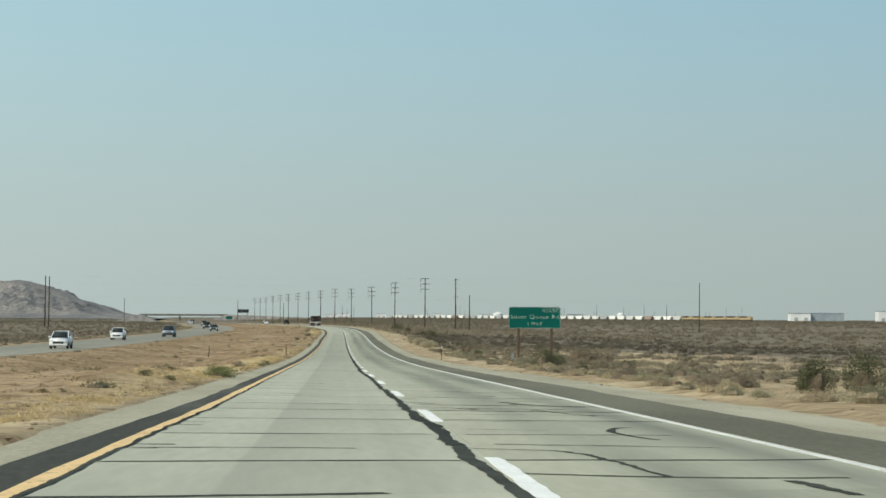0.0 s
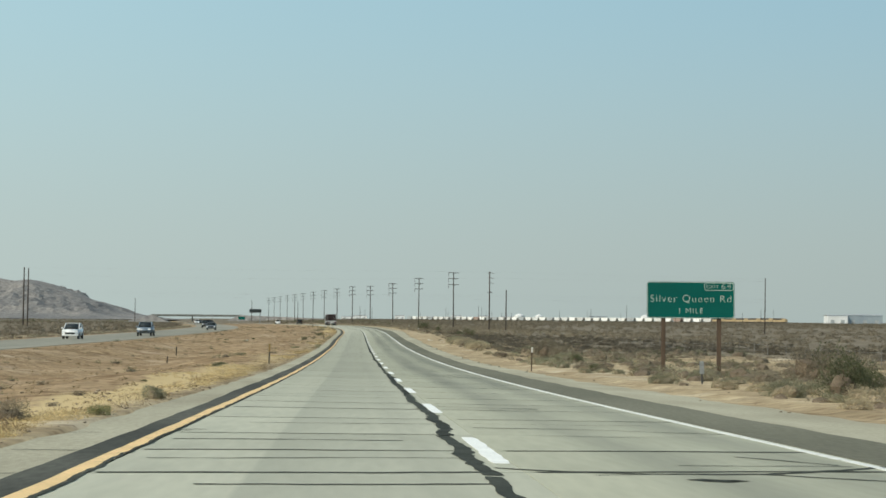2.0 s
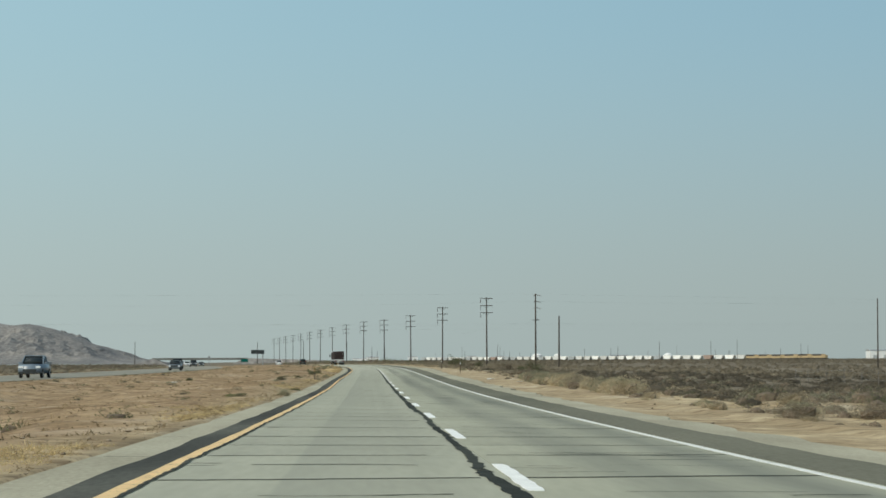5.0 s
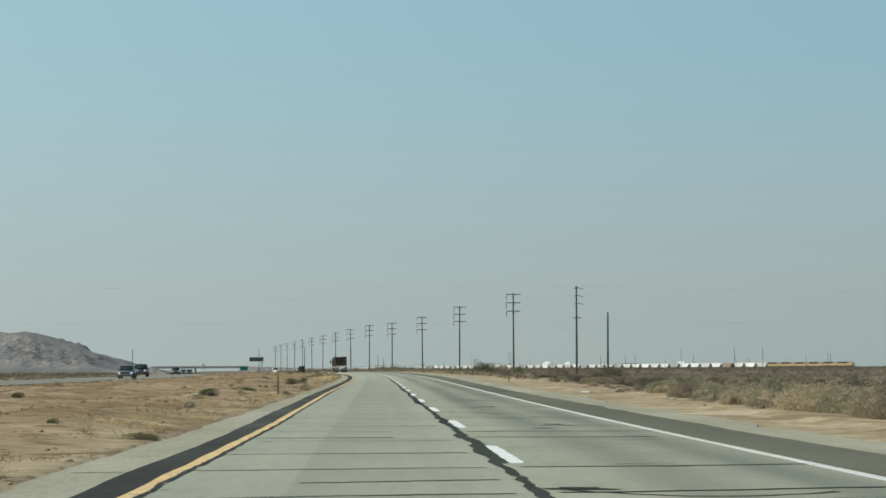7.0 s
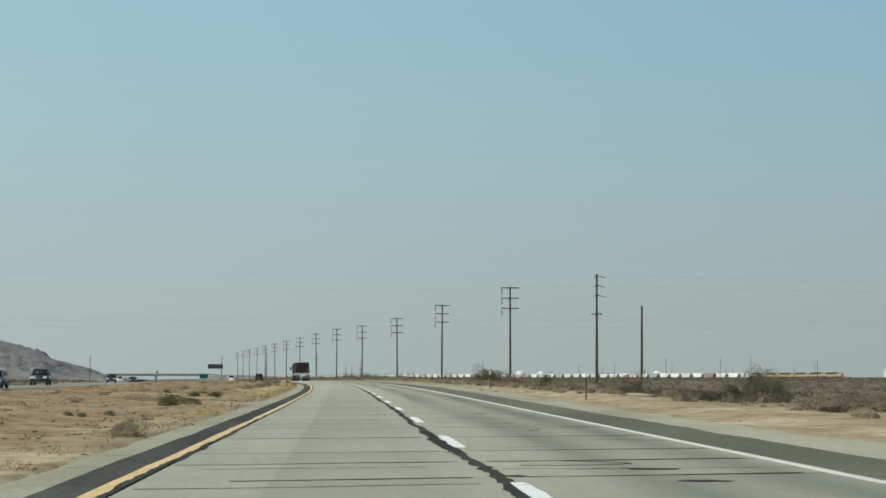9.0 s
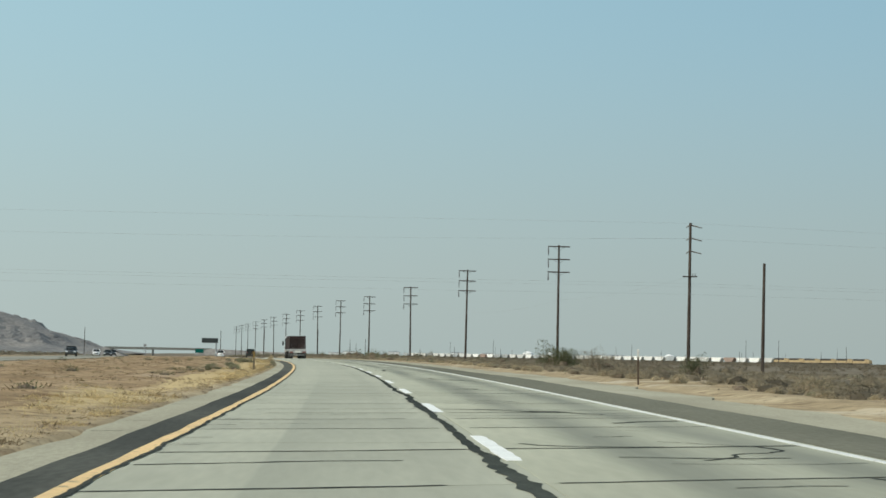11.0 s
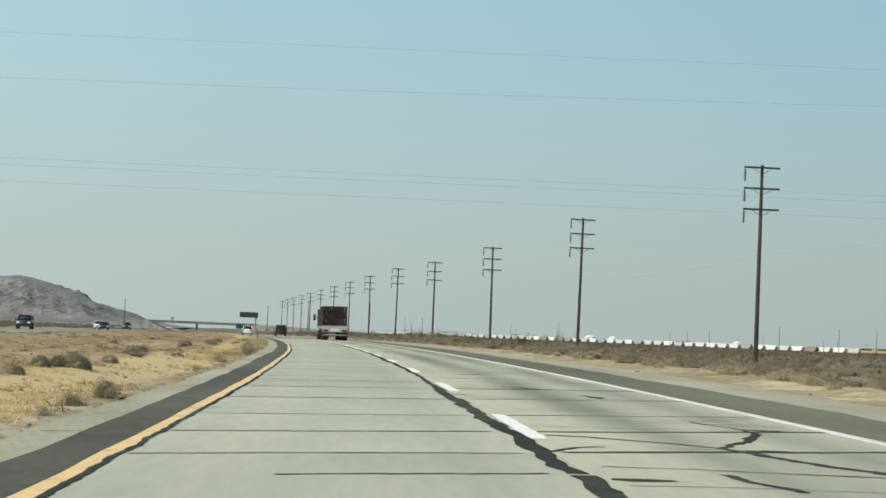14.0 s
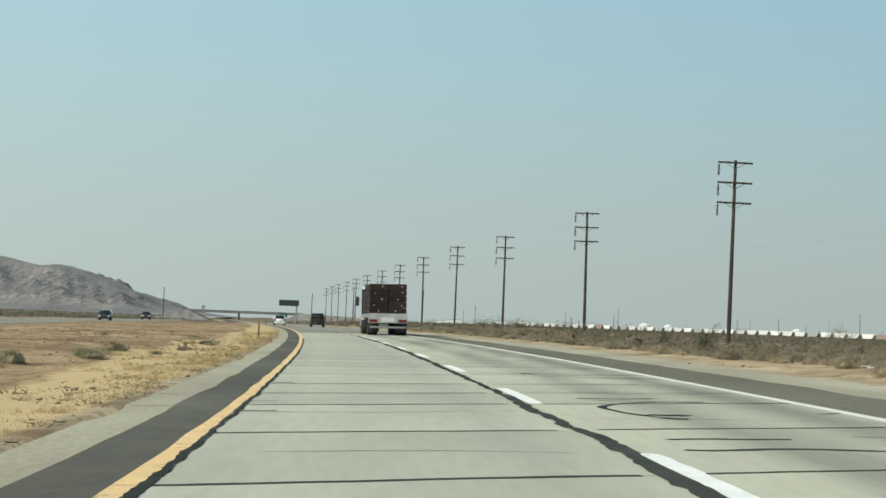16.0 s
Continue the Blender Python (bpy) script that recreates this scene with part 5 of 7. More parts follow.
def wires():
    """Cables that cross high over the road and on along the poles."""
    def cable(name, a, b, sag, r=0.006):
        a, b = Vector(a), Vector(b)
        n = 16
        pts = []
        for i in range(n + 1):
            u = i / n
            p = a.lerp(b, u)
            p.z -= sag * 4 * u * (1 - u)
            pts.append(p)
        bm = bmesh.new()
        side = (b - a).cross(Vector((0, 0, 1))).normalized()
        rings = [[bm.verts.new(p + side * (r * math.cos(k * 1.2566)) + Vector((0, 0, r * math.sin(k * 1.2566)))) for k in range(5)] for p in pts]
        for i in range(n):
            for k in range(5):
                j = (k + 1) % 5
                bm.faces.new((rings[i][k], rings[i][j], rings[i + 1][j], rings[i + 1][k]))
        ob = part(name, bm, M["wire"], None)
        tagged(ob, "thin dark overhead cable hung between poles", "cable", "overhead cables")
    for zl, zr, off, sag in ((12.2, 12.15, 0.0, 0.1), (10.5, 10.7, 0.0, 0.6), (6.7, 6.42, 0.3, 0.15), (6.35, 6.12, 0.0, 0.15), (5.6, 5.35, -0.2, 0.15)):
        cable("overhead_cable", (-82.5, 570 + off, zl), (30.6, 569.5 + off, zr), sag)
        cable("overhead_cable", (30.6, 569.5 + off, zr), (101.7, 585.5 + off, min(11.3, zr)), sag * 0.5)
    cable("overhead_cable", (30.6, 569.5, 7.1), (24.9, 635.8, 6.6), 0.5)
    cable("overhead_cable", (24.9, 635.8, 6.6), (17.5, 710.5, 6.5), 0.6)


wires()


# ---------- vehicles ----------
def wheel(parent, x, y, r, w, name="wheel"):
    bm = bmesh.new()
    n = 18
    prof = [(0.62 * r, -w / 2), (0.93 * r, -w / 2), (r, -w / 2 + 0.03), (r, w / 2 - 0.03), (0.93 * r, w / 2), (0.62 * r, w / 2)]
    rings = []
    for rr, dx in prof:
        rings.append([bm.verts.new((x + dx, y + rr * math.cos(2 * math.pi * i / n), r + rr * math.sin(2 * math.pi * i / n))) for i in range(n)])
    for k in range(len(prof)):
        a, b = rings[k], rings[(k + 1) % len(prof)]
        for i in range(n):
            j = (i + 1) % n
            bm.faces.new((a[i], a[j], b[j], b[i]))
    bmesh.ops.recalc_face_normals(bm, faces=bm.faces[:])
    tyre = part("tyre", bm, M["rubber"], parent)
    bm = bmesh.new()
    tube(bm, (x - w * 0.42, y, r), (x + w * 0.42, y, r), 0.61 * r, 0.61 * r, 14)
    part("rim", bm, M["rim"], tyre)
    return tyre


def car(m, kind, paint, label, category="car", group="traffic"):
    """A car that faces +y, wheels on z = 0."""
    t = thing("car" if kind != "pickup" else "pickup_truck", m, label, category, group)
    if kind == "sedan":
        L, W, H = 4.7, 1.82, 1.47
        body = [(-2.33, 0.35), (-2.36, 0.72), (-2.25, 0.98), (-1.5, 1.02), (0.9, 0.98), (2.05, 0.8), (2.33, 0.62), (2.34, 0.32), (1.9, 0.24), (-1.95, 0.24)]
        roof = [(-1.75, 0.99), (-1.05, 1.42), (-0.2, 1.47), (0.35, 1.42), (1.15, 0.97)]
        wy, wr = (-1.4, 1.4), 0.33
    elif kind == "suv":
        L, W, H = 4.8, 1.92, 1.78
        body = [(-2.36, 0.42), (-2.38, 0.9), (-2.3, 1.12), (-1.5, 1.14), (1.0, 1.12), (2.1, 1.0), (2.36, 0.8), (2.38, 0.42), (1.95, 0.3), (-1.95, 0.3)]
        roof = [(-2.26, 1.1), (-1.95, 1.68), (-1.2, 1.78), (0.1, 1.75), (1.25, 1.1)]
        wy, wr = (-1.42, 1.42), 0.37
    elif kind == "jeep":
        L, W, H = 4.3, 1.86, 1.86
        body = [(-2.0, 0.5), (-2.02, 1.05), (-1.95, 1.16), (0.6, 1.18), (1.9, 1.12), (2.02, 1.0), (2.02, 0.5), (1.7, 0.42), (-1.7, 0.42)]
        roof = [(-1.96, 1.14), (-1.9, 1.8), (-1.7, 1.86), (0.2, 1.84), (0.65, 1.15)]
        wy, wr = (-1.25, 1.3), 0.4
    else:
        L, W, H = 5.6, 1.98, 1.86
        body = [(-2.75, 0.5), (-2.78, 1.1), (-2.72, 1.16), (-0.9, 1.16), (1.0, 1.18), (2.5, 1.08), (2.76, 0.9), (2.78, 0.5), (2.3, 0.38), (-2.4, 0.4)]
        roof = [(-1.0, 1.14), (-0.85, 1.78), (-0.4, 1.86), (0.5, 1.83), (1.35, 1.15)]
        wy, wr = (-1.75, 1.8), 0.39
    bm = bmesh.new()
    prism(bm, body, -W / 2, W / 2, lambda y, z: 0.93 if z < 0.45 or abs(y) > L / 2 - 0.12 else 1.0)
    es = [e for e in bm.edges if e.calc_length() > 1.2 or e.is_manifold]
    bmesh.ops.bevel(bm, geom=es, offset=0.05, segments=2, affect="EDGES")
    b = part("body", bm, paint, t, smooth_faces=True)
    zb = roof[0][1]
    bm = bmesh.new()
    prism(bm, roof, -W / 2 + 0.06, W / 2 - 0.06, lambda y, z: 0.98 if z < zb + 0.1 else 0.83)
    bmesh.ops.bevel(bm, geom=bm.edges[:], offset=0.06, segments=2, affect="EDGES")
    cab = part("greenhouse", bm, M["glass"], t, "dark tinted windows", smooth_faces=True)
    # roof skin and pillars in the car's colour
    bm = bmesh.new()
    zt = max(z for _, z in roof)
    ys = [y for y, z in roof if z > zt - 0.14]
    hw = (W / 2 - 0.06) * 0.82
    box(bm, -hw, hw, min(ys) - 0.05, max(ys) + 0.05, zt - 0.05, zt + 0.02, 0.02)
    part("roof", bm, paint, t)
    for sgn in (-1, 1):
        for (y0, z0), (y1, z1) in ((roof[0], roof[1]), (roof[-1], roof[-2])):
            bm = bmesh.new()
            tube(bm, (sgn * (W / 2 - 0.08), y0, z0), (sgn * hw, y1, z1 + 0.01), 0.05, 0.05, 6)
            part("pillar", bm, paint, t)
        bm = bmesh.new()
        box(bm, sgn * (W / 2 + 0.11) - 0.1, sgn * (W / 2 + 0.11) + 0.1, roof[-1][0] - 0.35, roof[-1][0] - 0.22, zb + 0.02, zb + 0.2, 0.03)
        part("mirror", bm, paint, t)
        bm = bmesh.new()
        x = sgn * (W / 2 - 0.27)
        box(bm, x - 0.2, x + 0.2, L / 2 - 0.12, L / 2 - 0.005, body[5][1] - 0.28, body[5][1] - 0.08, 0.03)
        part("headlight", bm, M["lamp_clear"], t, "clear headlight")
        bm = bmesh.new()
        x = sgn * (W / 2 - 0.15)
        zt_ = body[1][1]
        box(bm, x - 0.11, x + 0.11, -L / 2 - 0.02, -L / 2 + 0.1, zt_ - 0.12, zt_ + 0.2, 0.02)
        part("tail_light", bm, M["lamp_red"], t, "red tail light")
    bm = bmesh.new()
    box(bm, -0.26, 0.26, -L / 2 - 0.035, -L / 2 + 0.02, 0.62, 0.77, 0.005)
    part("number_plate", bm, M["plate"], t)
    bm = bmesh.new()
    box(bm, -0.55, 0.55, L / 2 - 0.03, L / 2 + 0.015, 0.5, 0.74, 0.02)
    part("grille", bm, M["black"], t)
    for z0, z1, yy in ((0.36, 0.56, -L / 2 - 0.05), (0.34, 0.5, L / 2 - 0.06)):
        bm = bmesh.new()
        box(bm, -W / 2 + 0.06, W / 2 - 0.06, yy, yy + 0.11, z0, z1, 0.03)
        part("bumper", bm, M["black"] if kind in ("jeep", "pickup") else paint, t)
    for y in wy:
        for sgn in (-1, 1):
            wheel(t, sgn * (W / 2 - 0.12), y, wr, 0.22)
    if kind == "jeep":
        bm = bmesh.new()
        tube(bm, (0, -L / 2 + 0.1, 1.0), (0, -L / 2 - 0.24, 1.0), 0.38, 0.38, 18)
        bmesh.ops.bevel(bm, geom=[e for e in bm.edges if e.calc_length() < 0.2], offset=0.03, segments=1, affect="EDGES")
        part("spare_wheel", bm, M["rubber"], t, "spare wheel on the tailgate")
    if kind == "pickup":
        bm = bmesh.new()
        for x0, x1, y0, y1 in ((-W / 2 + 0.01, -W / 2 + 0.1, -2.72, -1.05), (W / 2 - 0.1, W / 2 - 0.01, -2.72, -1.05), (-W / 2 + 0.1, W / 2 - 0.1, -2.74, -2.66)):
            box(bm, x0, x1, y0, y1, 1.12, 1.34, 0.02)
        part("cargo_bed", bm, paint, t)
    return t


def produce_truck(m):
    """Flatbed truck stacked with dark crates, seen from behind; faces +y."""
    t = thing("truck", m, "flatbed truck stacked with dark red-brown crates above a white rear panel", "truck", "traffic")
    W, L = 2.5, 12.0
    bm = bmesh.new()
    box(bm, -W / 2, W / 2, 0.0, L, 1.12, 1.36, 0.02)
    part("bed", bm, M["steel"], t, "steel flatbed deck")
    for x in (-0.45, 0.45):
        bm = bmesh.new()
        box(bm, x - 0.08, x + 0.08, 0.3, L + 2.5, 0.82, 1.115)
        part("chassis_rail", bm, M["black"], t)
    bm = bmesh.new()
    box(bm, -W / 2, W / 2, -0.06, -0.002, 0.78, 1.40, 0.01)
    panel = part("rear_panel", bm, M["truck_white"], t, "dusty white rear panel")
    for x in (-0.93, 0.93):
        bm = bmesh.new()
        box(bm, x - 0.26, x + 0.26, -0.085, -0.062, 0.84, 1.02, 0.01)
        part("tail_light", bm, M["lamp_red"], panel, "red tail light cluster")
    bm = bmesh.new()
    box(bm, -0.42, 0.42, -0.075, -0.062, 0.86, 1.14)
    part("number_plate", bm, M["plate"], panel)
    bm = bmesh.new()
    box(bm, -W / 2 + 0.1, W / 2 - 0.1, 0.05, 0.15, 0.45, 0.58, 0.02)
    part("bumper", bm, M["steel"], t)
    for x in (-0.88, 0.88):
        bm = bmesh.new()
        box(bm, x - 0.33, x + 0.33, 0.22, 0.24, 0.22, 0.8)
        part("mudflap", bm, M["rubber"], t)
    # crates: two across, stacked five high, front stacks a little lower
    base = None
    rng = random.Random(4)
    rows = 9
    for iy in range(rows):
        for ix in range(2):
            for iz in range(5):
                top = 0.39
                if iy > 5 and iz == 4:
                    continue
                x = (ix - 0.5) * 1.2 + rng.uniform(-0.015, 0.015)
                y = 0.12 + iy * 1.3 + rng.uniform(-0.015, 0.015)
                z = 1.365 + iz * top
                if base is None:
                    bm = bmesh.new()
                    wall = [(0.0, 0.0), (0.0, 0.11), (0.03, 0.115), (0.03, 0.13), (0.0, 0.135), (0.0, 0.235), (0.03, 0.24), (0.03, 0.255), (0.0, 0.26), (0.0, 0.36)]
                    prism(bm, wall + [(1.24 - a, b) for a, b in reversed(wall)], -0.58, 0.58)
                    ob = part("crate", bm, M["crate"], t, "dark red-brown slatted crate")
                    base = ob.data
                    bm = bmesh.new()
                    box(bm, -0.035, 0.035, -0.014, -0.004, 0.16, 0.21)
                    tag = part("tag", bm, M["trim_pale"], ob, "small pale tag")
                    tagmesh = tag.data
                else:
                    ob = new("crate", base)
                    ob.parent = t
                    ob["label"] = "dark red-brown slatted crate"
                    if iy == 0 or ix == 0:
                        tag = new("tag", tagmesh)
                        tag.parent = ob
                        tag.location = (rng.uniform(-0.35, 0.35), 0, rng.uniform(-0.05, 0.05))
                ob.location = (x, y, z)
    bm = bmesh.new()
    box(bm, -W / 2, W / 2, L - 0.02, L + 0.08, 1.37, 3.1, 0.02)
    part("headboard", bm, M["black"], t)
    # cab
    cab_out = [(L + 0.4, 0.7), (L + 0.4, 3.1), (L + 0.7, 3.35), (L + 1.9, 3.2), (L + 2.35, 2.2), (L + 3.6, 2.0), (L + 3.8, 1.6), (L + 3.8, 0.6), (L + 3.3, 0.5)]
    bm = bmesh.new()
    prism(bm, cab_out, -1.15, 1.15)
    bmesh.ops.bevel(bm, geom=bm.edges[:], offset=0.06, segments=2, affect="EDGES")
    cab = part("cab", bm, M["white_paint"], t, "white truck cab")
    for sgn in (-1, 1):
        bm = bmesh.new()
        box(bm, sgn * 1.16 - 0.012, sgn * 1.16 + 0.012, L + 0.95, L + 1.95, 2.1, 2.85, 0.005)
        part("side_window", bm, M["glass"], cab)
        bm = bmesh.new()
        box(bm, sgn * 1.47 - 0.12, sgn * 1.47 + 0.12, L + 1.95, L + 2.08, 1.95, 2.6, 0.03)
        tube(bm, (sgn * 1.15, L + 2.0, 2.3), (sgn * 1.4, L + 2.0, 2.3), 0.025, 0.025, 6)
        part("mirror", bm, M["black"], cab)
        bm = bmesh.new()
        tube(bm, (sgn * 1.0, L + 0.25, 0.8), (sgn * 1.0, L + 0.25, 3.5), 0.08, 0.08, 10)
        part("exhaust", bm, M["rim"], cab, "chrome exhaust stack")
        bm = bmesh.new()
        tube(bm, (sgn * 0.98, L + 0.6, 0.75), (sgn * 0.98, L + 1.6, 0.75), 0.3, 0.3, 14)
        part("fuel_tank", bm, M["rim"], t)
    for y in (0.95, 2.2, L - 1.6, L - 0.3):
        for sgn in (-1, 1):
            for dx in (0.0, -0.33):
                wheel(t, sgn * (W / 2 - 0.15 + dx), y, 0.5, 0.28)
    for sgn in (-1, 1):
        wheel(t, sgn * 1.02, L + 2.9, 0.5, 0.28)
    return t


produce_truck(road_frame(676.0, 2.2))
car(road_frame(824.0, 1.7), "jeep", M["olive_paint"], "boxy dark green off-road car seen from behind")
car(road_frame(891.0, -2.2), "suv", M["white_paint"], "white sport utility car seen from behind")


def oncoming():
    rows = [(212, -29.5, "suv", "white_paint", "white sport utility car on the opposite carriageway"),
            (178, -33.4, "sedan", "blue_paint", "blue-grey car on the opposite carriageway"),
            (303, -33.4, "suv", "white_paint", "white car coming down the opposite carriageway"),
            (345, -29.5, "pickup", "blue_paint", "grey pickup truck on the opposite carriageway"),
            (478, -29.5, "sedan", "grey_paint", "dark grey car on the opposite carriageway"),
            (545, -33.4, "pickup", "dark_paint", "dark pickup truck on the opposite carriageway"),
            (736, -33.4, "suv", "dark_paint", "dark sport utility car on the opposite carriageway"),
            (860, -29.5, "sedan", "dark_paint", "dark car on the opposite carriageway"),
            (925, -33.4, "suv", "white_paint", "white sport utility car far along the opposite carriageway"),
            (1010, -29.5, "pickup", "dark_paint", "dark pickup truck far along the opposite carriageway")]
    for y, side, kind, p, label in rows:
        c, th = opposite_point(y, side)
        car(Matrix.Translation(c) @ Matrix.Rotation(th + math.pi, 4, "Z"), kind, M[p], label, "car" if kind != "pickup" else "pickup truck")


oncoming()


# ---------- overpass, hill, distant buildings, train ----------
def overpass():
    t = thing("overpass", Matrix.Translation((-165, 2160, 0)), "low grey concrete overpass on a slim pier bent", "bridge")
    bm = bmesh.new()
    box(bm, -45, 46, -6, 6, 2.5, 3.7, 0.1)
    part("deck", bm, M["bridge"], t)
    for y in (-6.0, 5.7):
        bm = bmesh.new()
        box(bm, -45, 46, y, y + 0.3, 3.71, 4.6)
        part("parapet", bm, M["bridge"], t)
    for x in (-4,):
        for y in (-4, 0, 4):
            bm = bmesh.new()
            tube(bm, (x, y, -6), (x, y, 2.51), 0.45, 0.45, 10)
            part("pier", bm, M["bridge"], t)
    for near, far, drop in ((45, 240, -2), (-44, -72, -3.5)):
        bm = bmesh.new()
        vs = [(near, -7, 4.2), (near, 7, 4.2), (far, 7, drop), (far, -7, drop), (near * 0.5, -16, -5), (near * 0.5, 16, -5), (far, -14, -5), (far, 14, -5)]
        v = [bm.verts.new((x, y, z)) for x, y, z in vs]
        for f in ((0, 1, 2, 3), (0, 3, 6, 4), (1, 5, 7, 2), (0, 4, 5, 1), (3, 2, 7, 6)):
            bm.faces.new([v[i] for i in f])
        bmesh.ops.recalc_face_normals(bm, faces=bm.faces[:])
        part("embankment", bm, M["rock"], t, "earth approach ramp")


overpass()


def hill():
    """A bare rocky ridge that falls to the right towards the overpass."""
    xs = np.linspace(-1500, -230, 260)
    ys = np.linspace(2480, 3500, 110)
    X, Y = np.meshgrid(xs, ys)
    crest_x = np.array([-1500, -900, -700, -600, -545, -510, -485, -459, -445, -430, -407, -390, -376, -345, -311, -296, -270, -240])
    crest_h = np.array([95, 90, 80, 68, 61, 57.7, 53.6, 49.8, 50.5, 49.9, 43.8, 37, 31, 20.8, 7.5, 4.5, 1, -1])
    H = np.interp(X, crest_x, crest_h) + 0.9 * wobble(X, X * 0, 0.22, 31) * smooth(-X, 300, 330)
    front, back = smooth(Y, 2560, 2850) ** 0.8, 1 - smooth(Y, 2900, 3450)
    prof = front * back
    gully = np.abs(wobble(X + 0.35 * (Y - 2850), Y * 0.25, 0.035, 33)) + 0.4 * np.abs(wobble(X - 0.2 * (Y - 2850), Y * 0.4, 0.09, 34))
    crest_free = smooth(np.abs(Y - 2850), 10, 90)
    Z = H * prof * (1 - 0.26 * gully * crest_free)
    Z += (2.0 * wobble(X, Y, 0.1, 35) + 1.7 * wobble(X, Y, 0.24, 36) + 1.0 * wobble(X, Y, 0.5, 37)) * smooth(H * prof, 4, 16) * crest_free - 1.0 * (1 - prof)
    idx = np.arange(X.size).reshape(X.shape)
    f = np.stack([idx[:-1, :-1], idx[:-1, 1:], idx[1:, 1:], idx[1:, :-1]], -1).reshape(-1, 4)
    ob = mesh_object("hill", np.stack([X, Y, Z], -1).reshape(-1, 3).tolist(), f.tolist(), M["rock"])
    tagged(ob, "bare grey-brown rocky desert hill", "hill", kind="structure")
    # outcrops on the upper slope
    rng = np.random.RandomState(61)
    V, F = [], []
    octa = np.array([(1, 0, 0), (0, 1, 0), (-1, 0, 0), (0, -1, 0), (0, 0, 0.9), (0, 0, -0.8)])
    tri = [(0, 1, 4), (1, 2, 4), (2, 3, 4), (3, 0, 4), (1, 0, 5), (2, 1, 5), (3, 2, 5), (0, 3, 5)]
    for i in range(900):
        a, b = rng.randint(0, len(ys) - 1), rng.randint(90, len(xs) - 1)
        if Y[a, b] > 2880 or Z[a, b] < 6:
            continue
        r = rng.uniform(0.4, 1.3)
        k = len(V)
        c = np.array((X[a, b], Y[a, b], Z[a, b] + 0.1 * r)) + rng.uniform(-4, 4, 3) * (1, 1, 0)
        V += (octa * r * rng.uniform(0.6, 1.4, (6, 1)) + c).tolist()
        F += [tuple(q + k for q in t3) for t3 in tri]
    tagged(mesh_object("boulders", V, F, M["rock"]), "grey boulders and outcrops scattered over the hillside", "boulders", kind="stuff")


hill()


def train():
    """Freight train far across the plain: locomotives in front, then white hoppers with a few rusty wagons."""
    u = Vector((-0.29, 0.957, 0)).normalized()
    ang = math.atan2(u.x, -u.y)
    p = Vector((352, 1748, 0))
    rng = random.Random(9)

    def rail_z(x, y):
        return float(ground_z(x, y)) + 0.02

    d = 0.0
    loco = None
    wagons = {}
    for i in range(48):
        is_loco = i < 6
        ln = 22.0 if is_loco else 17.6
        c = p + u * (d + ln / 2)
        z = rail_z(c.x, c.y) + 0.12
        m = Matrix.Translation((c.x, c.y, z)) @ Matrix.Rotation(ang, 4, "Z")
        if is_loco:
            if loco is None:
                t = thing("locomotive", m, "orange and black diesel locomotive on the far plain", "locomotive", "train")
                bm = bmesh.new()
                box(bm, -1.5, 1.5, -10.3, 10.3, 0.9, 1.35, 0.03)
                part("frame", bm, M["loco_dark"], t)
                bm = bmesh.new()
                box(bm, -1.3, 1.3, -10.6, 5.2, 1.36, 3.0, 0.15)
                part("hood", bm, M["loco_orange"], t)
                bm = bmesh.new()
                box(bm, -1.5, 1.5, 5.22, 7.6, 1.36, 4.2, 0.15)
                part("cab", bm, M["loco_orange"], t)
                bm = bmesh.new()
                box(bm, -1.3, 1.3, 7.61, 10.6, 1.36, 3.6, 0.15)
                part("nose", bm, M["loco_orange"], t)
                bm = bmesh.new()
                box(bm, -1.35, 1.35, -9.8, 5.0, 3.01, 4.4, 0.2)
                part("roof_hood", bm, M["loco_dark"], t)
                for y in (-6.8, 6.8):
                    bm = bmesh.new()
                    for k in (-1.6, 0, 1.6):
                        tube(bm, (-1.1, y + k, 0.5), (1.1, y + k, 0.5), 0.5, 0.5, 12)
                    part("bogie", bm, M["loco_dark"], t)
                bm = bmesh.new()
                box(bm, -1.3, 1.3, -3, 3, 0.25, 0.89, 0.1)
                part("fuel_tank", bm, M["loco_dark"], t)
                loco = t
            else:
                copy_thing(loco, m)
        else:
            kind = "white" if rng.random() < 0.8 else rng.choice(("rust", "grey", "grey"))
            if kind not in wagons:
                t = thing("hopper_wagon", m, {"white": "white covered hopper wagon of a freight train", "rust": "rust-brown hopper wagon of a freight train", "grey": "grey covered hopper wagon of a freight train"}[kind], "rail wagon", "train")
                mat = {"white": M["rail_white"], "rust": M["rail_rust"], "grey": M["roof_grey"]}[kind]
                bm = bmesh.new()
                out = [(-7.2, 1.8), (-8.6, 3.7), (-8.3, 4.1), (8.3, 4.1), (8.6, 3.7), (7.2, 1.8), (5.6, 0.8), (-5.6, 0.8)]
                prism(bm, out, -1.55, 1.55)
                bmesh.ops.bevel(bm, geom=bm.edges[:], offset=0.12, segments=1, affect="EDGES")
                part("tank", bm, mat, t)
                bm = bmesh.new()
                box(bm, -0.4, 0.4, -7.5, 7.5, 4.11, 4.25)
                part("roof_walk", bm, M["steel"], t)
                for y in (-5.6, 5.6):
                    bm = bmesh.new()
                    for k in (-0.9, 0.9):
                        tube(bm, (-1.0, y + k, 0.45), (1.0, y + k, 0.45), 0.45, 0.45, 10)
                    part("bogie", bm, M["loco_dark"], t)
                wagons[kind] = t
            else:
                copy_thing(wagons[kind], m)
        d += ln + (0.2 if is_loco else 3.0)
    # the ballast bed under the rails
    a, b = p - u * 500, p + u * 1250
    n = 60
    verts, faces = [], []
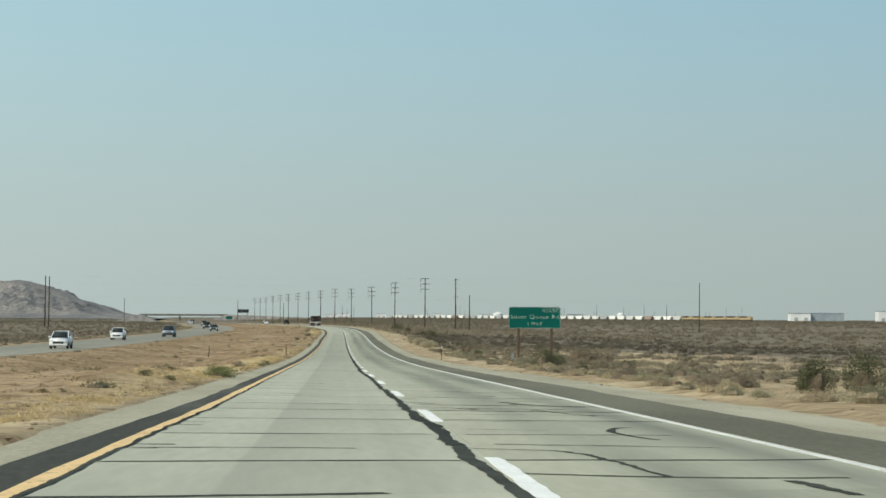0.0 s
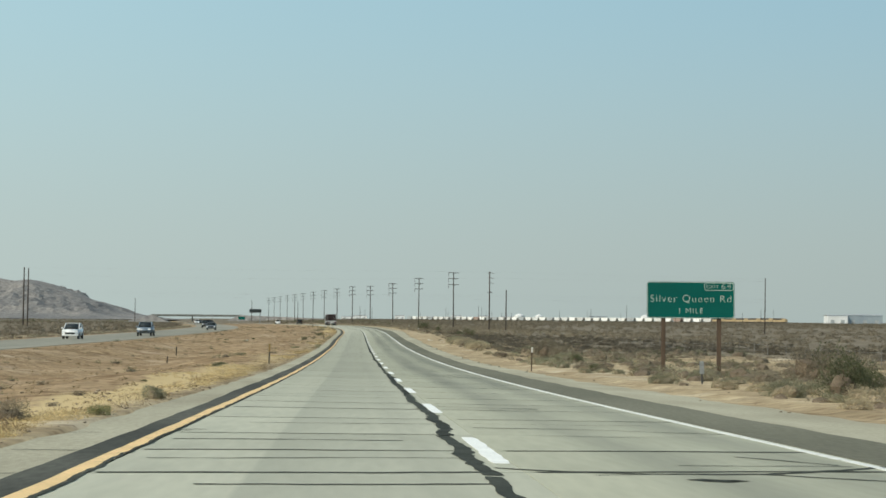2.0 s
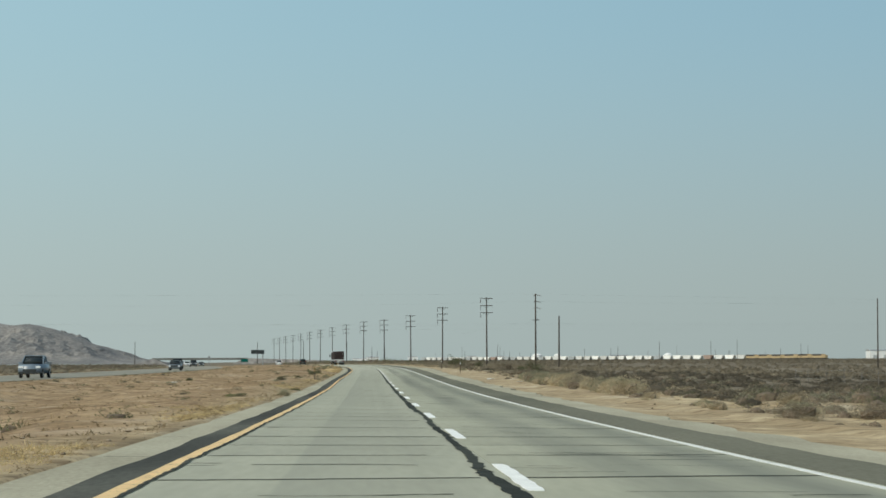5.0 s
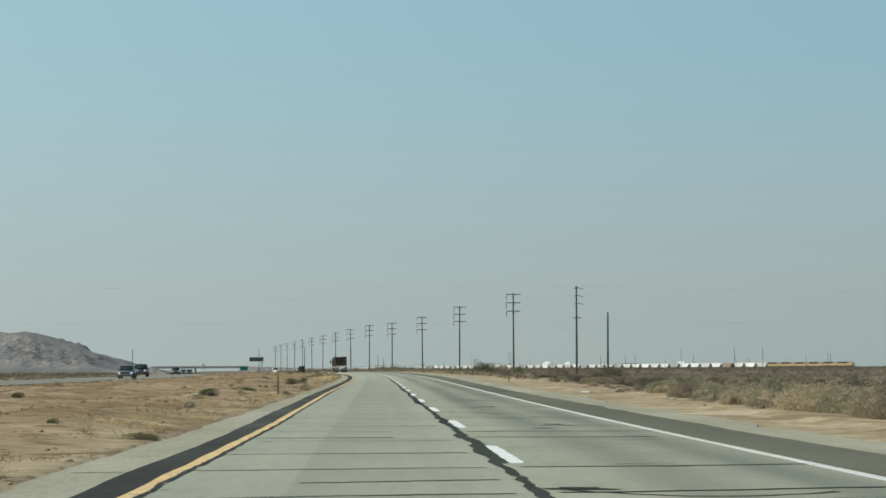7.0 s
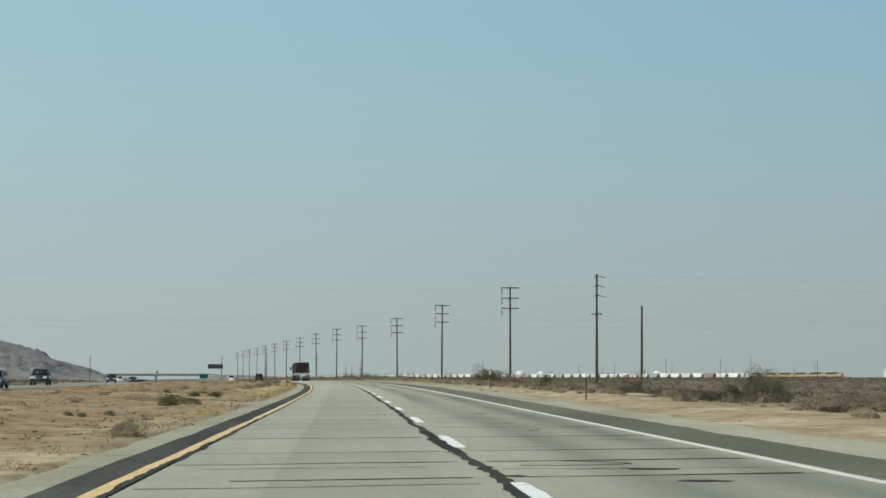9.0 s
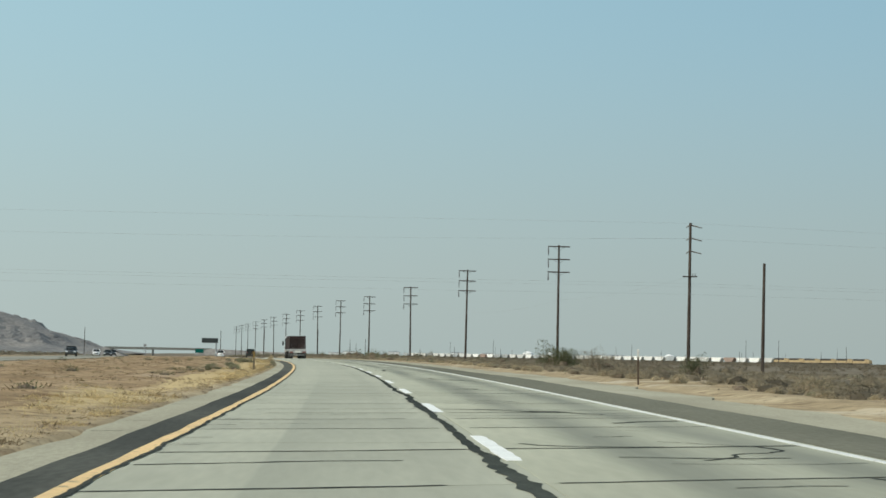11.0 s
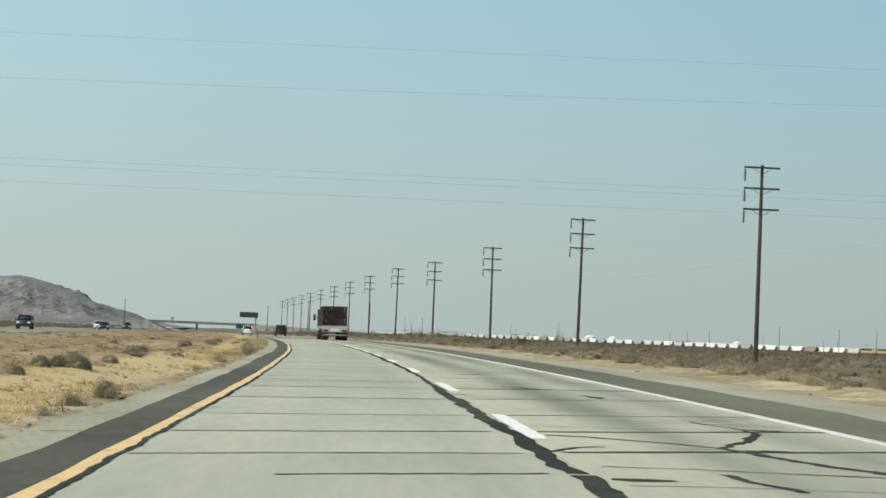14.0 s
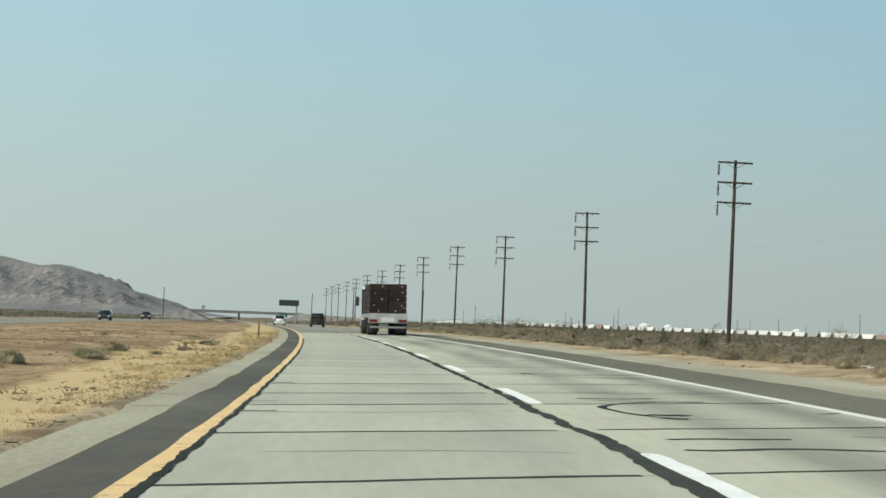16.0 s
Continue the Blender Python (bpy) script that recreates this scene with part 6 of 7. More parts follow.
    side = Vector((u.y, -u.x, 0))
    for i in range(n + 1):
        c = a.lerp(b, i / n)
        z = rail_z(c.x, c.y)
        for o, h in ((-7, -1.6), (-2, 0.1), (2, 0.1), (7, -1.6)):
            q = c + side * o
            verts.append((q.x, q.y, z + h))
    for i in range(n):
        for k in range(3):
            j = 4 * i + k
            faces.append((j, j + 1, j + 5, j + 4))
    tagged(mesh_object("railway_bed", verts, faces, M["earth"]), "low gravel railway bed across the plain", "railway bed", kind="structure")


train()


def distant_buildings():
    def shed(x, y, w, d, h, mat, label, roof=True, cat="building"):
        gz = float(ground_z(x, y))
        t = thing("warehouse", Matrix.Translation((x, y, gz)), label, cat)
        bm = bmesh.new()
        box(bm, -w / 2, w / 2, -d / 2, d / 2, -1, h)
        part("wall", bm, M[mat], t)
        bm = bmesh.new()
        prism(bm, [(-d / 2 - 0.4, h + 0.004), (0, h + min(1.5, d * 0.06)), (d / 2 + 0.4, h + 0.004)], -w / 2 - 0.4, w / 2 + 0.4)
        part("roof", bm, M["roof_grey"], t)
        n = max(2, int(w / 9))
        for i in range(n):
            bm = bmesh.new()
            cx = -w / 2 + w * (i + 0.5) / n
            box(bm, cx - 1.6, cx + 1.6, -d / 2 - 0.12, -d / 2 - 0.004, 0, min(3.6, h * 0.7))
            part("door", bm, M["roof_grey"], t)
        return t
    shed(399.5, 1776, 17, 14, 7.2, "wall_white", "white metal warehouse on the far plain")
    shed(423.5, 1783, 30, 20, 7.4, "wall_blue", "blue-grey metal warehouse on the far plain")
    shed(472, 1760, 16, 12, 9.5, "wall_white", "white shed on the far plain")
    rng = random.Random(44)
    for i in range(9):
        y = rng.uniform(2950, 3500)
        x = rng.uniform(-0.02, 0.12) * y
        shed(x, y, rng.uniform(12, 30), rng.uniform(8, 16), rng.uniform(5, 7.5), rng.choice(("wall_white", "wall_white", "wall_blue")), "pale low industrial building far across the plain")
    for x, y, r, h in ((222, 2900, 7, 9.5), (250, 2910, 5, 9.0), (400, 2920, 6, 9.5)):
        gz = float(ground_z(x, y))
        t = thing("storage_tank", Matrix.Translation((x, y, gz)), "round white storage tank far across the plain", "storage tank", "storage tanks")
        bm = bmesh.new()
        tube(bm, (0, 0, -1), (0, 0, h * 0.75), r, r, 24)
        part("shell", bm, M["wall_white"], t)
        bm = bmesh.new()
        tube(bm, (0, 0, h * 0.752), (0, 0, h), r, r * 0.3, 24)
        part("roof", bm, M["wall_white"], t)


distant_buildings()


# ---------- plants ----------
def bush_mesh(name, seed, radius, height, twigs, leaf, open_top=0.0, thin=0.3, core=0.8, stem="twig"):
    """A rounded, lumpy dome of fine twig tips over a few woody stems; open_top lets single branches stand out."""
    rng = np.random.RandomState(seed)
    lobes = [(rng.uniform(0, 6.283), rng.uniform(0.15, 0.75), rng.uniform(0.3, 0.55)) for _ in range(7)]
    a = rng.uniform(0, 2 * np.pi, twigs)
    up = rng.uniform(0.0, 1.0, twigs) ** 0.9
    flat = np.sqrt(1 - up ** 2)
    swell = np.full(twigs, 0.72)
    for la, lu, lw in lobes:
        near = np.cos(a - la) * flat * math.sqrt(1 - lu ** 2) + up * lu
        swell += 0.32 * np.exp(-((1 - near) / (lw * 0.35)) ** 1.0)
    depth = 1 - 0.45 * rng.uniform(0, 1, twigs) ** 1.3
    if open_top:
        spray = rng.uniform(0, 1, twigs) < 0.3
        clump = np.sin(a * 9 + seed) * np.sin(up * 17 + seed * 1.7)
        depth = np.where(spray, depth + open_top * np.clip(clump, 0, 1) * rng.uniform(0, 1, twigs), depth)
    d = np.stack([np.cos(a) * flat, np.sin(a) * flat, up], -1)
    c = d * (swell * depth)[:, None] * np.array([radius, radius, height])
    c[:, 2] = np.maximum(c[:, 2], 0.0)
    t1 = d * np.array([1, 1, 0.8]) + rng.normal(0, 0.7, (twigs, 3))
    t1 /= np.linalg.norm(t1, axis=1, keepdims=True)
    t2 = np.cross(t1, rng.normal(0, 1, (twigs, 3)))
    t2 /= np.linalg.norm(t2, axis=1, keepdims=True)
    ln = leaf * rng.uniform(0.7, 1.5, twigs)[:, None]
    v = np.stack([c - t1 * ln * 0.5 - t2 * ln * thin, c - t1 * ln * 0.5 + t2 * ln * thin, c + t1 * ln], 1).reshape(-1, 3)
    b = bpy.data.meshes.new(name + "_foliage")
    b.from_pydata(v.tolist(), [], np.arange(len(v)).reshape(-1, 3).tolist())
    # opaque core dome, its twig colour painting the inner shade, and a few stems
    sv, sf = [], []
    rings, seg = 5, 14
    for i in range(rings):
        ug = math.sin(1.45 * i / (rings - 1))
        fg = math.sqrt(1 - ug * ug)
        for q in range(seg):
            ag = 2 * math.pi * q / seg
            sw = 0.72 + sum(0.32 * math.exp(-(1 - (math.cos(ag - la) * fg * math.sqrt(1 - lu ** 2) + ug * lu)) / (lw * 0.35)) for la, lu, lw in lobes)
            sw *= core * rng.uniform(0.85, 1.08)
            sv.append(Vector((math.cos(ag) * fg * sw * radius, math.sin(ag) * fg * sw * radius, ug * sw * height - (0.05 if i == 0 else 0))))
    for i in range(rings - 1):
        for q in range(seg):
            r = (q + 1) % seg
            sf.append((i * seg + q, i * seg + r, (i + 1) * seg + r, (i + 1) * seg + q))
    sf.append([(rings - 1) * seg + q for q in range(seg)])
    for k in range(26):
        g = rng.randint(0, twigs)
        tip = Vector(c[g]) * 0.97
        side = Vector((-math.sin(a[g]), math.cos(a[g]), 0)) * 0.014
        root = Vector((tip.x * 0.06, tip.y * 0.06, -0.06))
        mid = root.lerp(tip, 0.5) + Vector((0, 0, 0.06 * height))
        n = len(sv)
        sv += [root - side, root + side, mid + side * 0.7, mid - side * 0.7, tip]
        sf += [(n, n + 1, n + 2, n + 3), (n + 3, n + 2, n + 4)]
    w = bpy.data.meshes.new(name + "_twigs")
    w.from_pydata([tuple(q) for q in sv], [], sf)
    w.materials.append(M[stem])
    return w, b


KINDS = {
    "creosote": ("bush_green", "olive-green creosote bush with thin open branches", [bush_mesh("creosote", 60 + i, 0.95, 1.35, 3400, 0.06, 0.14, 0.2, 0.5) for i in range(3)]),
    "sage": ("bush_sage", "pale grey-green rounded sagebrush on the sand", [bush_mesh("sage", 70 + i, 0.85, 0.72, 2800, 0.065, 0.0, 0.13, 0.64, "twig_pale") for i in range(3)]),
    "dry": ("bush_grey", "dry grey-brown desert bush with fine twigs", [bush_mesh("dry", 80 + i, 1.05, 0.9, 2400, 0.08, 0.16, 0.1, 0.6) for i in range(3)]),
    "tumble": ("bush_tan", "round tan dried tumbleweed bush", [bush_mesh("tumble", 90 + i, 0.8, 0.72, 2800, 0.065, 0.0, 0.12, 0.64, "twig_pale") for i in range(3)]),
    "weed": ("bush_bright", "bright green weed clump at the edge of the gravel", [bush_mesh("weed", 105 + i, 0.8, 0.6, 2200, 0.07, 0.3, 0.12, 0.5) for i in range(2)]),
    "wisp": ("bush_grey", "tall thin dry bush with open wispy branches", [bush_mesh("wisp", 108, 1.0, 1.9, 1700, 0.1, 0.2, 0.06, 0.25)]),
    "soft": ("bush_soft", "soft grey-green low bush in the dirt median", [bush_mesh("soft", 97 + i, 0.8, 0.4, 2400, 0.055, 0.1, 0.14, 0.58, "twig_pale") for i in range(2)]),
    "low": ("bush_green", "low dark green tuft of desert scrub", [bush_mesh("low", 95 + i, 0.8, 0.4, 1900, 0.055, 0.15, 0.16, 0.58) for i in range(2)]),
}
_bush_base = {}


def bush(kind, x, y, scale, turn, tall=1.0):
    mat, label, meshes = KINDS[kind]
    i = int(abs(x * 7 + y * 3)) % len(meshes)
    z = float(ground_z(x, y)) - 0.03
    m = Matrix.Translation((x, y, z)) @ Matrix.Rotation(turn, 4, "Z")
    key = (kind, i)
    t = thing("bush", m, label, "bush", "desert bushes")
    tw, fo = meshes[i]
    if key not in _bush_base:
        fo.materials.append(M[mat])
        _bush_base[key] = True
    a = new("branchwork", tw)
    b = new("foliage", fo)
    for o in (a, b):
        o.parent = t
        o.scale = (scale, scale, scale * tall)
    return t


def side_xy(s, side):
    p = road_point(s, side)
    return p.x, p.y


# those that stand out: place along the road, metres to the right, kind, size, stretch upwards
RIGHT_FIRST = ((54.5, 11.4, "creosote", 0.72, 1.3), (55.9, 13.1, "creosote", 0.74, 1.35), (57.2, 12.0, "creosote", 0.5, 1.1), (65.4, 9.0, "tumble", 0.62, 0.9), (60.1, 8.95, "sage", 0.4, 1.0), (56.4, 8.9, "tumble", 0.45, 0.9),
               (53.0, 8.9, "sage", 0.45, 0.8), (50.6, 9.1, "sage", 0.43, 0.9), (46.5, 9.6, "tumble", 0.78, 0.6), (48.2, 10.2, "tumble", 0.6, 0.7), (90.7, 9.1, "tumble", 0.87, 0.6), (87.8, 10.9, "dry", 0.6, 0.7),
               (127.5, 15.2, "dry", 0.9, 0.8), (121.2, 24.7, "dry", 0.7, 0.8), (119.8, 10.7, "tumble", 0.66, 0.9), (110.2, 10.9, "sage", 0.73, 1.0))
RIGHT_SIGN = ((111.1, 11.9, "dry", 0.68, 0.9), (83.6, 10.2, "dry", 0.95, 0.6), (108.6, 13.7, "dry", 0.65, 0.9), (147, 16.6, "dry", 1.5, 1.1), (150, 18.2, "dry", 1.3, 1.2), (153, 13.2, "tumble", 0.8, 1.0), (149, 12.2, "sage", 0.9, 1.0),
              (168.5, 13.2, "sage", 0.6, 1.0), (170, 17.8, "dry", 0.8, 1.0), (222.7, 12.9, "dry", 1.2, 1.6), (220.4, 13.9, "dry", 1.0, 1.5), (207.5, 12.6, "sage", 1.05, 0.9), (186.4, 9.6, "sage", 0.75, 1.0),
              (188.6, 11.6, "creosote", 0.45, 1.2), (206, 14.6, "creosote", 0.25, 0.7), (226.2, 12.3, "dry", 0.78, 0.7), (244.6, 13.9, "tumble", 0.8, 0.8))
SIGN_BRUSH = ((118.8, 10.8, "creosote", 0.95, 1.2), (120.3, 11.6, "creosote", 0.75, 1.1), (123.0, 10.2, "sage", 0.9, 1.0), (125.6, 11.4, "sage", 0.65, 1.0), (115.7, 10.6, "tumble", 0.8, 0.9), (117.3, 10.9, "tumble", 0.6, 1.0),
              (111.2, 12.0, "creosote", 0.6, 1.1), (104.7, 9.8, "sage", 0.5, 1.0), (107.2, 10.4, "dry", 0.55, 1.0), (81.6, 10.2, "dry", 0.8, 0.8), (75.0, 9.6, "tumble", 0.6, 0.7), (130.0, 9.9, "tumble", 0.5, 1.0), (129.0, 10.9, "dry", 0.55, 1.0),
              (134.7, 11.9, "dry", 0.6, 1.0))
PAST_SIGN = ((158.8, 11.2, "creosote", 0.42, 0.9), (160.8, 10.6, "sage", 0.4, 1.0), (166.2, 10.5, "dry", 0.5, 1.0), (164.7, 10.4, "sage", 0.5, 0.9), (169.2, 10.4, "low", 0.7, 1.6), (173.2, 10.3, "dry", 0.62, 1.0),
              (168.0, 9.8, "tumble", 0.45, 1.1), (177.4, 9.8, "sage", 0.6, 0.9), (188.6, 10.4, "sage", 0.8, 1.1), (186.5, 12.7, "dry", 0.7, 1.1), (190.9, 11.9, "creosote", 0.5, 1.0))
RIGHT_MIDDLE = ((317.6, 10.1, "sage", 0.56, 0.9), (309.4, 9.8, "sage", 0.74, 0.85), (311.2, 10.6, "tumble", 0.6, 0.9), (302.7, 9.6, "tumble", 0.6, 1.2), (303.7, 10.4, "tumble", 0.5, 1.2), (300.8, 10.0, "tumble", 0.55, 1.0),
                (342.7, 11.8, "dry", 0.4, 1.0), (326.2, 10.5, "tumble", 0.42, 1.0), (394.8, 16.4, "wisp", 0.95, 1.0), (395.6, 16.3, "creosote", 0.95, 1.2), (394.2, 16.9, "creosote", 0.7, 1.3), (364, 11.8, "dry", 1.2, 0.6), (361, 13.0, "dry", 1.1, 0.7), (356.4, 11.0, "tumble", 0.57, 0.6),
                (386, 14.6, "creosote", 0.7, 1.0), (396, 15.4, "creosote", 0.6, 1.0))
RIGHT_LAST = ((433, 16.0, "dry", 1.4, 1.15), (437, 13.0, "tumble", 0.9, 1.0), (470.3, 15.2, "creosote", 0.7, 1.5), (486.1, 12.2, "tumble", 0.5, 1.1), (488.6, 9.8, "tumble", 0.36, 0.8), (502.3, 10.1, "tumble", 0.37, 0.8),
              (519, 15.0, "creosote", 1.3, 1.3), (520.5, 15.9, "creosote", 1.2, 1.2), (517.8, 15.5, "creosote", 1.1, 1.15), (519.6, 14.6, "creosote", 0.95, 1.2), (642.8, 16.0, "creosote", 0.6, 2.2), (613.3, 14.6, "wisp", 0.75, 1.0), (680.5, 20.9, "creosote", 0.5, 1.9), (509.5, 12.6, "dry", 0.9, 1.0), (505.2, 15.3, "wisp", 1.1, 1.0), (506.3, 16.0, "wisp", 0.9, 1.0),
              (515, 17.5, "dry", 1.4, 1.2))
MEDIAN_FIRST = ((50.5, -6.1, "low", 0.25, 2.0), (50.8, -5.5, "low", 0.23, 2.0), (43.2, -6.3, "low", 0.22, 2.0), (41.5, -7.3, "low", 0.14, 2.2), (41.6, -6.9, "low", 0.12, 2.0), (30.6, -6.0, "dry", 0.14, 0.8), (62.6, -4.95, "weed", 0.66, 1.2),
                (64.6, -5.0, "weed", 0.5, 1.1), (49.1, -4.8, "dry", 0.15, 1.0), (96.3, -4.85, "weed", 0.25, 1.2), (105.0, -4.9, "sage", 0.28, 1.6), (107.9, -6.65, "dry", 0.16, 1.0), (101.7, -6.25, "dry", 0.13, 1.0),
                (94.9, -5.8, "dry", 0.36, 1.1), (127.4, -10.3, "dry", 0.16, 1.0), (125.8, -7.2, "low", 0.14, 2.0), (144.8, -6.5, "low", 0.28, 1.2), (82.2, -7.9, "low", 0.3, 1.8), (167.6, -7.8, "low", 0.55, 0.9))
MEDIAN_MIDDLE = ((256.2, -6.7, "low", 0.36, 1.5), (252.3, -6.8, "weed", 0.3, 1.0), (252.4, -4.7, "sage", 0.32, 1.5), (269.3, -4.85, "low", 0.4, 1.0), (272, -6.6, "low", 0.14, 1.8), (295.9, -6.6, "sage", 0.25, 1.0), (306.9, -13.2, "low", 0.35, 1.4), (311.9, -7.4, "low", 0.5, 1.55),
                 (320.2, -6.45, "low", 0.46, 1.5), (319.8, -6.9, "sage", 0.24, 1.1), (310.3, -7.6, "sage", 0.34, 0.9), (323.0, -5.15, "tumble", 0.36, 1.1), (339.9, -5.0, "sage", 0.36, 1.6), (339.7, -8.2, "low", 0.6, 1.3), (337.3, -8.8, "low", 0.22, 1.4), (349.2, -4.6, "low", 0.26, 0.9), (356.1, -8.05, "low", 0.16, 2.2),
                 (356.2, -7.75, "low", 0.17, 2.0), (357.5, -7.25, "low", 0.21, 2.0), (370.8, -6.9, "low", 0.65, 1.7), (371.6, -6.3, "low", 0.45, 1.6), (393.4, -7.75, "low", 0.35, 1.6))
MEDIAN_BEND = ((393.8, -6.95, "low", 0.42, 1.5), (413.6, -10.6, "low", 0.25, 2.0), (464.6, -7.3, "dry", 0.22, 1.2), (465.7, -7.1, "soft", 0.23, 2.0), (466.2, -6.7, "soft", 0.25, 1.0), (478.2, -7.6, "soft", 0.44, 1.8), (487.8, -8.1, "soft", 0.28, 2.4),
               (479.2, -6.5, "sage", 0.45, 1.0), (491.8, -7.2, "soft", 0.28, 1.8), (503.9, -7.5, "soft", 0.55, 1.4), (539.1, -7.6, "soft", 0.34, 1.6), (487.2, -4.95, "sage", 0.2, 1.4), (501.2, -4.95, "tumble", 0.25, 1.2),
               (481.8, -8.9, "soft", 0.23, 1.8), (510.0, -6.95, "soft", 0.24, 2.6), (513.1, -7.0, "soft", 0.31, 2.0), (513.5, -6.8, "soft", 0.27, 2.0))
MEDIAN_LAST = ((513.7, -6.4, "soft", 0.37, 1.8), (515.0, -6.7, "sage", 0.3, 1.5), (526.2, -7.2, "sage", 0.33, 0.9), (532.7, -7.2, "soft", 0.34, 1.6), (583.9, -8.9, "dry", 0.34, 1.2), (546.5, -5.1, "tumble", 0.3, 0.9), (532.4, -4.95, "sage", 0.27, 1.2),
               (503.7, -4.85, "sage", 0.23, 1.9), (498.5, -4.85, "sage", 0.2, 0.6), (586.3, -8.8, "soft", 0.42, 2.2), (549.7, -4.88, "sage", 0.19, 2.1), (551.1, -4.82, "sage", 0.21, 1.9), (556.6, -5.0, "tumble", 0.48, 2.0),
               (589.6, -7.7, "soft", 0.6, 1.1), (592.7, -7.4, "sage", 0.4, 1.0), (592.7, -6.5, "soft", 0.25, 1.4), (607, -6.2, "soft", 0.4, 1.2))


def plant_bushes():
    rng = random.Random(77)
    for group in (RIGHT_FIRST, RIGHT_SIGN, SIGN_BRUSH, PAST_SIGN, RIGHT_MIDDLE, RIGHT_LAST, MEDIAN_FIRST, MEDIAN_MIDDLE, MEDIAN_BEND, MEDIAN_LAST):
        for s, d, kind, sc, tall in group:
            x, y = side_xy(s, d)
            bush(kind, x, y, sc * 0.9, rng.uniform(0, 6.28), tall)
    # a fringe of tumbleweed and scrub along the right-hand sand
    s = 40.0
    while s < 262:
        if rng.random() < (0.95 if s < 140 else 0.7):
            kind = rng.choices(("tumble", "sage", "dry"), (5, 4, 2))[0]
            x, y = side_xy(s, rng.uniform(9.2, 11.2))
            bush(kind, x, y, rng.uniform(0.28, 0.7), rng.uniform(0, 6.28), rng.uniform(0.7, 1.0))
        s += rng.uniform(2.4, 4.8)
    # a bank of tumbleweed and sage grown together
    s = 264.0
    while s < 326:
        kind = rng.choices(("tumble", "sage", "dry"), (6, 3, 1))[0]
        x, y = side_xy(s, rng.uniform(10.2, 11.6))
        bush(kind, x, y, rng.uniform(0.62, 1.12) * (1.0 if s < 300 else 0.8), rng.uniform(0, 6.28), rng.uniform(0.95, 1.2))
        s += rng.uniform(0.8, 1.6)
    # pale tufts where the brush meets the sand
    s = 405.0
    while s < 690:
        kind = rng.choices(("tumble", "sage", "dry"), (6, 2, 2))[0]
        x, y = side_xy(s, rng.uniform(8.7, 10.4) + (0.9 if s < 470 else 0.0))
        bush(kind, x, y, rng.uniform(0.22, 0.52), rng.uniform(0, 6.28), rng.uniform(0.8, 1.1))
        s += rng.uniform(1.6, 5.0)


plant_bushes()


def clump_field(name, places, mat, label, category, blades=22, seed=1, leaf=0.3, thin=0.3, core=0.6, heart=None):
    """Many low domes of twigs as one mesh: places is a list of (x, y, z, radius, height); leaf is a share of the radius."""
    rng = np.random.RandomState(seed)
    P = np.array(places)
    n = len(P)
    a = rng.uniform(0, 2 * np.pi, (n, blades))
    up = rng.uniform(0, 1, (n, blades))
    flat = np.sqrt(1 - up ** 2)
    ph = rng.uniform(0, 6.283, (n, 1))
    swell = (0.8 + 0.2 * np.sin(3 * a + ph) * np.cos(4 * up + ph)) * (1 - 0.45 * rng.uniform(0, 1, (n, blades)) ** 2)
    c = np.stack([P[:, None, 0] + np.cos(a) * flat * swell * P[:, None, 3], P[:, None, 1] + np.sin(a) * flat * swell * P[:, None, 3], P[:, None, 2] + up * swell * P[:, None, 4]], -1)
    size = leaf * rng.uniform(0.6, 1.4, (n, blades)) * P[:, None, 3]
    t1 = np.stack([np.cos(a) * flat, np.sin(a) * flat, up * 0.8], -1) + rng.normal(0, 0.7, (n, blades, 3))
    t1 /= np.linalg.norm(t1, axis=-1, keepdims=True)
    t2 = np.cross(t1, rng.normal(0, 1, (n, blades, 3)))
    t2 /= np.linalg.norm(t2, axis=-1, keepdims=True)
    q = size[..., None]
    v = np.stack([c - t1 * q * 0.5 - t2 * q * thin, c - t1 * q * 0.5 + t2 * q * thin, c + t1 * q * 0.8], 2).reshape(-1, 3)
    v[:, 2] = np.maximum(v[:, 2], np.repeat(P[:, 2], blades * 3) - 0.05)
    verts, faces = [v], [np.arange(len(v)).reshape(-1, 3)]
    # core domes, six-sided; the default twig colour paints the shade inside the clump
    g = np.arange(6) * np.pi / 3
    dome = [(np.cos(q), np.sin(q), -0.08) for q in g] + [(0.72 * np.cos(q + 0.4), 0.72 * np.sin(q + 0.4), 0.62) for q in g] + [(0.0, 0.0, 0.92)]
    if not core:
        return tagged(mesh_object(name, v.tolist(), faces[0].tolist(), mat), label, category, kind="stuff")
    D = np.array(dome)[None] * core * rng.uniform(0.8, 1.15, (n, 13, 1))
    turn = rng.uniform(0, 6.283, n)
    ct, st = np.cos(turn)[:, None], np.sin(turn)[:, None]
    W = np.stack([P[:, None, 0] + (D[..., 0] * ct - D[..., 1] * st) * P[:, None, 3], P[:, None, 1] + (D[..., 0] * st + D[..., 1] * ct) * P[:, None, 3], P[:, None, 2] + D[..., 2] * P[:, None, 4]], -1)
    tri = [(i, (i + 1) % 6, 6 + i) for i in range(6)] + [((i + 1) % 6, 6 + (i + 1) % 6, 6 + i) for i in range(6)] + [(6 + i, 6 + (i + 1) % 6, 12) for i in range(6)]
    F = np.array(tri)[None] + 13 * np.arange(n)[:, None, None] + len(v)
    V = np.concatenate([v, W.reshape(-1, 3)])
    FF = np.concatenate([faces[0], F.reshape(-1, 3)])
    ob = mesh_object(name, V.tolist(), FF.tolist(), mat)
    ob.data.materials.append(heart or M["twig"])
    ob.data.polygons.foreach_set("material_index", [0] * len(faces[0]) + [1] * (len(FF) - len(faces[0])))
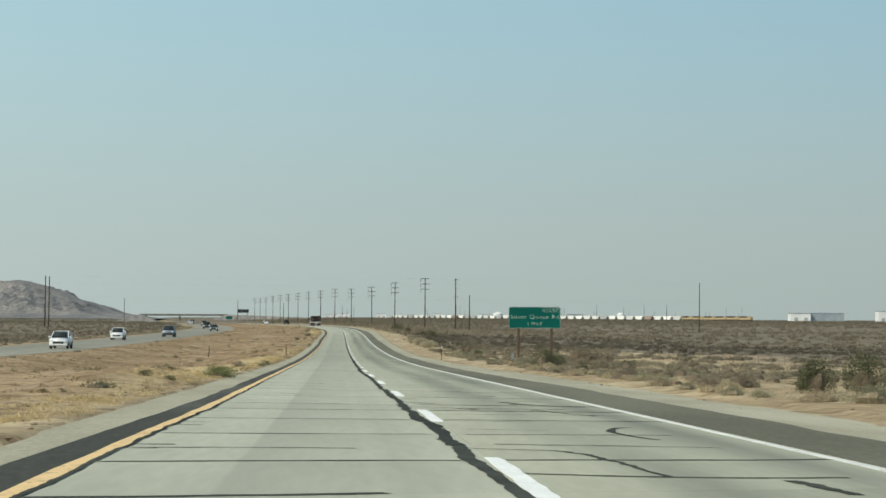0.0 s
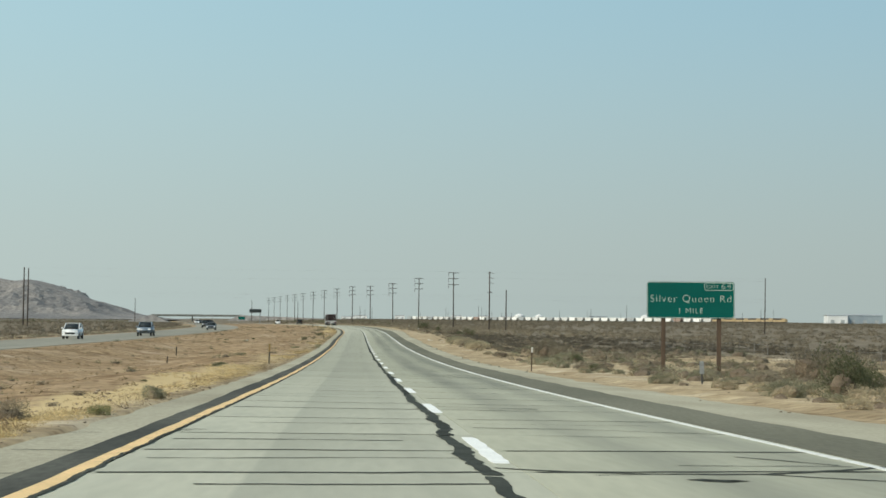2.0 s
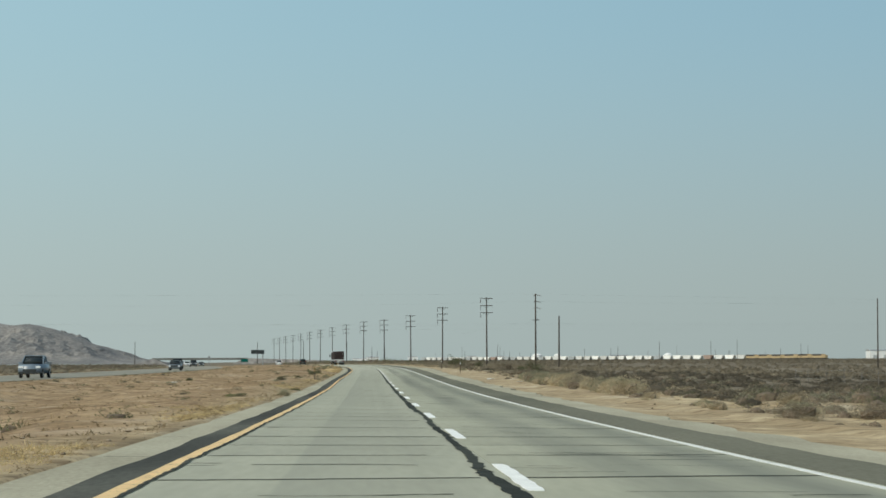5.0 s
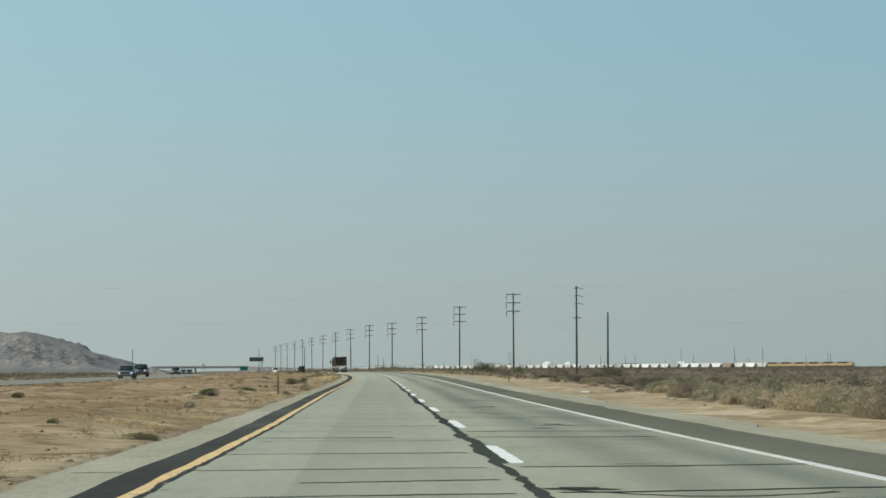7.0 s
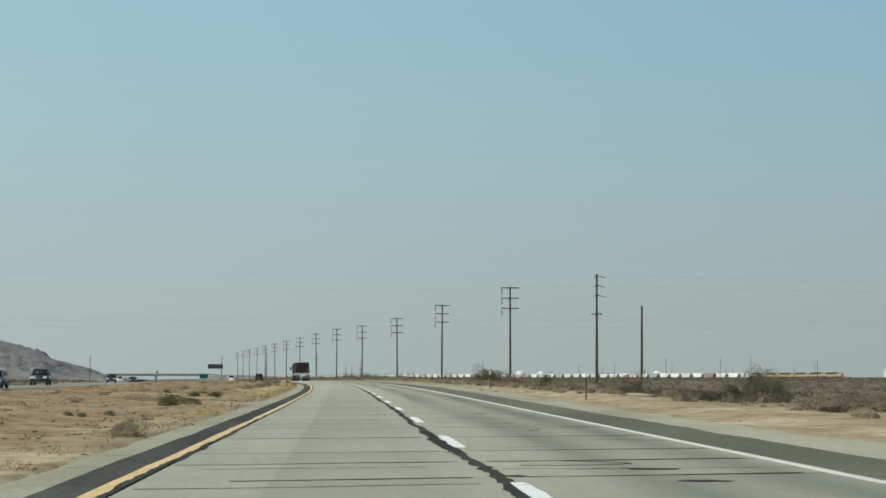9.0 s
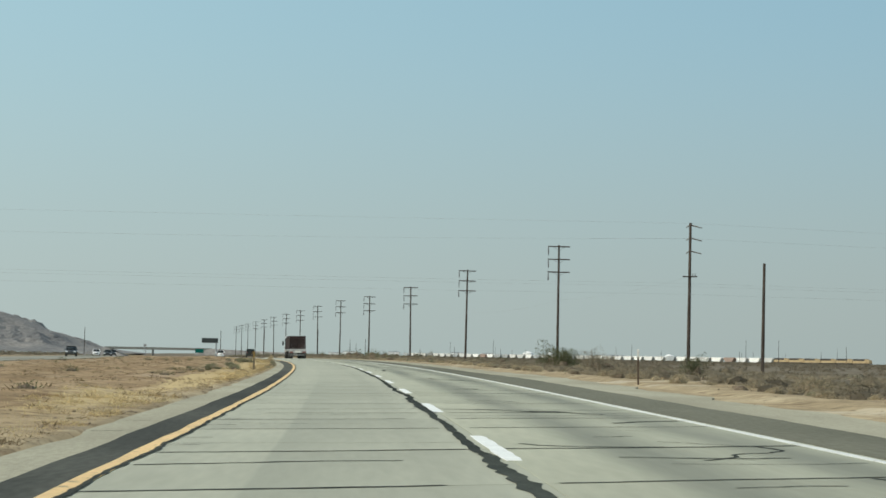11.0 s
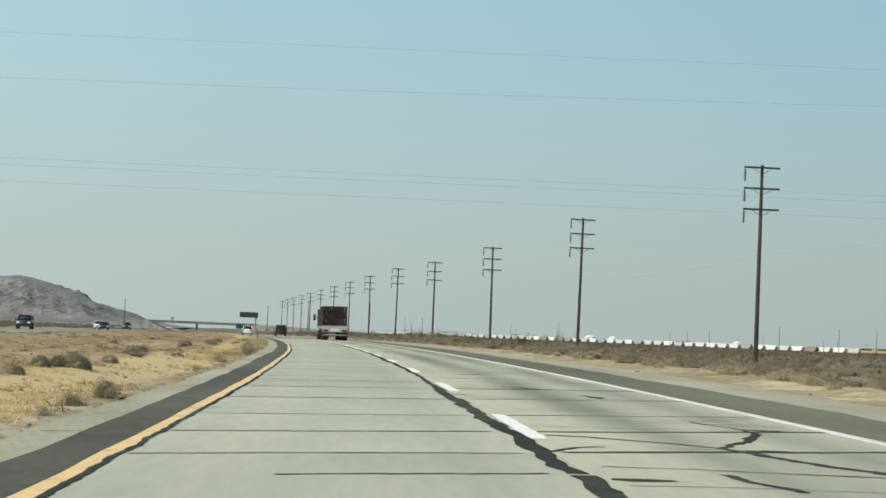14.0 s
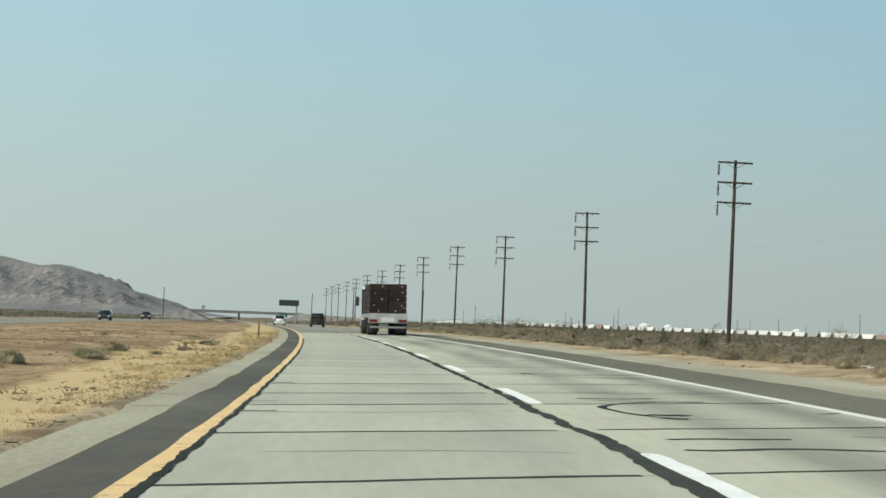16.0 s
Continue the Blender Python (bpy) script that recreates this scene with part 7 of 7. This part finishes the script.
    return tagged(ob, label, category, kind="stuff")


def grounded(x, y, r, h, sink=0.05):
    return np.stack([x, y, ground_z(x, y) - sink, r, h], -1)


def brush_fields():
    rng = np.random.RandomState(5)

    def beside(y, off):
        return np.interp(y, LINE[1], LINE[0]) + off

    # right-hand desert beside the road: single dark bushes with sandy gaps, closing up with distance
    n = 1500
    y = rng.uniform(0, 1, n) ** 0.9 * 300 + 40
    off = 26 + rng.uniform(0, 1, n) ** 0.8 * 60
    x = beside(y, off)
    keep = (wobble(x, y, 0.18, 88) > 0.05) | (off > 70)
    x, y = x[keep], y[keep]
    r = rng.uniform(0.5, 1.25, len(x))
    near = [grounded(x, y, r, r * rng.uniform(0.6, 0.85, len(x)))]
    # farther along the growth comes up to the sand and is knee-high
    n = 5600
    y = rng.uniform(245, 780, n)
    off = np.interp(y, [245, 300, 340, 385, 425, 500, 600, 780], [12.6, 12.2, 12.6, 13.5, 11.2, 10.6, 10.2, 9.8]) + rng.uniform(0, 1, n) ** 1.7 * 60
    r = rng.uniform(0.35, 0.95, n)
    near.append(grounded(beside(y, off), y, r, np.minimum(0.62, r * rng.uniform(0.55, 0.85, n))))
    A = np.concatenate(near)
    turn = A[:, 1] + 25 * rng.normal(0, 1, len(A))
    for mat, k, chosen, label in (("brush_far", 16, turn < 225, "dark grey-brown desert brush with sandy gaps beside the road"), ("brush_dark", 46, (turn >= 225) & (turn < 430), "dense dark desert brush behind a bank of tumbleweed"),
                                  ("brush_brown", 47, turn >= 430, "dense brown desert brush beside the bend of the road")):
        clump_field("desert_brush", A[chosen], M[mat], label, "brush", 110, k, 0.13, 0.11, 0.6, M[mat])
    # out to the railway
    n = 8300
    y = rng.uniform(0, 1, n) ** 1.3 * 1900 + 45
    off = np.where(y < 330, 75, 45) + rng.uniform(0, 1, n) ** 1.15 * (60 + 0.27 * y)
    r = rng.uniform(0.6, 1.3, n) * (1 + y / 2500)
    far = [grounded(beside(y, off), y, r, np.minimum(0.85, r * rng.uniform(0.5, 0.75, n)))]
    n = 3000
    y = rng.uniform(900, 2650, n)
    x = np.maximum(rng.uniform(-0.03, 0.27, n) * y, beside(y, 14.0))
    r = rng.uniform(1.2, 3.0, n)
    far.append(grounded(x, y, r, rng.uniform(0.4, 0.9, n)))
    # higher growth along the near side of the railway
    n = 1500
    along, away = rng.uniform(-400, 1150, n), rng.uniform(9, 60, n)
    r = rng.uniform(1.2, 2.6, n)
    far.append(grounded(352 - 0.29 * along - 0.957 * away, 1748 + 0.957 * along - 0.29 * away, r, rng.uniform(1.0, 1.75, n)))
    # taller bushes that break the skyline between the road and the poles
    n = 420
    y = rng.uniform(640, 1300, n)
    r = rng.uniform(0.5, 1.1, n)
    far.append(grounded(beside(y, rng.uniform(11, 40, n)), y, r, r * rng.uniform(0.6, 0.95, n)))
    n = 130
    y = rng.uniform(650, 1150, n)
    r = rng.uniform(0.7, 1.5, n)
    tall = grounded(beside(y, rng.uniform(12, 34, n)), y, r, r * rng.uniform(0.9, 1.35, n))
    clump_field("tall_brush", tall, M["bush_green"], "taller olive-green bushes in the roadside brush", "brush", 200, 30, 0.11, 0.15, 0.5)
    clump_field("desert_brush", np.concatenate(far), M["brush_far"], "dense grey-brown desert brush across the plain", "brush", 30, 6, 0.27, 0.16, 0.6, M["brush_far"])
    # beyond the opposite carriageway
    n = 5200
    y = rng.uniform(0, 1, n) ** 1.1 * 1700 + 60
    off = -42 - rng.uniform(0, 1, n) ** 1.6 * (50 + 0.22 * y)
    r = rng.uniform(0.6, 1.3, n)
    clump_field("desert_brush", grounded(beside(y, off), y, r, r * rng.uniform(0.55, 0.8, n)), M["brush_far"], "grey-brown brush beyond the opposite carriageway", "brush", 20, 7, 0.4, 0.18, 0.42, M["brush_far"])
    # low scrub between the bushes of the right-hand fringe, and growth at the foot of the hill
    n = 900
    y = rng.uniform(0, 1, n) ** 0.8 * 640 + 40
    off = np.where(y < 335, 9.3, 10.6) + rng.uniform(0, 1, n) ** 1.3 * 19
    r = rng.uniform(0.18, 0.6, n) * np.where(y < 330, 1.15, 0.8)
    tan = rng.uniform(0, 1, n) < 0.45
    P = grounded(beside(y, off), y, r, r * rng.uniform(0.6, 0.9, n))
    clump_field("roadside_scrub", P[tan], M["bush_tan"], "tan dried tumbleweed scrub along the roadside sand", "scrub", 150, 27, 0.12, 0.12)
    clump_field("roadside_scrub", P[~tan], M["bush_grey"], "grey-brown low scrub along the roadside sand", "scrub", 150, 28, 0.13, 0.12)
    # rounder bushes behind the fringe
    for mat, share, label in (("bush_tan", 85, "round tan tumbleweed bushes behind the roadside fringe"), ("bush_sage", 70, "pale sage bushes behind the roadside fringe"),
                              ("bush_grey", 120, "grey-brown dry bushes behind the roadside fringe"), ("bush_green", 60, "olive creosote bushes behind the roadside fringe")):
        y = rng.uniform(40, 660, share)
        off = np.where(y < 335, 11.8, 10.8) + rng.uniform(0, 1, share) ** 1.4 * 17
        r = rng.uniform(0.32, 0.85, share) * np.where(y < 335, 1.0, 0.85)
        clump_field("roadside_brush", grounded(beside(y, off), y, r, r * rng.uniform(0.65, 0.95, share)), M[mat], label, "brush", 420, 140 + share, 0.085, 0.14, 0.62)
    for mat, share, label in (("bush_green", 130, "olive creosote bushes in the sand round the guide sign"), ("bush_grey", 210, "grey-brown bushes in the sand round the guide sign"), ("bush_sage", 90, "pale sage bushes in the sand round the guide sign")):
        y = rng.uniform(70, 262, share)
        off = 11.0 + rng.uniform(0, 1, share) ** 0.9 * 20
        keep = wobble(beside(y, off), y, 0.2, 93) > -0.45
        y, off = y[keep], off[keep]
        r = rng.uniform(0.4, 1.05, len(y))
        clump_field("roadside_brush", grounded(beside(y, off), y, r, r * rng.uniform(0.6, 0.9, len(y))), M[mat], label, "brush", 380, 170 + share, 0.085, 0.13, 0.6)
    n = 1500
    y = rng.uniform(1600, 2520, n)
    x = -rng.uniform(0.095, 0.32, n) * y
    r = rng.uniform(1.2, 3.2, n)
    clump_field("desert_brush", grounded(x, y, r, rng.uniform(0.7, 1.7, n)), M["bush_green"], "dark olive brush at the foot of the hill", "brush", 16, 29, 0.3, 0.2)
    # pale scrub on the far verge of the other carriageway, and small plants in the median
    n = 420
    y = rng.uniform(90, 640, n)
    r = rng.uniform(0.4, 0.9, n)
    pale = [grounded(beside(y, -rng.uniform(38.9, 41.5, n)), y, r, r * rng.uniform(0.45, 0.7, n))]
    clump_field("verge_scrub", pale[0], M["bush_sage"], "pale sage scrub on the far verge of the opposite road", "scrub", 130, 17, 0.12, 0.1)
    n = 320
    y = rng.uniform(40, 660, n)
    x = beside(y, -6.0 - rng.uniform(0, 1, n) * 20)
    r = rng.uniform(0.15, 0.6, n)
    clump_field("median_scrub", grounded(x, y, r, r * rng.uniform(0.5, 0.8, n)), M["bush_green"], "small dark green and grey desert plants in the median", "scrub", 150, 18, 0.14, 0.12, 0.5)
    # mats of straw-yellow grass along the inner gravel
    n = 8000
    s = rng.uniform(25, 700, n)
    d = -4.85 - np.abs(rng.normal(0, 1.1, n))
    keep = (wobble(s * 0.5, d * 1.5, 0.5, 51) + 0.5 * wobble(s, d, 1.1, 52) > np.interp(s, [0, 100, 200, 260, 430, 470, 700], [0.1, 0.1, 0.3, 1.1, 0.5, -0.25, -0.3]))
    s, d = s[keep], d[keep]
    lx, ly, lz, th, e = line_at(s)
    r = rng.uniform(0.1, 0.3, len(s))
    clump_field("straw_grass", grounded(lx + np.cos(th) * d, ly + np.sin(th) * d, r, r * rng.uniform(0.2, 0.5, len(s)), 0.02), M["grass"], "mats of straw-yellow dry grass beside the gravel", "grass", 48, 19, 0.34, 0.05, 0.0)
    # brown dried tufts along the edge of the inner gravel
    n = 2600
    s = rng.uniform(25, 660, n)
    d = -4.75 - np.abs(rng.normal(0, 0.7, n))
    keep = wobble(s, d, 0.7, 61) > -0.2
    s, d = s[keep], d[keep]
    lx, ly, lz, th, e = line_at(s)
    r = 0.06 + 0.2 * rng.uniform(0, 1, len(s)) ** 2
    clump_field("edge_tufts", grounded(lx + np.cos(th) * d, ly + np.sin(th) * d, r, r * rng.uniform(0.5, 0.9, len(s)), 0.02), M["scrub"], "brown dried tufts along the gravel edge", "scrub", 46, 39, 0.3, 0.06, 0.0)
    # fine growth close beyond the opposite road
    n = 2900
    y = 70 + rng.uniform(0, 1, n) ** 1.2 * 480
    r = rng.uniform(0.25, 0.6, n)
    clump_field("desert_brush", grounded(beside(y, -41.5 - rng.uniform(0, 1, n) ** 1.3 * 50), y, r, r * rng.uniform(0.7, 1.1, n)), M["brush_far"], "fine dark brush behind the opposite road", "brush", 34, 31, 0.3, 0.09, 0.35)
    # tiny scrub that roughens the median and the roadside sand
    n = 26000
    s = rng.uniform(25, 700, n)
    d = np.where(rng.uniform(0, 1, n) < 0.75, -4.9 - rng.uniform(0, 1, n) ** 0.9 * 20.5, 9.6 + rng.uniform(0, 1, n) * 14)
    lx, ly, lz, th, e = line_at(s)
    X, Y = lx + np.cos(th) * d, ly + np.sin(th) * d
    keep = (wobble(X, Y, 0.25, 71) + 0.6 * wobble(X, Y, 0.9, 72) > -0.35) & ((d < 0) | (rng.uniform(0, 1, n) < smooth(d, 9, 13)))
    X, Y = X[keep], Y[keep]
    r = 0.06 + 0.24 * rng.uniform(0, 1, len(X)) ** 3
    clump_field("low_scrub", grounded(X, Y, r, r * 0.5, 0.02), M["scrub"], "tiny dry scrub scattered over the dirt", "scrub", 12, 9, 0.38, 0.15, 0.0)


brush_fields()


def dry_grass():
    """Yellow grass in ragged patches along the shoulder edges and across the median."""
    rng = np.random.RandomState(15)
    V = []
    n = 0
    def tufts(count, s_lo, s_hi, side_fn, h_lo, h_hi, patch):
        s = rng.uniform(s_lo, s_hi, count)
        d = side_fn(count)
        keep = wobble(s * 1.0, d * 2.0, 0.12, 50) > patch
        s, d = s[keep], d[keep]
        x, y, z, th, e = line_at(s)
        X, Y = x + np.cos(th) * d, y + np.sin(th) * d
        Z = ground_z(X, Y) - 0.02
        k = len(s)
        for _ in range(3):
            a = rng.uniform(0, 6.283, k)
            h = rng.uniform(h_lo, h_hi, k)
            lean = rng.uniform(0.1, 0.7, k) * h
            ox, oy = X + rng.normal(0, 0.06, k), Y + rng.normal(0, 0.06, k)
            w = 0.004 + 0.005 * rng.uniform(0, 1, k)
            b = rng.uniform(0, 6.283, k)
            p0 = np.stack([ox - np.cos(b) * w, oy - np.sin(b) * w, Z], -1)
            p1 = np.stack([ox + np.cos(b) * w, oy + np.sin(b) * w, Z], -1)
            p2 = np.stack([ox + np.cos(a) * lean, oy + np.sin(a) * lean, Z + h], -1)
            V.append(np.stack([p0, p1, p2], 1))
    tufts(30000, 30, 700, lambda n: -4.85 - np.abs(rng.normal(0, 1.0, n)), 0.02, 0.06, 0.0)
    tufts(30000, 30, 700, lambda n: -rng.uniform(6, 26, n), 0.01, 0.04, 0.15)
    tufts(16000, 30, 700, lambda n: rng.uniform(10.5, 22, n), 0.03, 0.14, 0.0)
    v = np.concatenate(V).reshape(-1, 3)
    f = np.arange(len(v)).reshape(-1, 3)
    tagged(mesh_object("dry_grass", v.tolist(), f.tolist(), M["grass"]), "dry yellow grass along the median and roadside", "grass", kind="stuff")


dry_grass()


def pebbles():
    rng = np.random.RandomState(25)
    n = 9500
    s = rng.uniform(20, 640, n)
    d = np.where(rng.uniform(0, 1, n) < 0.92, -4.6 - 19 * rng.uniform(0, 1, n) ** 1.5, rng.uniform(6.5, 16, n))
    x, y, z, th, e = line_at(s)
    X, Y = x + np.cos(th) * d, y + np.sin(th) * d
    Z = np.maximum(ground_z(X, Y), np.where((d > 6) & (d < 8), z + e * d - 0.02, -99))
    r = 0.012 + 0.05 * rng.uniform(0, 1, n) ** 3
    octa = np.array([(1, 0, 0), (0, 1, 0), (-1, 0, 0), (0, -1, 0), (0.3, 0.2, 0.45), (0, 0, -0.5)])
    v = octa[None] * r[:, None, None] * rng.uniform(0.7, 1.3, (n, 6, 1)) + np.stack([X, Y, Z + r * 0.2], -1)[:, None]
    tri = np.array([(0, 1, 4), (1, 2, 4), (2, 3, 4), (3, 0, 4), (1, 0, 5), (2, 1, 5), (3, 2, 5), (0, 3, 5)])
    f = (tri[None] + 6 * np.arange(n)[:, None, None]).reshape(-1, 3)
    tagged(mesh_object("stones", v.reshape(-1, 3).tolist(), f.tolist(), M["stone"]), "scattered brown stones and clods on the verges", "stones", kind="stuff")


pebbles()


def litter():
    rng = random.Random(8)
    for s, d, w in ((62, 10.3, 0.3), (63, 10.5, 0.16), (312, 9.0, 0.4), (325, 9.4, 0.3), (333, 8.2, 0.6), (513, 10.6, 0.4), (505, 25, 0.5), (170, -14, 0.3), (205, -12, 0.4), (300, -13.5, 0.35), (86, 10.4, 0.2), (592, 10.1, 0.5)):
        x, y = side_xy(s, d)
        bm = bmesh.new()
        k = 5
        g = [[bm.verts.new(((i / k - 0.5) * w, (j / k - 0.5) * w * 0.5, 0.02 + rng.uniform(0, 0.12) * w)) for j in range(k + 1)] for i in range(k + 1)]
        for i in range(k):
            for j in range(k):
                bm.faces.new((g[i][j], g[i + 1][j], g[i + 1][j + 1], g[i][j + 1]))
        r = bmesh.ops.extrude_face_region(bm, geom=bm.faces[:])
        bmesh.ops.translate(bm, verts=[q for q in r["geom"] if isinstance(q, bmesh.types.BMVert)], vec=(0, 0, 0.01))
        bmesh.ops.recalc_face_normals(bm, faces=bm.faces[:])
        ob = part("litter", bm, M["litter"], None)
        ob.matrix_world = Matrix.Translation((x, y, float(ground_z(x, y)))) @ Matrix.Rotation(rng.uniform(-0.5, 0.5), 4, "Z")
        tagged(ob, "crumpled pale scrap of litter on the sand", "litter", "roadside litter")


litter()


def wire_fence():
    t = thing("fence", Matrix.Translation((33.5, 230, float(ground_z(33.5, 230)))), "old wire fence on thin wooden stakes in the brush", "fence")
    base = t.matrix_world.translation
    rng = random.Random(19)
    tops = []
    y = 140.0
    while y < 345:
        x = float(np.interp(y, LINE[1], LINE[0])) + 34
        g = float(ground_z(x, y))
        bm = bmesh.new()
        lean = rng.uniform(-0.06, 0.06)
        tube(bm, (x - base.x, y - base.y, g - 0.3 - base.z), (x + lean - base.x, y - base.y, g + 1.15 - base.z), 0.028, 0.024, 6)
        part("post", bm, M["marker_grey"], t)
        tops.append(Vector((x - base.x, y - base.y, g - base.z)))
        y += rng.uniform(4.5, 7.5)
    for h in (0.5, 1.0):
        bm = bmesh.new()
        for a, b in zip(tops[:-1], tops[1:]):
            tube(bm, a + Vector((0, 0, h)), b + Vector((0, 0, h)), 0.004, 0.004, 4, caps=False)
        part("wire", bm, M["steel"], t)


wire_fence()


# ---------- concrete slabs of the carriageway ----------
def slab_mesh(ln, w, mat, lead):
    """A slab whose joints lie askew: lead is how far its right-hand end runs ahead."""
    bm = bmesh.new()
    g = 0.012
    h = 0.2
    x0, x1 = -w / 2, w / 2
    y0, y1 = -ln / 2 + g, ln / 2 - g
    v = [(x0, y0 - lead / 2), (x1, y0 + lead / 2), (x1, y1 + lead / 2), (x0, y1 - lead / 2)]
    c = 0.0015
    lo = [bm.verts.new((x, y, -h)) for x, y in v]
    md = [bm.verts.new((x, y, -c)) for x, y in v]
    tp = [bm.verts.new((x - math.copysign(c, x), y - math.copysign(c, y), 0)) for x, y in v]
    for a, b in ((lo, md), (md, tp)):
        for i in range(4):
            j = (i + 1) % 4
            bm.faces.new((a[i], a[j], b[j], b[i]))
    bm.faces.new(tp)
    me = bpy.data.meshes.new("slab")
    bmesh.ops.recalc_face_normals(bm, faces=bm.faces[:])
    bm.to_mesh(me)
    bm.free()
    me.materials.append(mat)
    return me


def slabs():
    lanes = ((-1.7175, 3.425, "slab_left"), (1.861, 3.72, "slab_right"))
    cache = {}
    V, F = [], []
    for s0, s1 in zip(JOINTS[:-1], JOINTS[1:]):
        ln = round(s1 - s0, 1)
        lead = round(askew(s0), 2)
        for side, w, mat in lanes:
            m = road_frame((s0 + s1) / 2 + askew(s0) * (side - SKEW_FROM), side)
            if s1 < 690:
                key = (ln, mat, lead)
                if key not in cache:
                    cache[key] = slab_mesh(ln, w, M[mat], lead * w)
                ob = new("slab", cache[key])
                ob.parent = road
                ob.matrix_world = m
            elif s1 < 1500:
                k = len(V)
                q = lead * w / 2
                for z in (0, -0.2):
                    for x, y in ((-w / 2, -ln / 2 + 0.012 - q), (w / 2, -ln / 2 + 0.012 + q), (w / 2, ln / 2 - 0.012 + q), (-w / 2, ln / 2 - 0.012 - q)):
                        V.append(m @ Vector((x, y, z)))
                F += [(k, k + 1, k + 2, k + 3), (k, k + 4, k + 5, k + 1), (k + 1, k + 5, k + 6, k + 2), (k + 2, k + 6, k + 7, k + 3), (k + 3, k + 7, k + 4, k)]
    tagged(mesh_object("slabs_far", V, F, M["slab_far"], road), kind="stuff")


slabs()
